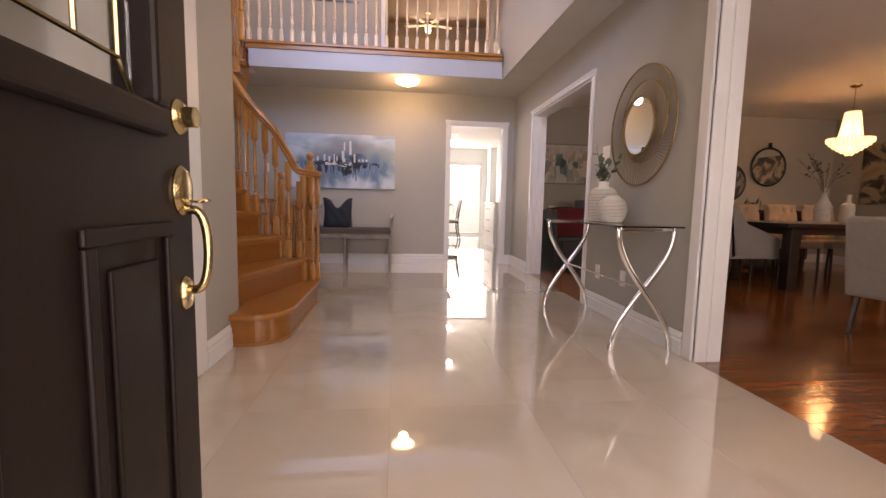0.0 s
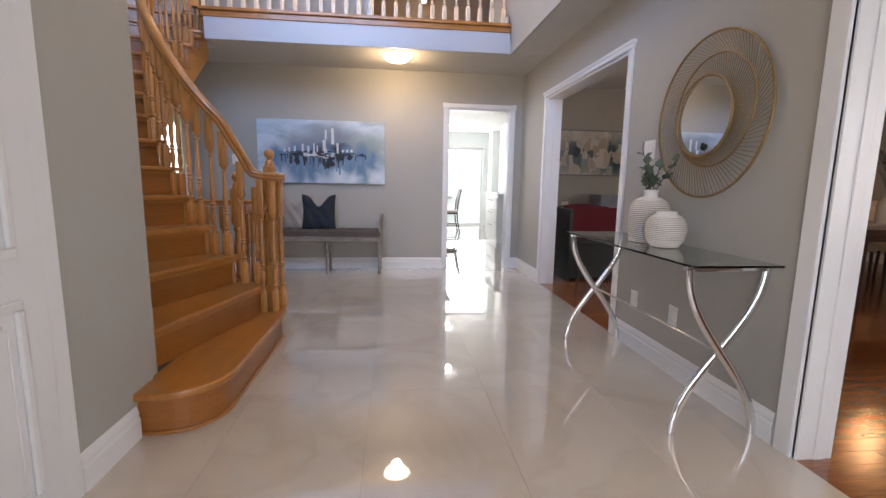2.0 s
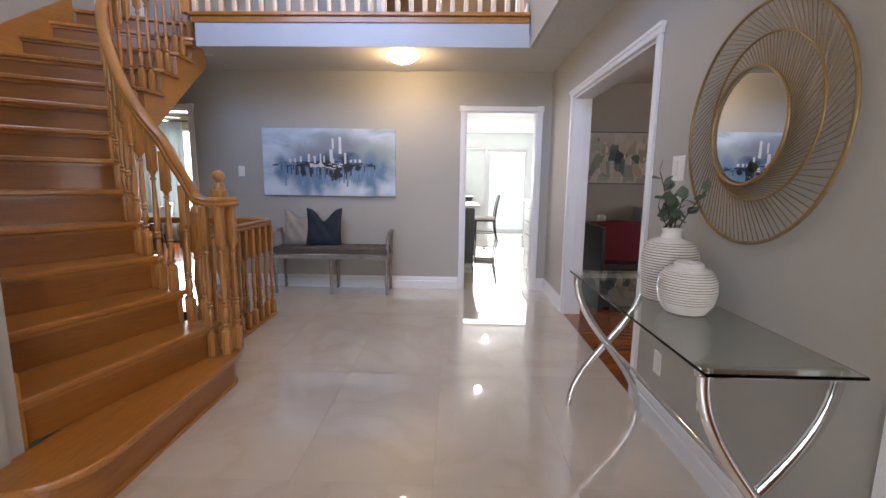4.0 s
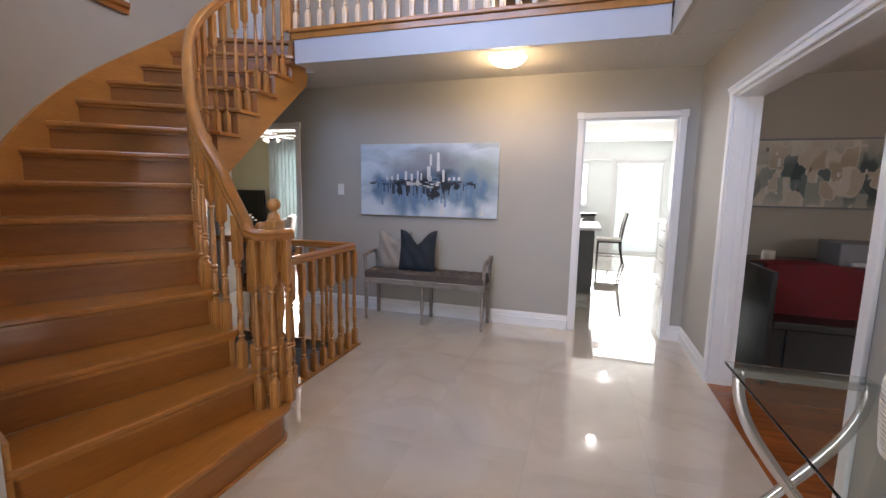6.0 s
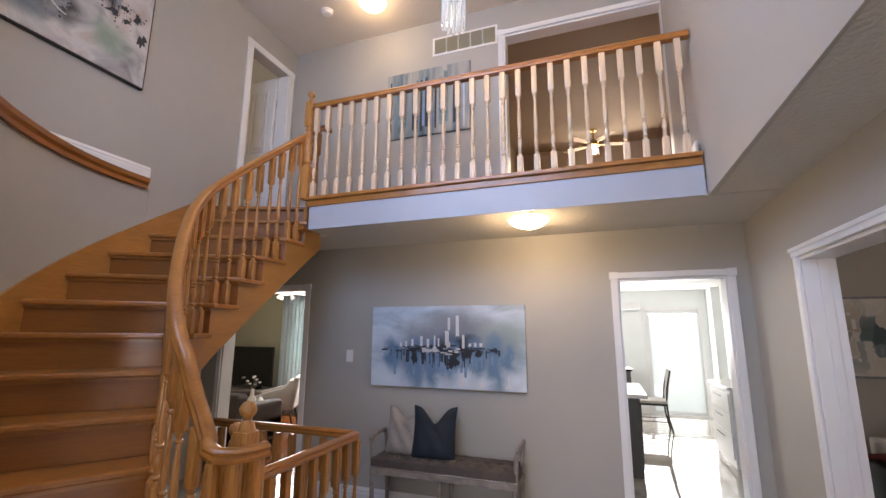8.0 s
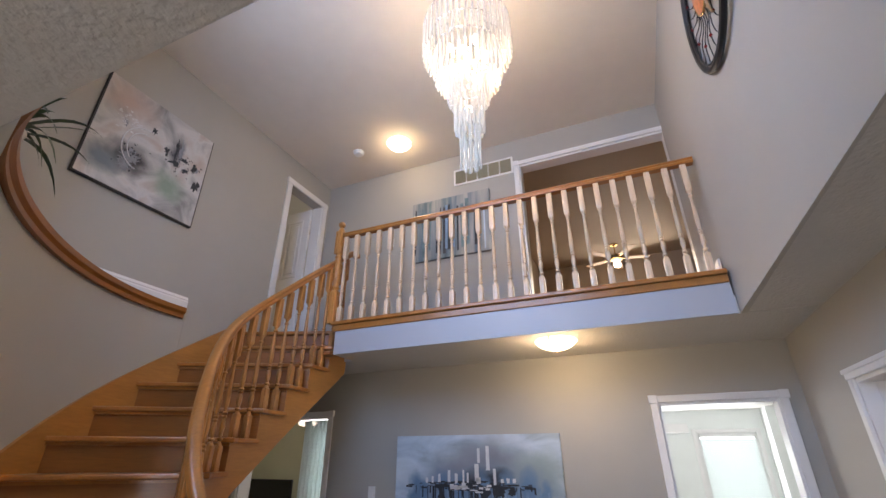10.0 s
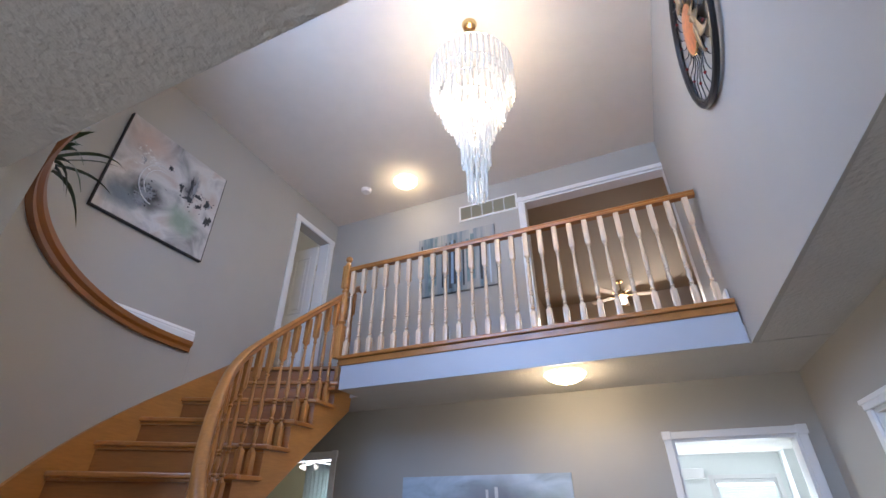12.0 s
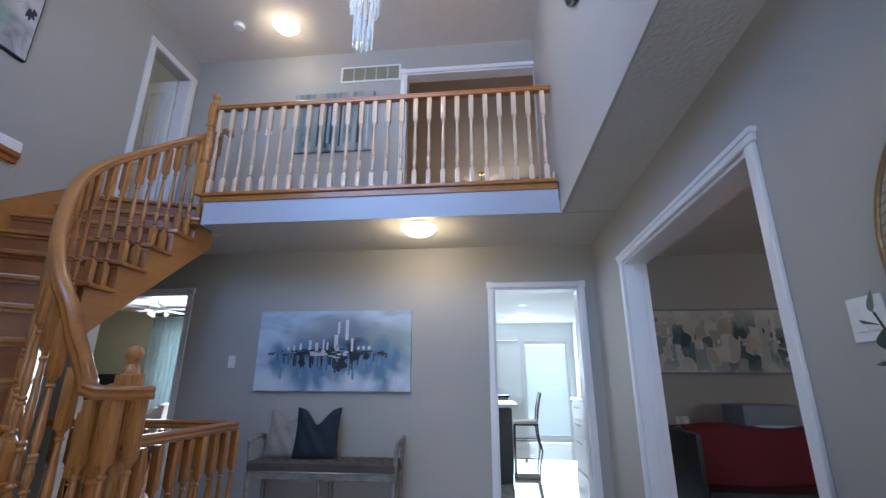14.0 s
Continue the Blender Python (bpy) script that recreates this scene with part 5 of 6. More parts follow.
def flush_light(name, label, x, y, z, r, bulb):
    l = thing(name, label, "ceiling light", pose(x, y, z))
    part("mount", lathe([(r * .92, -.012), (r * .96, 0)], 36), PLASTIC, l, smooth=True)
    part("bowl", lathe([(.012, -.078), (r * .35, -.073), (r * .62, -.062), (r * .84, -.044), (r * .97, -.026), (r * 1.04, -.0125)], 40), bulb, l, "glowing frosted glass bowl", True)
    part("finial", lathe([(.004, -.092), (.010, -.087), (.008, -.077)], 14), BRASS, l, smooth=True)
    for a in (0, 120, 240):
        part("clip", box(bmesh.new(), -.008, .008, -.006, .006, -.03, 0, m=pose(r * .98 * math.cos(radians(a + 20)), r * .98 * math.sin(radians(a + 20)), -.004, 0, 0, a + 20)), BRASS, l)
    return l


flush_light("ceiling_light", "lit frosted glass flush light under the gallery", .41, 5.82, LOW, .150, BULB)
flush_light("ceiling_light", "lit frosted glass flush light on the stairwell ceiling", -1.17, 6.02, TOP, .135, BULB)
sm = thing("smoke_detector", "round white smoke detector on the stairwell ceiling", "smoke detector", pose(-1.70, 5.98, TOP))
part("base", lathe([(.066, -.012), (.066, 0)], 28), PLASTIC, sm, smooth=True)
part("sensor_cap", lathe([(.03, -.042), (.05, -.036), (.058, -.0125)], 28), PLASTIC, sm, smooth=True)

# ---------------------------------------------------------------- stairwell things
CRYSTAL = bpy.data.materials.new("lit_crystal")
CRYSTAL.use_nodes = True
b_ = CRYSTAL.node_tree.nodes["Principled BSDF"]
b_.inputs["Base Color"].default_value = (1.0, 0.93, 0.81, 1)
b_.inputs["Roughness"].default_value = 0.06
b_.inputs["Transmission Weight"].default_value = 0.72
b_.inputs["IOR"].default_value = 1.35
ROD = {}


def rod(L, r):
    key = (round(L, 3), r)
    if key not in ROD:
        bm = lathe([(r * .35, 0), (r, r * 1.6), (r, L - r), (r * .5, L)], 6)
        ROD[key] = mesh_of("crystal_rod", bm, CRYSTAL)
    return ROD[key]


ch = thing("crystal_chandelier", "lit tiered chandelier of hanging crystal rods", "chandelier", pose(.24, 4.48, 0))
part("ceiling_rose", lathe([(.02, TOP - .05), (.05, TOP - .035), (.062, TOP - .005), (.062, TOP)], 28), BRASS, ch, smooth=True)
part("chain", tube([(0, 0, TOP - .04), (0, 0, 4.45)], .006, 8, up=(1, 0, 0)), BRASS, ch, smooth=True)
part("stem", lathe([(.012, 3.5), (.012, 4.48)], 12), CHROME, ch, smooth=True)
for r, z1, z0, n, rr in ((.300, 4.42, 4.10, 46, .0100), (.264, 4.26, 4.07, 40, .0090), (.218, 4.16, 3.885, 34, .0100), (.180, 4.02, 3.84, 28, .0090), (.130, 3.93, 3.70, 22, .0100),
                         (.106, 3.84, 3.67, 18, .0090), (.090, 3.75, 3.46, 14, .010), (.070, 3.60, 3.43, 11, .009), (.060, 3.50, 3.20, 10, .0095), (.032, 3.38, 3.18, 6, .008)):
    tier = part("tier_ring", tube([(r * math.cos(2 * math.pi * i / 40), r * math.sin(2 * math.pi * i / 40), z1 + .004) for i in range(40)], .005, 6, closed=True), CHROME, ch, smooth=True)
    for i in range(n):
        a = 2 * math.pi * i / n
        q = part("crystal_rod", rod(z1 - z0, rr), CRYSTAL, tier)
        q.visible_shadow = False
        q.matrix_basis = pose(r * math.cos(a), r * math.sin(a), z0, 0, 0, math.degrees(a))
BULBC = glow("chandelier_bulb_glass", (1.0, 0.90, 0.72), 22.0)
for i in range(8):
    a = 2 * math.pi * i / 8
    part("bulb", lathe([(.006, 0), (.018, .02), (.016, .045), (.004, .075)], 10, None, Matrix.Translation((.13 * math.cos(a), .13 * math.sin(a), 4.02 + .1 * (i % 2)))), BULBC, ch, "glowing candle bulb", True)
part("bulb", lathe([(.006, 0), (.018, .02), (.016, .045), (.004, .075)], 10, None, Matrix.Translation((0, 0, 3.62))), BULBC, ch, "glowing candle bulb", True)

vent = thing("return_air_grille", "cream slatted return air grille high on the wall", "vent", pose(-0.68, 6.52, 4.545))
part("backing", boxes((.012, .71, -.004, -.001, .012, .205)), BLACK, vent)
part("frame", boxes((0, .722, -.012, 0, 0, .022), (0, .722, -.012, 0, .195, .217), (0, .022, -.012, 0, .022, .195), (.70, .722, -.012, 0, .022, .195), bevel=.002), PLASTIC, vent)
for i in range(1, 5):
    part("divider", boxes((.022 + .1356 * i - .008, .022 + .1356 * i + .008, -.010, -.001, .022, .195)), PLASTIC, vent)
SLAT = mesh_of("slat", box(bmesh.new(), -.339, .339, -.008, .008, -.0010, .0010, 0, pose(0, 0, 0, -52)), mat("grille_olive", (0.30, 0.27, 0.17), 0.5))
for i in range(13):
    q = part("slat", SLAT, PLASTIC, vent)
    q.matrix_basis = pose(.361, -.008, .030 + .0132 * i)

# paintings upstairs
streak = painted_canvas("streaked_canvas", [(0.30, (0.04, 0.06, 0.08)), (0.43, (0.11, 0.17, 0.21)), (0.53, (0.27, 0.29, 0.29)), (0.66, (0.42, 0.40, 0.36))], 3.0, (3.2, 1, .25), 8.3, .3)
up1 = canvas("canvas_painting", "canvas of vertical blue and grey streaks", .955, .766, pose(-1.204, 6.482, 3.63), streak)
rnd = random.Random(21)
for nm, mt, us in (("dark_paint", PBLACK, (.05, .33, .38, .43, .49, .60, .82)), ("teal_paint", PTEAL, (.16, .24, .66, .72)), ("blue_paint", PBLUE, (.46, .54)), ("pale_paint", PLIGHT, (.93,))):
    bm = bmesh.new()
    for u in us:
        w = rnd.uniform(.006, .022)
        dab(bm, .955 * u - w, .955 * u + w, .766 * rnd.uniform(.02, .15), .766 * rnd.uniform(.7, .98), -.001 - u * .002, rnd)
    part(nm, bm, mt, up1)["kind"] = "stuff"
abst = painted_canvas("abstract_canvas", [(0.28, (0.17, 0.17, 0.17)), (0.42, (0.40, 0.40, 0.40)), (0.54, (0.58, 0.57, 0.56)), (0.70, (0.48, 0.40, 0.36))], 3.4, (1, 1, 1), 5.5, 0.9, 0.5)
AW, AH = .95, .92
for u, v, a, e_, col, k in ((.32, .33, .20, .17, (0.06, 0.058, 0.06), 1.7), (.70, .66, .09, .20, (0.10, 0.10, 0.11), 1.3), (.15, .22, .20, .14, (0.17, 0.21, 0.24), 1.3), (.70, .28, .20, .17, (0.25, 0.33, 0.26), 1.4), (.22, .85, .30, .2, (0.52, 0.40, 0.35), 1.2)):
    wash(abst, AW * u + .1, AH * v + .1, a, e_, col, k)
ab = canvas("canvas_painting", "square abstract canvas in grey, blush and sage", AW, AH, pose(OX + .04, 3.735, 3.49, 0, 0, 90), abst, .04)
part("edge_frame", boxes((-.008, AW + .008, .004, .042, -.010, -.001), (-.008, 0, .004, .042, 0, AH), (AW, AW + .008, .004, .042, 0, AH)), BLACK, ab, "thin black frame edge")
bm = bmesh.new()
for i, (u, v, a, b) in enumerate([(.33, .33, .075, .06), (.30, .25, .05, .05), (.72, .66, .018, .10), (.90, .58, .03, .03), (.21, .62, .02, .03)]):
    blob(bm, AW * u, AH * v, a, b, -.001 - i * 1e-4, 60 + i, 30, .55)
part("grey_paint", bm, PGREY, ab)["kind"] = "stuff"
bm = bmesh.new()
for i, (u, v, a, b) in enumerate([(.677, .67, .014, .085), (.447, .71, .022, .03), (.594, .59, .022, .035), (.771, .60, .03, .02), (.681, .52, .04, .022), (.88, .57, .02, .045), (.934, .41, .03, .045), (.80, .50, .03, .018)]):
    blob(bm, AW * u, AH * v, a, b, -.0022 - i * 1e-4, 30 + i, 24, .55)
for i in range(90):
    u, v = (rnd.gauss(.33, .07), rnd.gauss(.36, .07)) if i % 2 else (rnd.gauss(.76, .10), rnd.gauss(.56, .06))
    blob(bm, AW * min(.97, max(.03, u)), AH * v, rnd.uniform(.002, .009), rnd.uniform(.002, .010), -.0034 - i * 1e-5, i, 8, .5)
part("black_paint", bm, PBLACK, ab)["kind"] = "stuff"
bm = bmesh.new()
for i in range(40):
    u, v = rnd.gauss(.24, .07), rnd.gauss(.66, .05)
    blob(bm, AW * min(.97, max(.03, u)), AH * max(.03, v), rnd.uniform(.003, .016), rnd.uniform(.002, .007), -.0045 - i * 1e-5, 200 + i, 16, .6)
part("white_paint", bm, PWHITE, ab)["kind"] = "stuff"
bm = bmesh.new()
for k in range(2):
    pts = [(AW * (.40 + (.17 - .045 * k) * math.cos(a)), -.0055, AH * (.46 + (.21 - .05 * k) * math.sin(a))) for a in [radians(85 + 7 * i) for i in range(27 - k * 5)]]
    tube(pts, .005 - .001 * k, 5, bm, up=(0, 1, 0))
part("white_arc", bm, PWHITE, ab)

# spoked wheel ornament
wh = thing("wheel_wall_decor", "large round black metal wheel ornament with orange hub", "wall ornament", pose(UX + SKEW * .59 - .024, 4.33, 3.865, 0, 0, -90.8) @ Matrix.Scale(.90, 4))


def wring(r, y, tr):
    return tube([(r * math.cos(2 * math.pi * i / 72), y, r * math.sin(2 * math.pi * i / 72)) for i in range(72)], tr, 8, closed=True, up=(0, 1, 0))


part("rim", wring(.475, -.005, .020), BLACK, wh, smooth=True)
part("inner_rim", wring(.44, -.008, .007), BLACK, wh, smooth=True)
hub = lathe([(.15, 0), (.155, .012), (.13, .022), (.05, .03), (.004, .032)], 40)
bmesh.ops.transform(hub, matrix=pose(0, -.004, 0, 90), verts=hub.verts)
part("hub", hub, mat("orange_enamel", (0.50, 0.17, 0.06), 0.4, var=0.4, scale=30), wh, "orange enamelled hub", True)
part("hub_rim", wring(.155, -.012, .008), BRASS, wh, smooth=True)
for i in range(26):
    a = 2 * math.pi * i / 26
    pts = []
    for j in range(9):
        f = j / 8
        r = .155 + (.44 - .155) * f
        t2 = a + .10 * math.sin(f * 6.3)
        pts.append((r * math.cos(t2), -.012 + .006 * math.sin(f * 9), r * math.sin(t2)))
    sp = part("spoke", tube(pts, .0035, 5, up=(0, 1, 0)), BLACK, wh)
    if i % 2:
        bd = lathe([(.002, -.009), (.010, -.004), (.010, .004), (.002, .009)], 10)
        bmesh.ops.transform(bd, matrix=Matrix.Translation(pts[5]) @ pose(0, 0, 0, 90), verts=bd.verts)
        part("bead", bd, mat("red_glass_bead", (0.25, 0.03, 0.03), 0.15) if i == 1 else bpy.data.materials["red_glass_bead"], sp)
TANMETAL = mat("tan_metal_leaf", (0.40, 0.31, 0.19), 0.35, metal=0.6, var=0.3, scale=25)
for i in range(9):
    a = radians(-62 + 17 * i)
    n = 7
    bm = bmesh.new()
    L_, R_ = [], []
    for j in range(n + 1):
        f = j / n
        w = .034 * math.sin(math.pi * min(1, f * .92 + .06)) + .003
        rr_, tw = .15 + (.22 + .05 * (i % 2)) * f, a + .16 * math.sin(f * 5 + i)
        c, q = math.cos(tw), math.sin(tw)
        L_.append(bm.verts.new((rr_ * c + w * q, -.020 - .022 * math.sin(math.pi * f), rr_ * q - w * c)))
        R_.append(bm.verts.new((rr_ * c - w * q, -.030 - .014 * math.sin(math.pi * f + i), rr_ * q + w * c)))
    for j in range(n):
        bm.faces.new((L_[j], L_[j + 1], R_[j + 1], R_[j]))
    p = part("metal_leaf", bm, TANMETAL, wh, "tan metal leaf", True)
    p.modifiers.new("thickness", "SOLIDIFY").thickness = .003

# spiky plant on the ledge
pl = thing("potted_plant", "spiky dark green plant in a pot on the ledge", "plant", pose(-1.40, 3.02, 2.775))
part("pot", lathe([(.07, 0), (.085, .02), (.10, .14), (.105, .16), (.09, .16), (.085, .13)], 24), CERAMIC, pl, smooth=True)
rnd = random.Random(9)
for i in range(44):
    a, reach, rise, sag = rnd.uniform(0, 360), rnd.uniform(.16, .34), rnd.uniform(.08, .34), rnd.uniform(.05, .32)
    bm = bmesh.new()
    L_, R_ = [], []
    for j in range(9):
        f = j / 8
        w = .017 * math.sin(math.pi * min(1, f * .9 + .1)) + .0008
        x, z = .02 + reach * f, .14 + rise * f - sag * f ** 3
        L_.append(bm.verts.new((x, -w, z)))
        R_.append(bm.verts.new((x, w, z + .003)))
    for j in range(8):
        bm.faces.new((L_[j], L_[j + 1], R_[j + 1], R_[j]))
    bmesh.ops.transform(bm, matrix=pose(0, 0, 0, 0, 0, a), verts=bm.verts)
    part("leaf", bm, LEAFG, pl, smooth=True)


# ---------------------------------------------------------------- ceiling fans
def ceiling_fan(name, label, m, drop, blade_mat, r=.54, lights=4, up_shade=False, globe=False):
    f = thing(name, label, "ceiling fan", m)
    part("downrod", lathe([(.012, -drop), (.012, -.05), (.06, -.03), (.065, 0)], 16), BRASS if globe else PLASTIC, f, smooth=True)
    part("motor", lathe([(.05, -drop - .12), (.10, -drop - .10), (.11, -drop - .04), (.05, -drop)], 24), BRASS if globe else PLASTIC, f, smooth=True)
    for i in range(5):
        q = part("blade", box(bmesh.new(), .16, r, -.06, .06, -drop - .075, -drop - .067, .003, pose(0, 0, 0, 0, 0, 72 * i + 14)), blade_mat, f)
        part("blade_iron", box(bmesh.new(), .08, .22, -.015, .015, -drop - .083, -drop - .0755, .002, pose(0, 0, 0, 0, 0, 72 * i + 14)), BRASS if globe else PLASTIC, q)
    if globe:
        part("globe", lathe([(.01, -drop - .24), (.045, -drop - .23), (.062, -drop - .19), (.05, -drop - .14), (.035, -drop - .12)], 24), BULBW, f, "glowing white globe", True)
    else:
        for i in range(lights):
            a = radians(360 / lights * i + 30)
            c, s = math.cos(a), math.sin(a)
            part("light_shade", lathe([(.02, 0), (.028, -.03), (.05, -.09), (.048, -.09), (.02, -.03)], 16, None, pose(.10 * c, .10 * s, -drop - .12, 0, 0, math.degrees(a)) @ pose(0, 0, 0, 0, -38) @ Matrix.Scale(.72, 4)), SPOT, f, "small lit frosted shade", True)
            part("light_arm", tube([(0, 0, -drop - .11), (.06 * c, .06 * s, -drop - .10), (.10 * c, .10 * s, -drop - .12)], .008, 6), PLASTIC, f)
    return f


ceiling_fan("ceiling_fan", "white family room ceiling fan with three small lit shades", pose(-4.05, 8.47, LOW), .16, PLASTIC, lights=3)
ceiling_fan("ceiling_fan", "brass bedroom ceiling fan with a lit globe", pose(.93, 9.9, TOP), .19, mat("fan_blade_oak", (0.46, 0.33, 0.22), 0.4, var=0.2, scale=10), globe=True)

# ---------------------------------------------------------------- kitchen
isl = thing("kitchen_island", "grey kitchen island base on the tiled floor", "kitchen island")
part("body", boxes((-.60, 1.24, 8.15, 9.05, .0, .855), bevel=.003), CABGREY, isl)
part("end_panel", boxes((1.2405, 1.252, 8.20, 9.0, .09, .84), bevel=.003), CABGREY, isl)
for i in range(3):
    d_ = part("door", boxes((-.56 + .6 * i, .02 + .6 * i, 8.132, 8.1495, .1, .84), bevel=.003), CABGREY, isl)
top = thing("island_worktop", "white quartz worktop on the island", "worktop", pose(0, 0, 0))
part("slab", boxes((-.64, 1.33, 8.10, 9.40, .856, .896), bevel=.004), QUARTZ, top)
bowl = thing("glass_bowl", "clear glass bowl on the island worktop", "bowl", pose(.98, 8.55, .896))
part("bowl", lathe([(.03, 0), (.06, .012), (.10, .06), (.115, .10), (.111, .10), (.095, .06), (.055, .018), (.01, .014)], 28), GLASS, bowl, smooth=True)


def side_chair(name, label, m, group=""):
    """A slim black chair with a pale padded seat and a raked, curved back."""
    c = thing(name, label, "chair", m, group)
    for x in (-.19, .19):
        part("front_leg", tube([(x, -.20, 0), (x, -.195, .44)], .013, 8, up=(1, 0, 0)), BLACK, c)
        part("back_leg", tube([(x, .27, 0), (x, .215, .25), (x, .20, .46), (x, .225, .70), (x, .29, .98)], .014, 8, up=(1, 0, 0)), BLACK, c)
        part("side_stretcher", tube([(x, -.195, .17), (x, .225, .17)], .008, 6), BLACK, c)
    part("seat_frame", boxes((-.21, .21, -.22, .22, .42, .45), bevel=.006), BLACK, c)
    part("seat", boxes((-.215, .215, -.225, .215, .4505, .50), bevel=.016), LINEN, c, "pale padded seat")
    bm = boxes((-.175, .175, -.012, .012, 0, .46), bevel=.010)
    bmesh.ops.transform(bm, matrix=pose(0, .218, .53, -8), verts=bm.verts)
    part("backrest", bm, LINEN, c, "pale padded backrest")
    part("stretcher", tube([(-.19, 0, .17), (.19, 0, .17)], .008, 6), BLACK, c)
    return c


side_chair("dining_chair", "slim black framed chair with pale padding beside the island", pose(1.60, 10.95, 0, 0, 0, -90), "kitchen chairs")
# tall white unit with handles beside the opening
cab = thing("tall_cabinet", "tall white kitchen cabinet with black handles", "cabinet")
part("body", boxes((2.30, 2.90, 8.9, 9.9, 0.0, .90), bevel=.003), CABWHITE, cab)
for i, (z0, z1) in enumerate(((.1, .38), (.39, .62), (.63, .86))):
    dr = part("drawer", boxes((2.282, 2.2995, 8.92, 9.88, z0, z1), bevel=.003), CABWHITE, cab)
    part("handle", tube([(2.262, 9.2, z1 - .06), (2.262, 9.6, z1 - .06)], .006, 8), BLACK, dr)
pc = thing("counter_slab", "white quartz counter on the tall white unit", "worktop")
part("slab", boxes((2.27, 2.92, 8.87, 9.93, .901, .94), bevel=.004), QUARTZ, pc)
up_c = thing("kitchen_hutch", "tall white kitchen hutch standing on the counter", "cabinet")
part("body", boxes((2.55, 2.90, 8.9, 9.9, 0.941, 2.30), bevel=.003), CABWHITE, up_c)
for y in (8.92, 9.41):
    part("door", boxes((2.532, 2.5495, y, y + .47, 0.96, 2.28), bevel=.003), CABWHITE, up_c)
# window-side counter seen past the island
wc = thing("window_counter", "dark kitchen counter under the window", "cabinet")
part("body", boxes((-.4, 1.35, 12.0, 12.58, 0, .86), bevel=.003), CABGREY, wc)
part("top", boxes((-.42, 1.38, 11.97, 12.59, .861, .90), bevel=.003), BLACKGLOSS, wc)
val = thing("window_valance", "white box valance over the kitchen window", "valance")
part("box", boxes((.25, 1.62, 12.40, 12.595, 2.06, 2.22), bevel=.004), TRIM, val)
bl = thing("window_blind", "closed white slatted blind on the patio door", "blind")
part("headrail", boxes((1.79, 2.68, 12.55, 12.60, 1.98, 2.03), bevel=.004), TRIM, bl)
BS = mesh_of("slat", box(bmesh.new(), -.44, .44, -.022, .022, -.0012, .0012, 0, pose(0, 0, 0, 62)), thin(mat("blind_slat", (0.85, 0.88, 0.88), 0.5, var=0.02), 0.5))
for i in range(46):
    q = part("slat", BS, TRIM, bl)
    q.matrix_basis = pose(2.235, 12.575, .10 + .0405 * i)
structure("trim_patio_door", boxes((1.68, 1.75, 12.58, 12.599, 0, 2.12), (2.72, 2.79, 12.58, 12.599, 0, 2.12), (1.75, 2.72, 12.58, 12.599, 2.05, 2.12), bevel=.004), TRIM, "white casing round the patio door", "trim")
for x, y in ((1.35, 7.5), (1.45, 8.7), (1.6, 10.0), (.4, 7.6), (.4, 10.0), (2.1, 8.2), (2.0, 11.4)):
    dl = thing("downlight", "lit recessed kitchen downlight with white trim", "ceiling light", pose(x, y, LOW), "kitchen downlights")
    part("trim_ring", lathe([(.052, -.006), (.075, -.005), (.078, 0), (.05, 0)], 24), TRIM, dl, smooth=True)
    part("lens", lathe([(.004, -.004), (.05, -.0035), (.05, -.001)], 20), glow("downlight_lens", (1, .97, .9), 14.0) if "downlight_lens" not in bpy.data.materials else bpy.data.materials["downlight_lens"], dl, "glowing lens")
mat_ = thing("floor_runner", "pale woven runner on the kitchen tiles", "rug")
part("pile", boxes((0.2, 1.20, 7.35, 8.02, 0.001, .010), bevel=.003), RUG, mat_)

# ---------------------------------------------------------------- family room
tv = thing("television", "black flat screen television on a low stand", "television")
part("bezel", boxes((-6.73, -5.25, 9.72, 9.76, .52, 1.28), bevel=.006), BLACK, tv)
part("screen", boxes((-6.715, -5.265, 9.716, 9.7195, .535, 1.265)), BLACKGLOSS, tv)
for x in (-6.4, -5.6):
    part("foot", boxes((x - .02, x + .02, 9.66, 9.84, .461, .52), bevel=.004), BLACK, tv)
ts = thing("television_stand", "low dark wooden television stand", "cabinet")
part("top", boxes((-7.0, -5.0, 9.50, 9.98, .42, .46), bevel=.004), GREYWOOD, ts)
part("body", boxes((-6.95, -5.05, 9.54, 9.97, .06, .4195), bevel=.004), DARKWOOD, ts)
for i in range(3):
    part("door", boxes((-6.93 + .63 * i, -6.32 + .63 * i, 9.522, 9.5395, .08, .40), bevel=.003), DARKWOOD, ts)
cu = thing("curtain", "pale sheer curtain at the family room window", "curtain")
for x0, x1 in ((-5.25, -4.30),):
    bm = bmesh.new()
    n = 70
    lo = [bm.verts.new((x0 + (x1 - x0) * i / n, 9.90 + .035 * math.sin(i * .95) + .01 * math.sin(i * 2.3), .02)) for i in range(n + 1)]
    hi = [bm.verts.new((x0 + (x1 - x0) * i / n, 9.91 + .025 * math.sin(i * .95), 2.32)) for i in range(n + 1)]
    for i in range(n):
        bm.faces.new((lo[i], lo[i + 1], hi[i + 1], hi[i]))
    p = part("sheer", bm, CURTAIN, cu, smooth=True)
    p.modifiers.new("thickness", "SOLIDIFY").thickness = .0015
part("curtain_rod", tube([(-5.4, 9.91, 2.335), (-3.6, 9.91, 2.335)], .012, 10), BLACK, cu)


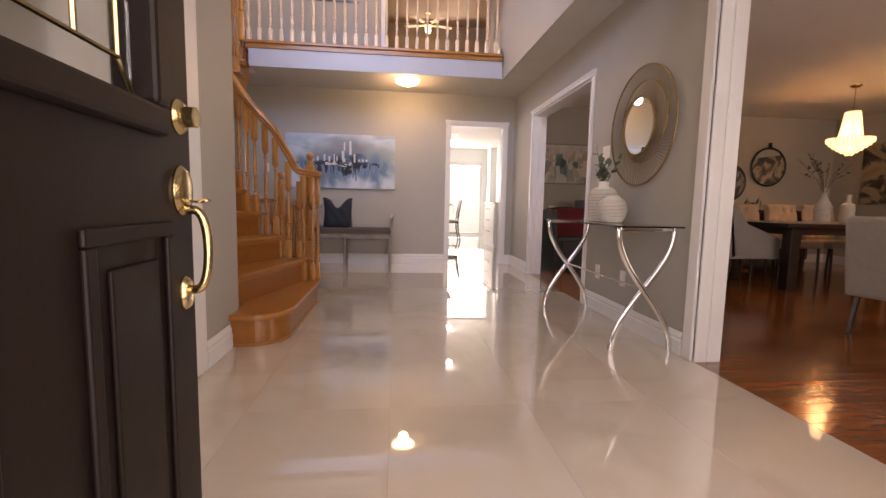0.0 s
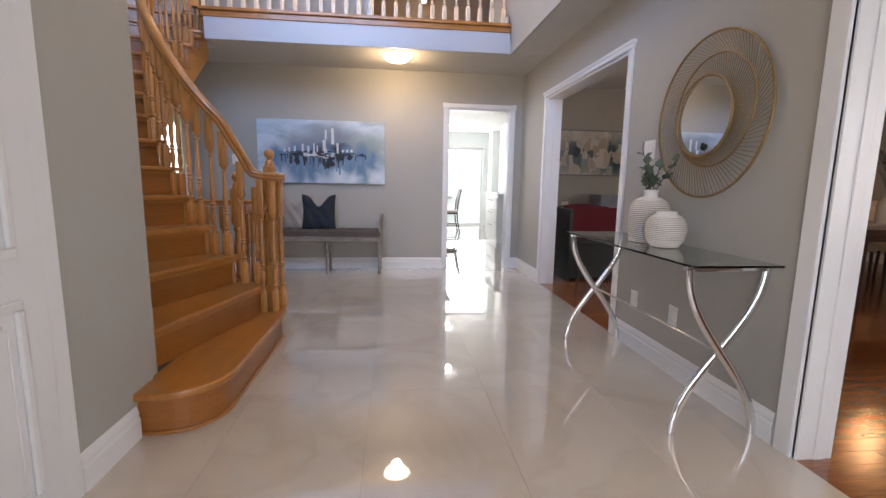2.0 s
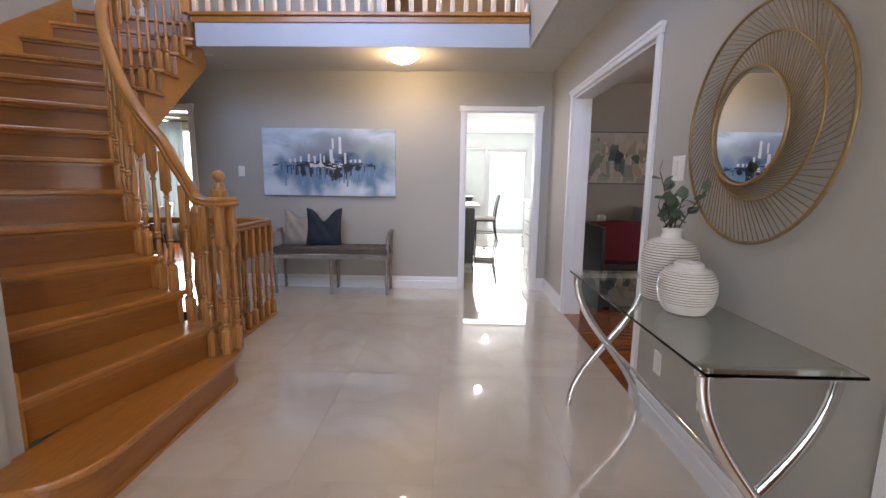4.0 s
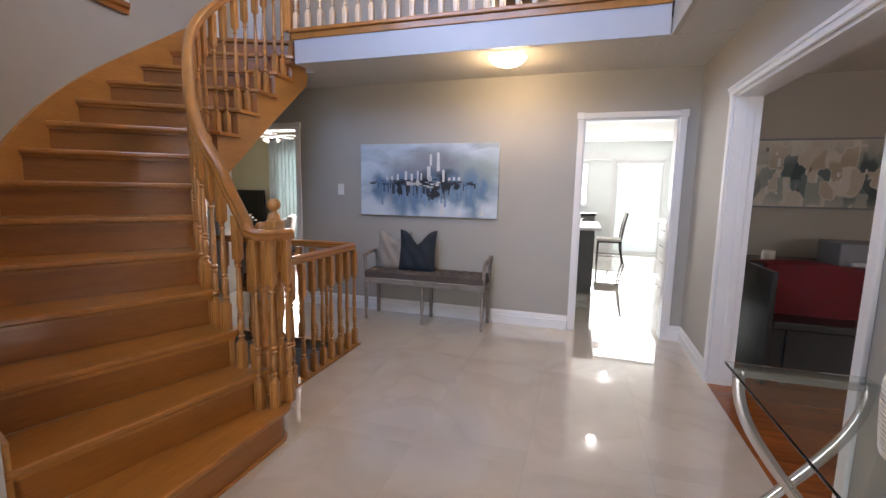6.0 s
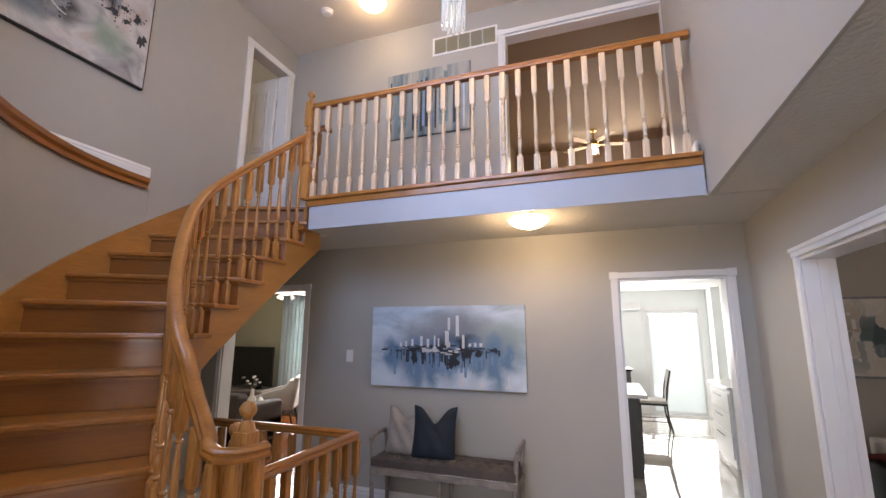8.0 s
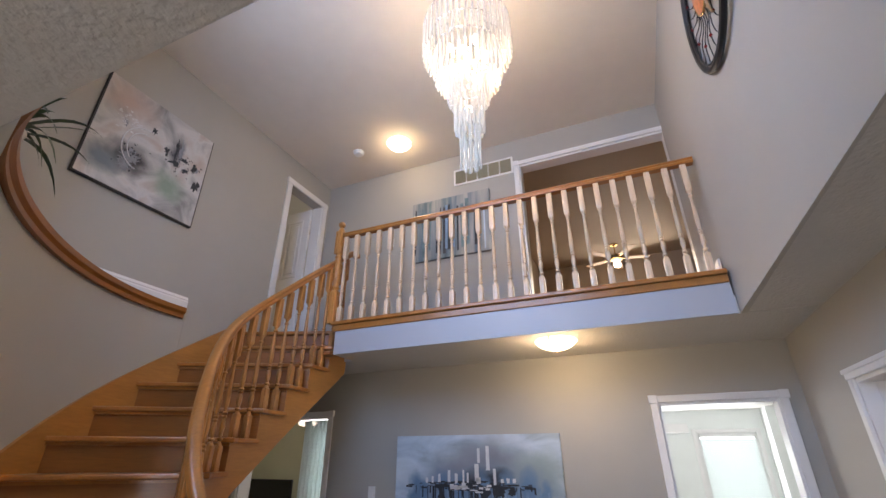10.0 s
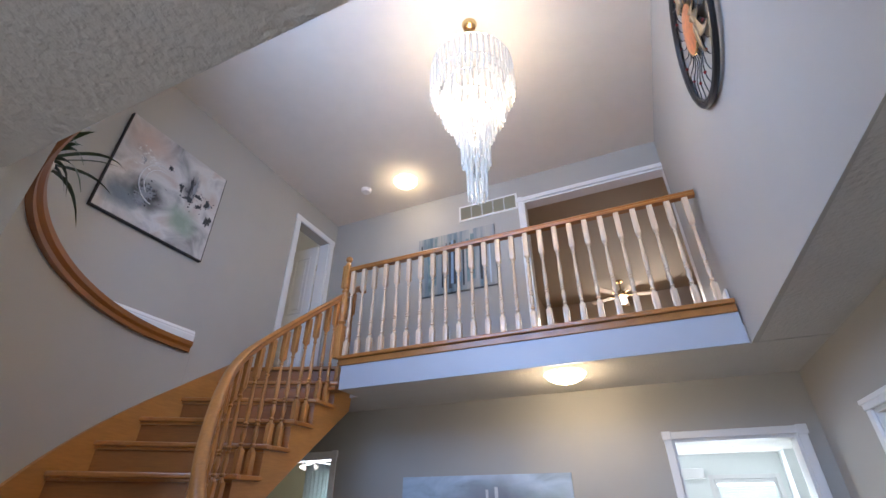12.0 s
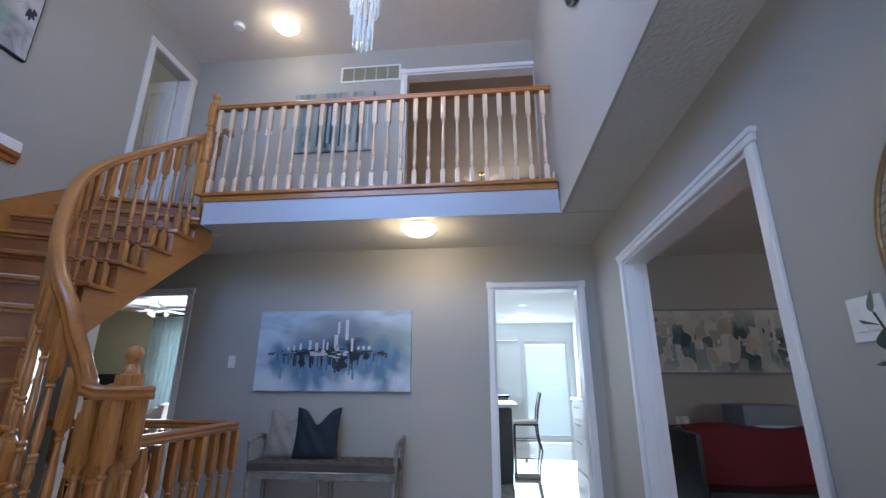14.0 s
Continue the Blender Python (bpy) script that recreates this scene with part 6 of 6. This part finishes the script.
def armchair(name, label, m, seat_mat, leg_mat, back_h=.86, w=.62, d=.62, seat_h=.46, wing=.22, cat="armchair"):
    """An upholstered chair: padded seat, raked back and arms that slope to the front."""
    c = thing(name, label, cat, m)
    part("seat", boxes((-w / 2 + .05, w / 2 - .05, -d / 2, d / 2 - .06, seat_h - .14, seat_h), bevel=.03), seat_mat, c)
    bm = boxes((-w / 2, w / 2, -.05, .05, 0, back_h - seat_h + .14), bevel=.03)
    bmesh.ops.transform(bm, matrix=pose(0, d / 2 - .06, seat_h - .14, -9), verts=bm.verts)
    part("backrest", bm, seat_mat, c)
    for s in (-1, 1):
        bm = bmesh.new()
        pts = [(-d / 2 + .04, seat_h - .14), (d / 2 - .02, seat_h - .14), (d / 2 + .05, back_h - .04), (d / 2 - .08, back_h - .06), (d / 2 - .20, seat_h + wing), (-d / 2 + .04, seat_h + .10)]
        lo = [bm.verts.new((s * (w / 2 - .055), y, z)) for y, z in pts]
        hi = [bm.verts.new((s * (w / 2 + .0), y, z)) for y, z in pts]
        fs = [bm.faces.new(lo), bm.faces.new(list(reversed(hi)))]
        for i in range(len(pts)):
            j = (i + 1) % len(pts)
            fs.append(bm.faces.new((lo[i], lo[j], hi[j], hi[i])))
        bmesh.ops.recalc_face_normals(bm, faces=fs)
        bmesh.ops.bevel(bm, geom=bm.edges[:], offset=.018, segments=2, affect="EDGES", profile=.5)
        part("arm", bm, seat_mat, c, smooth=True)
    for x in (-w / 2 + .06, w / 2 - .06):
        for y, sp in ((-d / 2 + .06, -.02), (d / 2 - .08, .07)):
            part("leg", tube([(x, y + sp, 0), (x, y, seat_h - .135)], .018, 8, up=(1, 0, 0)), leg_mat, c)
    return c


armchair("armchair", "pale upholstered armchair beside the television", pose(-4.55, 9.05, 0, 0, 0, -60), LINEN, BLACK, .82, .70, .70, .42)
cushion("throw_pillow", "pale grey pillow on the family room armchair", pose(-4.40, 9.12, .43, -14, 0, -60), .36, .34, .12, LINEN, .05)
so_ = thing("sofa", "dark grey family room sofa seen from behind", "sofa", pose(-4.48, 7.55, 0))
part("base", boxes((-.95, .95, -.42, .42, .10, .42), bevel=.03), SEATGREY, so_)
part("backrest", boxes((-.95, .95, -.46, -.25, .30, .78), bevel=.05), SEATGREY, so_)
for s in (-1, 1):
    part("arm", boxes((s * .84 - .11, s * .84 + .11, -.42, .44, .11, .62), bevel=.05), SEATGREY, so_)
    part("seat_cushion", boxes((s * .37 - .355, s * .37 + .355, -.22, .45, .4205, .54), bevel=.04), SEATGREY, so_)
    for y in (-.36, .36):
        part("foot", boxes((s * .85 - .03, s * .85 + .03, y - .03, y + .03, 0, .101), bevel=.004), BLACK, so_)
ct = thing("coffee_table", "round glass topped chrome coffee table", "table", pose(-4.35, 8.35, 0))
part("top", lathe([(.40, .43), (.405, .438), (.40, .446), (.01, .446)], 40), GLASS, ct, smooth=True)
for i in range(3):
    a = radians(120 * i + 15)
    part("leg", tube([(.34 * math.cos(a), .34 * math.sin(a), 0), (.22 * math.cos(a), .22 * math.sin(a), .43)], .012, 8), CHROME, ct)
fv = thing("flower_vase", "white vase with pale flowers on the coffee table", "vase", pose(-4.40, 8.30, .447))
part("body", lathe([(.05, 0), (.075, .03), (.07, .08), (.035, .13), (.028, .20), (.035, .24), (.03, .24), (.022, .20), (.02, .15)], 28), CERAMIC, fv, smooth=True)
rnd = random.Random(31)
WH = mat("petal_white", (0.75, 0.72, 0.66), 0.6, var=0.1, scale=20)
for i in range(11):
    a, r, z = rnd.uniform(0, 6.28), rnd.uniform(.03, .17), rnd.uniform(.30, .42)
    e_ = (r * math.cos(a), r * math.sin(a), z)
    part("stem", tube([(0, 0, .12), (e_[0] * .4, e_[1] * .4, .26), e_], .002, 5), STEM, fv)
    bm = lathe([(.003, -.012), (.018, -.006), (.026, .008), (.016, .016), (.003, .010)], 9, None, Matrix.Translation(e_))
    part("flower" if i % 3 else "leaf", bm, WH if i % 3 else LEAF, fv, smooth=True)
jar = thing("lidded_jar", "small white ceramic jar on the coffee table", "jar", pose(-4.18, 8.24, .447))
part("body", lathe([(.04, 0), (.055, .02), (.055, .08), (.04, .10)], 24), CERAMIC, jar, smooth=True)
part("lid", lathe([(.042, .1005), (.03, .12), (.008, .13), (.010, .145), (.003, .15)], 20), CERAMIC, jar, smooth=True)

# ---------------------------------------------------------------- dining room and desk corner
dt = thing("dining_table", "dark wooden dining table with panel legs", "table")
part("tabletop", boxes((4.45, 6.95, 4.28, 5.38, .705, .75), bevel=.006), DARKWOOD, dt)
part("apron", boxes((4.62, 6.78, 4.42, 5.24, .62, .7045), bevel=.004), DARKWOOD, dt)
for x in (4.58, 6.70):
    for y in (4.36, 5.18):
        part("leg", boxes((x, x + .12, y, y + .12, 0, .7045), bevel=.006), DARKWOOD, dt)
run = thing("table_runner", "pale linen runner on the dining table", "runner")
part("cloth", boxes((4.44, 6.96, 4.66, 5.0, .7505, .754)), LINEN, run)
for x, y in ((5.25, 5.62), (5.85, 5.62), (6.45, 5.62), (5.5, 4.02), (6.3, 4.02)):
    dc = thing("dining_chair", "oatmeal linen dining chair with a button tufted back", "chair", pose(x, y, 0, 0, 0, 0 if y > 5 else 180), "chairs along the dining table")
    part("seat", boxes((-.24, .24, -.24, .22, .38, .48), bevel=.025), BLUSH, dc)
    bm = bmesh.new()
    tufted(bm, .48, .50, 0, .07, 4, 3, .022)
    bmesh.ops.transform(bm, matrix=pose(0, .255, .72, 82), verts=bm.verts)
    part("backrest", bm, BLUSH, dc, "button tufted back", True)
    for px in (-.2, .2):
        for py in (-.2, .2):
            part("leg", tube([(px, py * 1.08, 0), (px, py, .385)], .017, 8, up=(1, 0, 0)), DARKWOOD, dc)
armchair("host_chair", "grey upholstered host chair at the end of the dining table", pose(4.35, 4.85, 0, 0, 0, 90), CHAIRSHADE, DARKWOOD, .98, .60, .66, .47, .26, "chair")
armchair("host_chair", "pale grey sloping arm chair near the dining table", pose(3.95, 2.64, 0, 0, 0, 104), LINEN, DARKWOOD, .86, .62, .66, .42, .22, "chair")
cushion("throw_pillow", "dark green pillow on the pale grey chair", pose(4.03, 2.66, .425, -14, 0, 104), .36, .34, .13, GREENCLOTH, .08)
AMBER = glow("lit_amber_crystal", (1.0, 0.76, 0.46), 1.5)
dch = thing("dining_chandelier", "lit basket chandelier of crystal beads over the dining table", "chandelier", pose(5.93, 5.05, 0))
part("ceiling_rose", lathe([(.03, LOW - .03), (.06, LOW - .012), (.062, LOW)], 24), BRASS, dch, smooth=True)
part("chain", tube([(0, 0, LOW - .02), (0, 0, 2.13)], .006, 6, up=(1, 0, 0)), BRASS, dch)
part("crown_ring", lathe([(.06, 2.12), (.072, 2.115), (.072, 2.135), (.06, 2.14)], 28), BRASS, dch, smooth=True)
BD = mesh_of("crystal_string", lathe([(.006, 0)] + [(.012 if i % 2 else .007, .012 * i) for i in range(1, 28)] + [(.005, .335)], 6), AMBER)
for i in range(26):
    a = 2 * math.pi * i / 26
    q = part("crystal_string", BD, AMBER, dch)
    q.matrix_basis = pose(.115 * math.cos(a), .115 * math.sin(a), 1.80, 0, 0, math.degrees(a)) @ pose(0, 0, 0, 0, -8)
for r, z, n in ((.225, 1.745, 40), (.195, 1.712, 34), (.16, 1.68, 28), (.12, 1.65, 22), (.078, 1.62, 14), (.035, 1.59, 7)):
    t_ = part("tier_ring", tube([(r * math.cos(2 * math.pi * i / 36), r * math.sin(2 * math.pi * i / 36), z + .06) for i in range(36)], .006, 6, closed=True), BRASS, dch)
    PR = mesh_of("prism", lathe([(.003, 0), (.013, .018), (.012, .058), (.006, .062)], 5), AMBER)
    for i in range(n):
        a = 2 * math.pi * i / n
        q = part("prism", PR, AMBER, t_)
        q.matrix_basis = pose(r * math.cos(a), r * math.sin(a), z)
for x, z, r in ((6.56, 1.62, .315), (5.86, 1.34, .30)):
    rm = thing("round_mirror", "round wall mirror in a thin black strap frame", "mirror", pose(x, 6.955, z))
    part("frame", tube([(r * math.cos(2 * math.pi * i / 60), -.015, r * math.sin(2 * math.pi * i / 60)) for i in range(60)], .014, 8, closed=True, up=(0, 1, 0)), BLACK, rm, smooth=True)
    g = lathe([(r - .004, 0), (r - .004, .004)], 60)
    bmesh.ops.transform(g, matrix=pose(0, -.006, 0, 90), verts=g.verts)
    part("mirror_glass", g, MIRROR, rm)
    part("strap", boxes((-.03, .03, -.022, -.004, r, r + .09), bevel=.004), BLACK, rm)
sb = thing("sideboard", "dark wooden sideboard under the round mirrors", "cabinet")
part("body", boxes((5.2, 7.0, 6.50, 6.95, .10, .86), bevel=.004), DARKWOOD, sb)
part("top", boxes((5.17, 7.03, 6.47, 6.955, .861, .89), bevel=.004), DARKWOOD, sb)
for i in range(4):
    part("door", boxes((5.22 + .44 * i, 5.64 + .44 * i, 6.482, 6.4995, .12, .84), bevel=.003), DARKWOOD, sb)
for x in (5.25, 6.9):
    for y in (6.53, 6.9):
        part("foot", boxes((x, x + .05, y - .02, y + .03, 0, .101)), DARKWOOD, sb)
for x, h in ((5.95, .20), (6.05, .16), (6.15, .22)):
    bt = thing("bottle", "clear glass bottle on the sideboard", "bottle", pose(x, 6.62, .89), "sideboard bottles")
    part("glass", lathe([(.03, 0), (.035, .01), (.035, h * .6), (.012, h * .75), (.012, h), (.009, h)], 16), GLASS, bt, smooth=True)
OR = mat("frosted_bottle", (0.62, 0.58, 0.52), 0.25, var=0.1, scale=30)
for x, y, h, r in ((5.42, 4.83, .42, .085), (5.72, 4.80, .34, .075)):
    bt = thing("decorative_bottle", "ribbed pale glass bottle on the dining table", "bottle", pose(x, y, .754), "table bottles")
    part("body", lathe([(r * .9, 0), (r, .02), (r * .93, .05), (r, .08), (r * .93, .12), (r, .16), (r * .9, .22), (r * .4, h * .72), (.022, h * .82), (.028, h), (.02, h), (.016, h * .82)], 24), OR, bt, smooth=True)
sp_ = thing("branch_arrangement", "pale leafy branches standing in the table bottle", "plant", pose(5.42, 4.83, .754))
rnd = random.Random(17)
SL = leaf_mesh(.016, .045, LEAF)
for i in range(12):
    a, r, h = rnd.uniform(0, 6.28), rnd.uniform(.1, .34), rnd.uniform(.55, .80)
    e_ = Vector((r * math.cos(a), r * math.sin(a), h))
    part("stem", tube([(0, 0, .30), (e_.x * .3, e_.y * .3, .52), e_], .0022, 5), STEM, sp_)
    for j in range(5):
        q = part("leaf", SL, LEAF, sp_)
        q.matrix_basis = Matrix.Translation(Vector((0, 0, .45)).lerp(e_, .45 + .13 * j)) @ pose(0, 0, 0, rnd.uniform(20, 90), 0, rnd.uniform(0, 360))
floral = painted_canvas("dark_floral_canvas", [(0.34, (0.012, 0.011, 0.010)), (0.46, (0.07, 0.06, 0.05)), (0.55, (0.40, 0.33, 0.24)), (0.68, (0.30, 0.24, 0.15))], 2.6, (1, 1, 1), 2.2, 1.6)
canvas("canvas_painting", "large dark abstract canvas in black and ochre", 1.7, .95, pose(7.76, 6.45, 1.02, 0, 0, -90), floral)

# desk corner seen through the second opening
strokes = painted_canvas("cream_canvas", [(0.30, (0.40, 0.40, 0.38)), (0.44, (0.60, 0.58, 0.54)), (0.56, (0.68, 0.66, 0.62)), (0.72, (0.60, 0.56, 0.50))], 3.2, (1, 1, .6), 7.7, .5)
OW, OH = 1.45, .60
blocks(strokes)
oc = canvas("canvas_painting", "wide cream canvas with teal and grey blocks", OW, OH, pose(2.56, 6.925, 1.26), strokes)
part("edge_frame", boxes((-.01, OW + .01, .0, .04, -.018, -.001), (-.01, OW + .01, .0, .04, OH + .001, OH + .018), (-.01, -.001, .0, .04, 0, OH), (OW + .001, OW + .01, .0, .04, 0, OH)), PGREY, oc, "thin grey frame")
rnd = random.Random(3)
for nm, mt, n, lo_, hi_ in (("grey_paint", PGREY, 8, .006, .018), ("dark_paint", PBLACK, 7, .004, .014), ("pale_paint", PWHITE, 12, .006, .022)):
    bm = bmesh.new()
    for i in range(n):
        u, v = rnd.uniform(.05, .95), min(.9, max(.1, rnd.gauss(.5, .2)))
        w, h = rnd.uniform(lo_, hi_), rnd.uniform(lo_, hi_) * 1.8
        dab(bm, OW * u - w, OW * u + w * .4, max(.01, OH * v - h), min(OH - .01, OH * v + h), -.0008 - rnd.uniform(0, .004), rnd)
    part(nm, bm, mt, oc)["kind"] = "stuff"
dk = thing("desk", "dark wooden desk against the far wall", "desk")
part("top", boxes((2.30, 4.0, 6.28, 6.94, .745, .785), bevel=.005), DARKWOOD, dk)
part("modesty_panel", boxes((2.36, 3.94, 6.86, 6.90, .25, .7445)), DARKWOOD, dk)
for x in (2.33, 3.90):
    part("side_panel", boxes((x, x + .05, 6.32, 6.92, 0, .7445), bevel=.004), DARKWOOD, dk)
rc = thing("red_cloth", "deep red cloth draped over a chair back", "cloth")
bm = bmesh.new()
n, mrow = 40, 14
g = []
for j in range(mrow + 1):
    row = []
    f = j / mrow
    for i in range(n + 1):
        u = i / n
        if f < .35:
            y, z = 6.20 - f / .35 * .32, .84 + .02 * math.sin(u * 9) - .02 * math.cos(f / .35 * 3)
        else:
            q = (f - .35) / .65
            y, z = 5.88 - .03 * q + .018 * math.sin(u * 14) * q, .84 - q * (.40 + .05 * math.sin(u * 5 + 1)) + .012 * math.sin(u * 9)
        row.append(bm.verts.new((2.38 + 1.31 * u + .02 * math.sin(f * 5), y, z)))
    g.append(row)
for j in range(mrow):
    for i in range(n):
        bm.faces.new((g[j][i], g[j][i + 1], g[j + 1][i + 1], g[j + 1][i]))
p = part("drape", bm, REDCLOTH, rc, smooth=True)
p.modifiers.new("thickness", "SOLIDIFY").thickness = .006
oc_ = thing("desk_bench", "black bench closed off with dark boards under the red cloth", "bench", pose(0, 0, 0))
part("backrest", boxes((2.40, 3.67, 5.92, 6.18, .48, .825), bevel=.01), BLACK, oc_)
part("seat", boxes((2.40, 3.67, 5.60, 6.18, .42, .479), bevel=.01), BLACK, oc_)
for x in (2.50, 3.60):
    for y in (5.64, 6.12):
        part("leg", boxes((x, x + .035, y, y + .035, 0, .4195)), BLACK, oc_)
# added black board that closes the dark space below the cloth
part("black_filler_board", boxes((2.40, 3.67, 5.66, 5.69, .03, .4195), bevel=.004), BLACK, oc_)
for x in (2.36, 3.675):
    part("end_panel", boxes((x, x + .035, 5.60, 6.18, .0, .83), bevel=.004), BLACK, oc_)
cn = thing("candle_jar", "white candle jar on the desk", "candle", pose(2.62, 6.45, .785))
part("jar", lathe([(.045, 0), (.05, .01), (.05, .085), (.045, .09)], 24), CERAMIC, cn, smooth=True)
part("lid", lathe([(.047, .0905), (.047, .105), (.02, .11)], 24), CERAMIC, cn, smooth=True)
pr = thing("printer", "grey desktop printer on the desk", "printer", pose(3.30, 6.55, .785))
part("body", boxes((-.22, .22, -.18, .18, 0, .20), bevel=.012), mat("grey_plastic", (0.22, 0.22, 0.23), 0.45), pr)
part("paper_tray", boxes((-.15, .15, -.24, -.1805, .02, .045), bevel=.004), PLASTIC, pr)

# ---------------------------------------------------------------- floor pieces
floor_hall = structure("floor_tiles", boxes((0.0, 0.01, 6.0, 6.01, -0.004, -0.003)), GROUT, "polished cream porcelain floor tiles", "floor")
TILE = {}


def tile(x0, x1, y0, y1, parent):
    w, d = round(x1 - x0, 3), round(y1 - y0, 3)
    if (w, d) not in TILE:
        TILE[(w, d)] = mesh_of("tile", boxes((-w / 2 + .0005, w / 2 - .0005, -d / 2 + .0002, d / 2 - .0002, -0.0018, 0.0)), MARBLE)
    ob = part("tile", TILE[(w, d)], MARBLE, parent)
    ob.location = ((x0 + x1) / 2, (y0 + y1) / 2, 0)
    return ob


def cuts(a, b, start, step):
    out = [a]
    v = start
    while v < b - 0.02:
        if v > a + 0.02:
            out.append(v)
        v += step
    return out + [b]


def tiling(regions, parent):
    for x0, x1, y0, y1 in regions:
        xs = cuts(x0, x1, 0.26 - 0.6 * 8, 0.6)
        ys = cuts(y0, y1, 3.03 - 1.2 * 4, 1.2)
        for a, b in zip(xs, xs[1:]):
            for c, d in zip(ys, ys[1:]):
                tile(a, b, c, d, parent)


tiling([(FX, WX, 0.0, 4.10), (WELLX + 0.0, WX, 4.10, WELLY), (-3.48, WX, WELLY, BY), (1.04, 1.85, BY, BY + T), (-3.2, -2.09, BY, BY + T)], floor_hall)
floor_kitchen = structure("floor_kitchen_tiles", boxes((0.0, 0.01, 9.0, 9.01, -0.004, -0.003)), GROUT, "polished cream porcelain kitchen tiles", "floor")
tiling([(-1.4, 2.1, BY + T, 7.11), (-1.4, 3.4, 7.11, 12.6)], floor_kitchen)

PL = {}


def plank_floor(parent, x0, x1, y0, y1, singles):
    """Strip flooring that runs along x; the nearest planks are pieces of their own."""
    rnd = random.Random(5)
    rest = bmesh.new()
    w = 0.083
    y, count = y0, 0
    while y < y1 - 0.01:
        x = x0
        first = True
        while x < x1 - 0.01:
            L = rnd.choice([0.6, 0.9, 1.2]) if not first else rnd.choice([0.4, 0.7, 1.0])
            first = False
            e = min(x + L, x1)
            if e - x > 0.04:
                if count < 300 and singles[0] < x < singles[1] and singles[2] < y < singles[3]:
                    key = round(e - x, 3)
                    if key not in PL:
                        PL[key] = mesh_of("plank", boxes((0.0008, key - 0.0008, 0.0004, w - .0004, -0.012, 0.0), bevel=0.0008), PLANK)
                    ob = part("plank", PL[key], PLANK, parent)
                    ob.location = (x, y, 0)
                    count += 1
                else:
                    box(rest, x + .0008, e - .0008, y + .0004, y + w - .0004, -0.012, 0.0)
            x = e
        y += w
    ob = part("planks", rest, PLANK, parent)
    ob["kind"] = "stuff"


floor_din = structure("floor_dining", boxes((WX + T, 7.8, 0.0, 6.97, -0.10, -0.012), (WX, WX + T, 0.5, 2.31, -0.1, -0.012), (WX, WX + T, 3.85, 5.53, -0.1, -0.012)), DARKWOOD, "red oak strip floor of the dining room", "floor")
plank_floor(floor_din, WX, 7.8, 0.0, 6.97, (1.9, 4.6, 0.5, 5.6))
floor_fam = structure("floor_family", boxes((-8.0, -2.0, BY + T, 10.2, -0.10, -0.004)), PLANK, "oak floor of the family room", "floor")
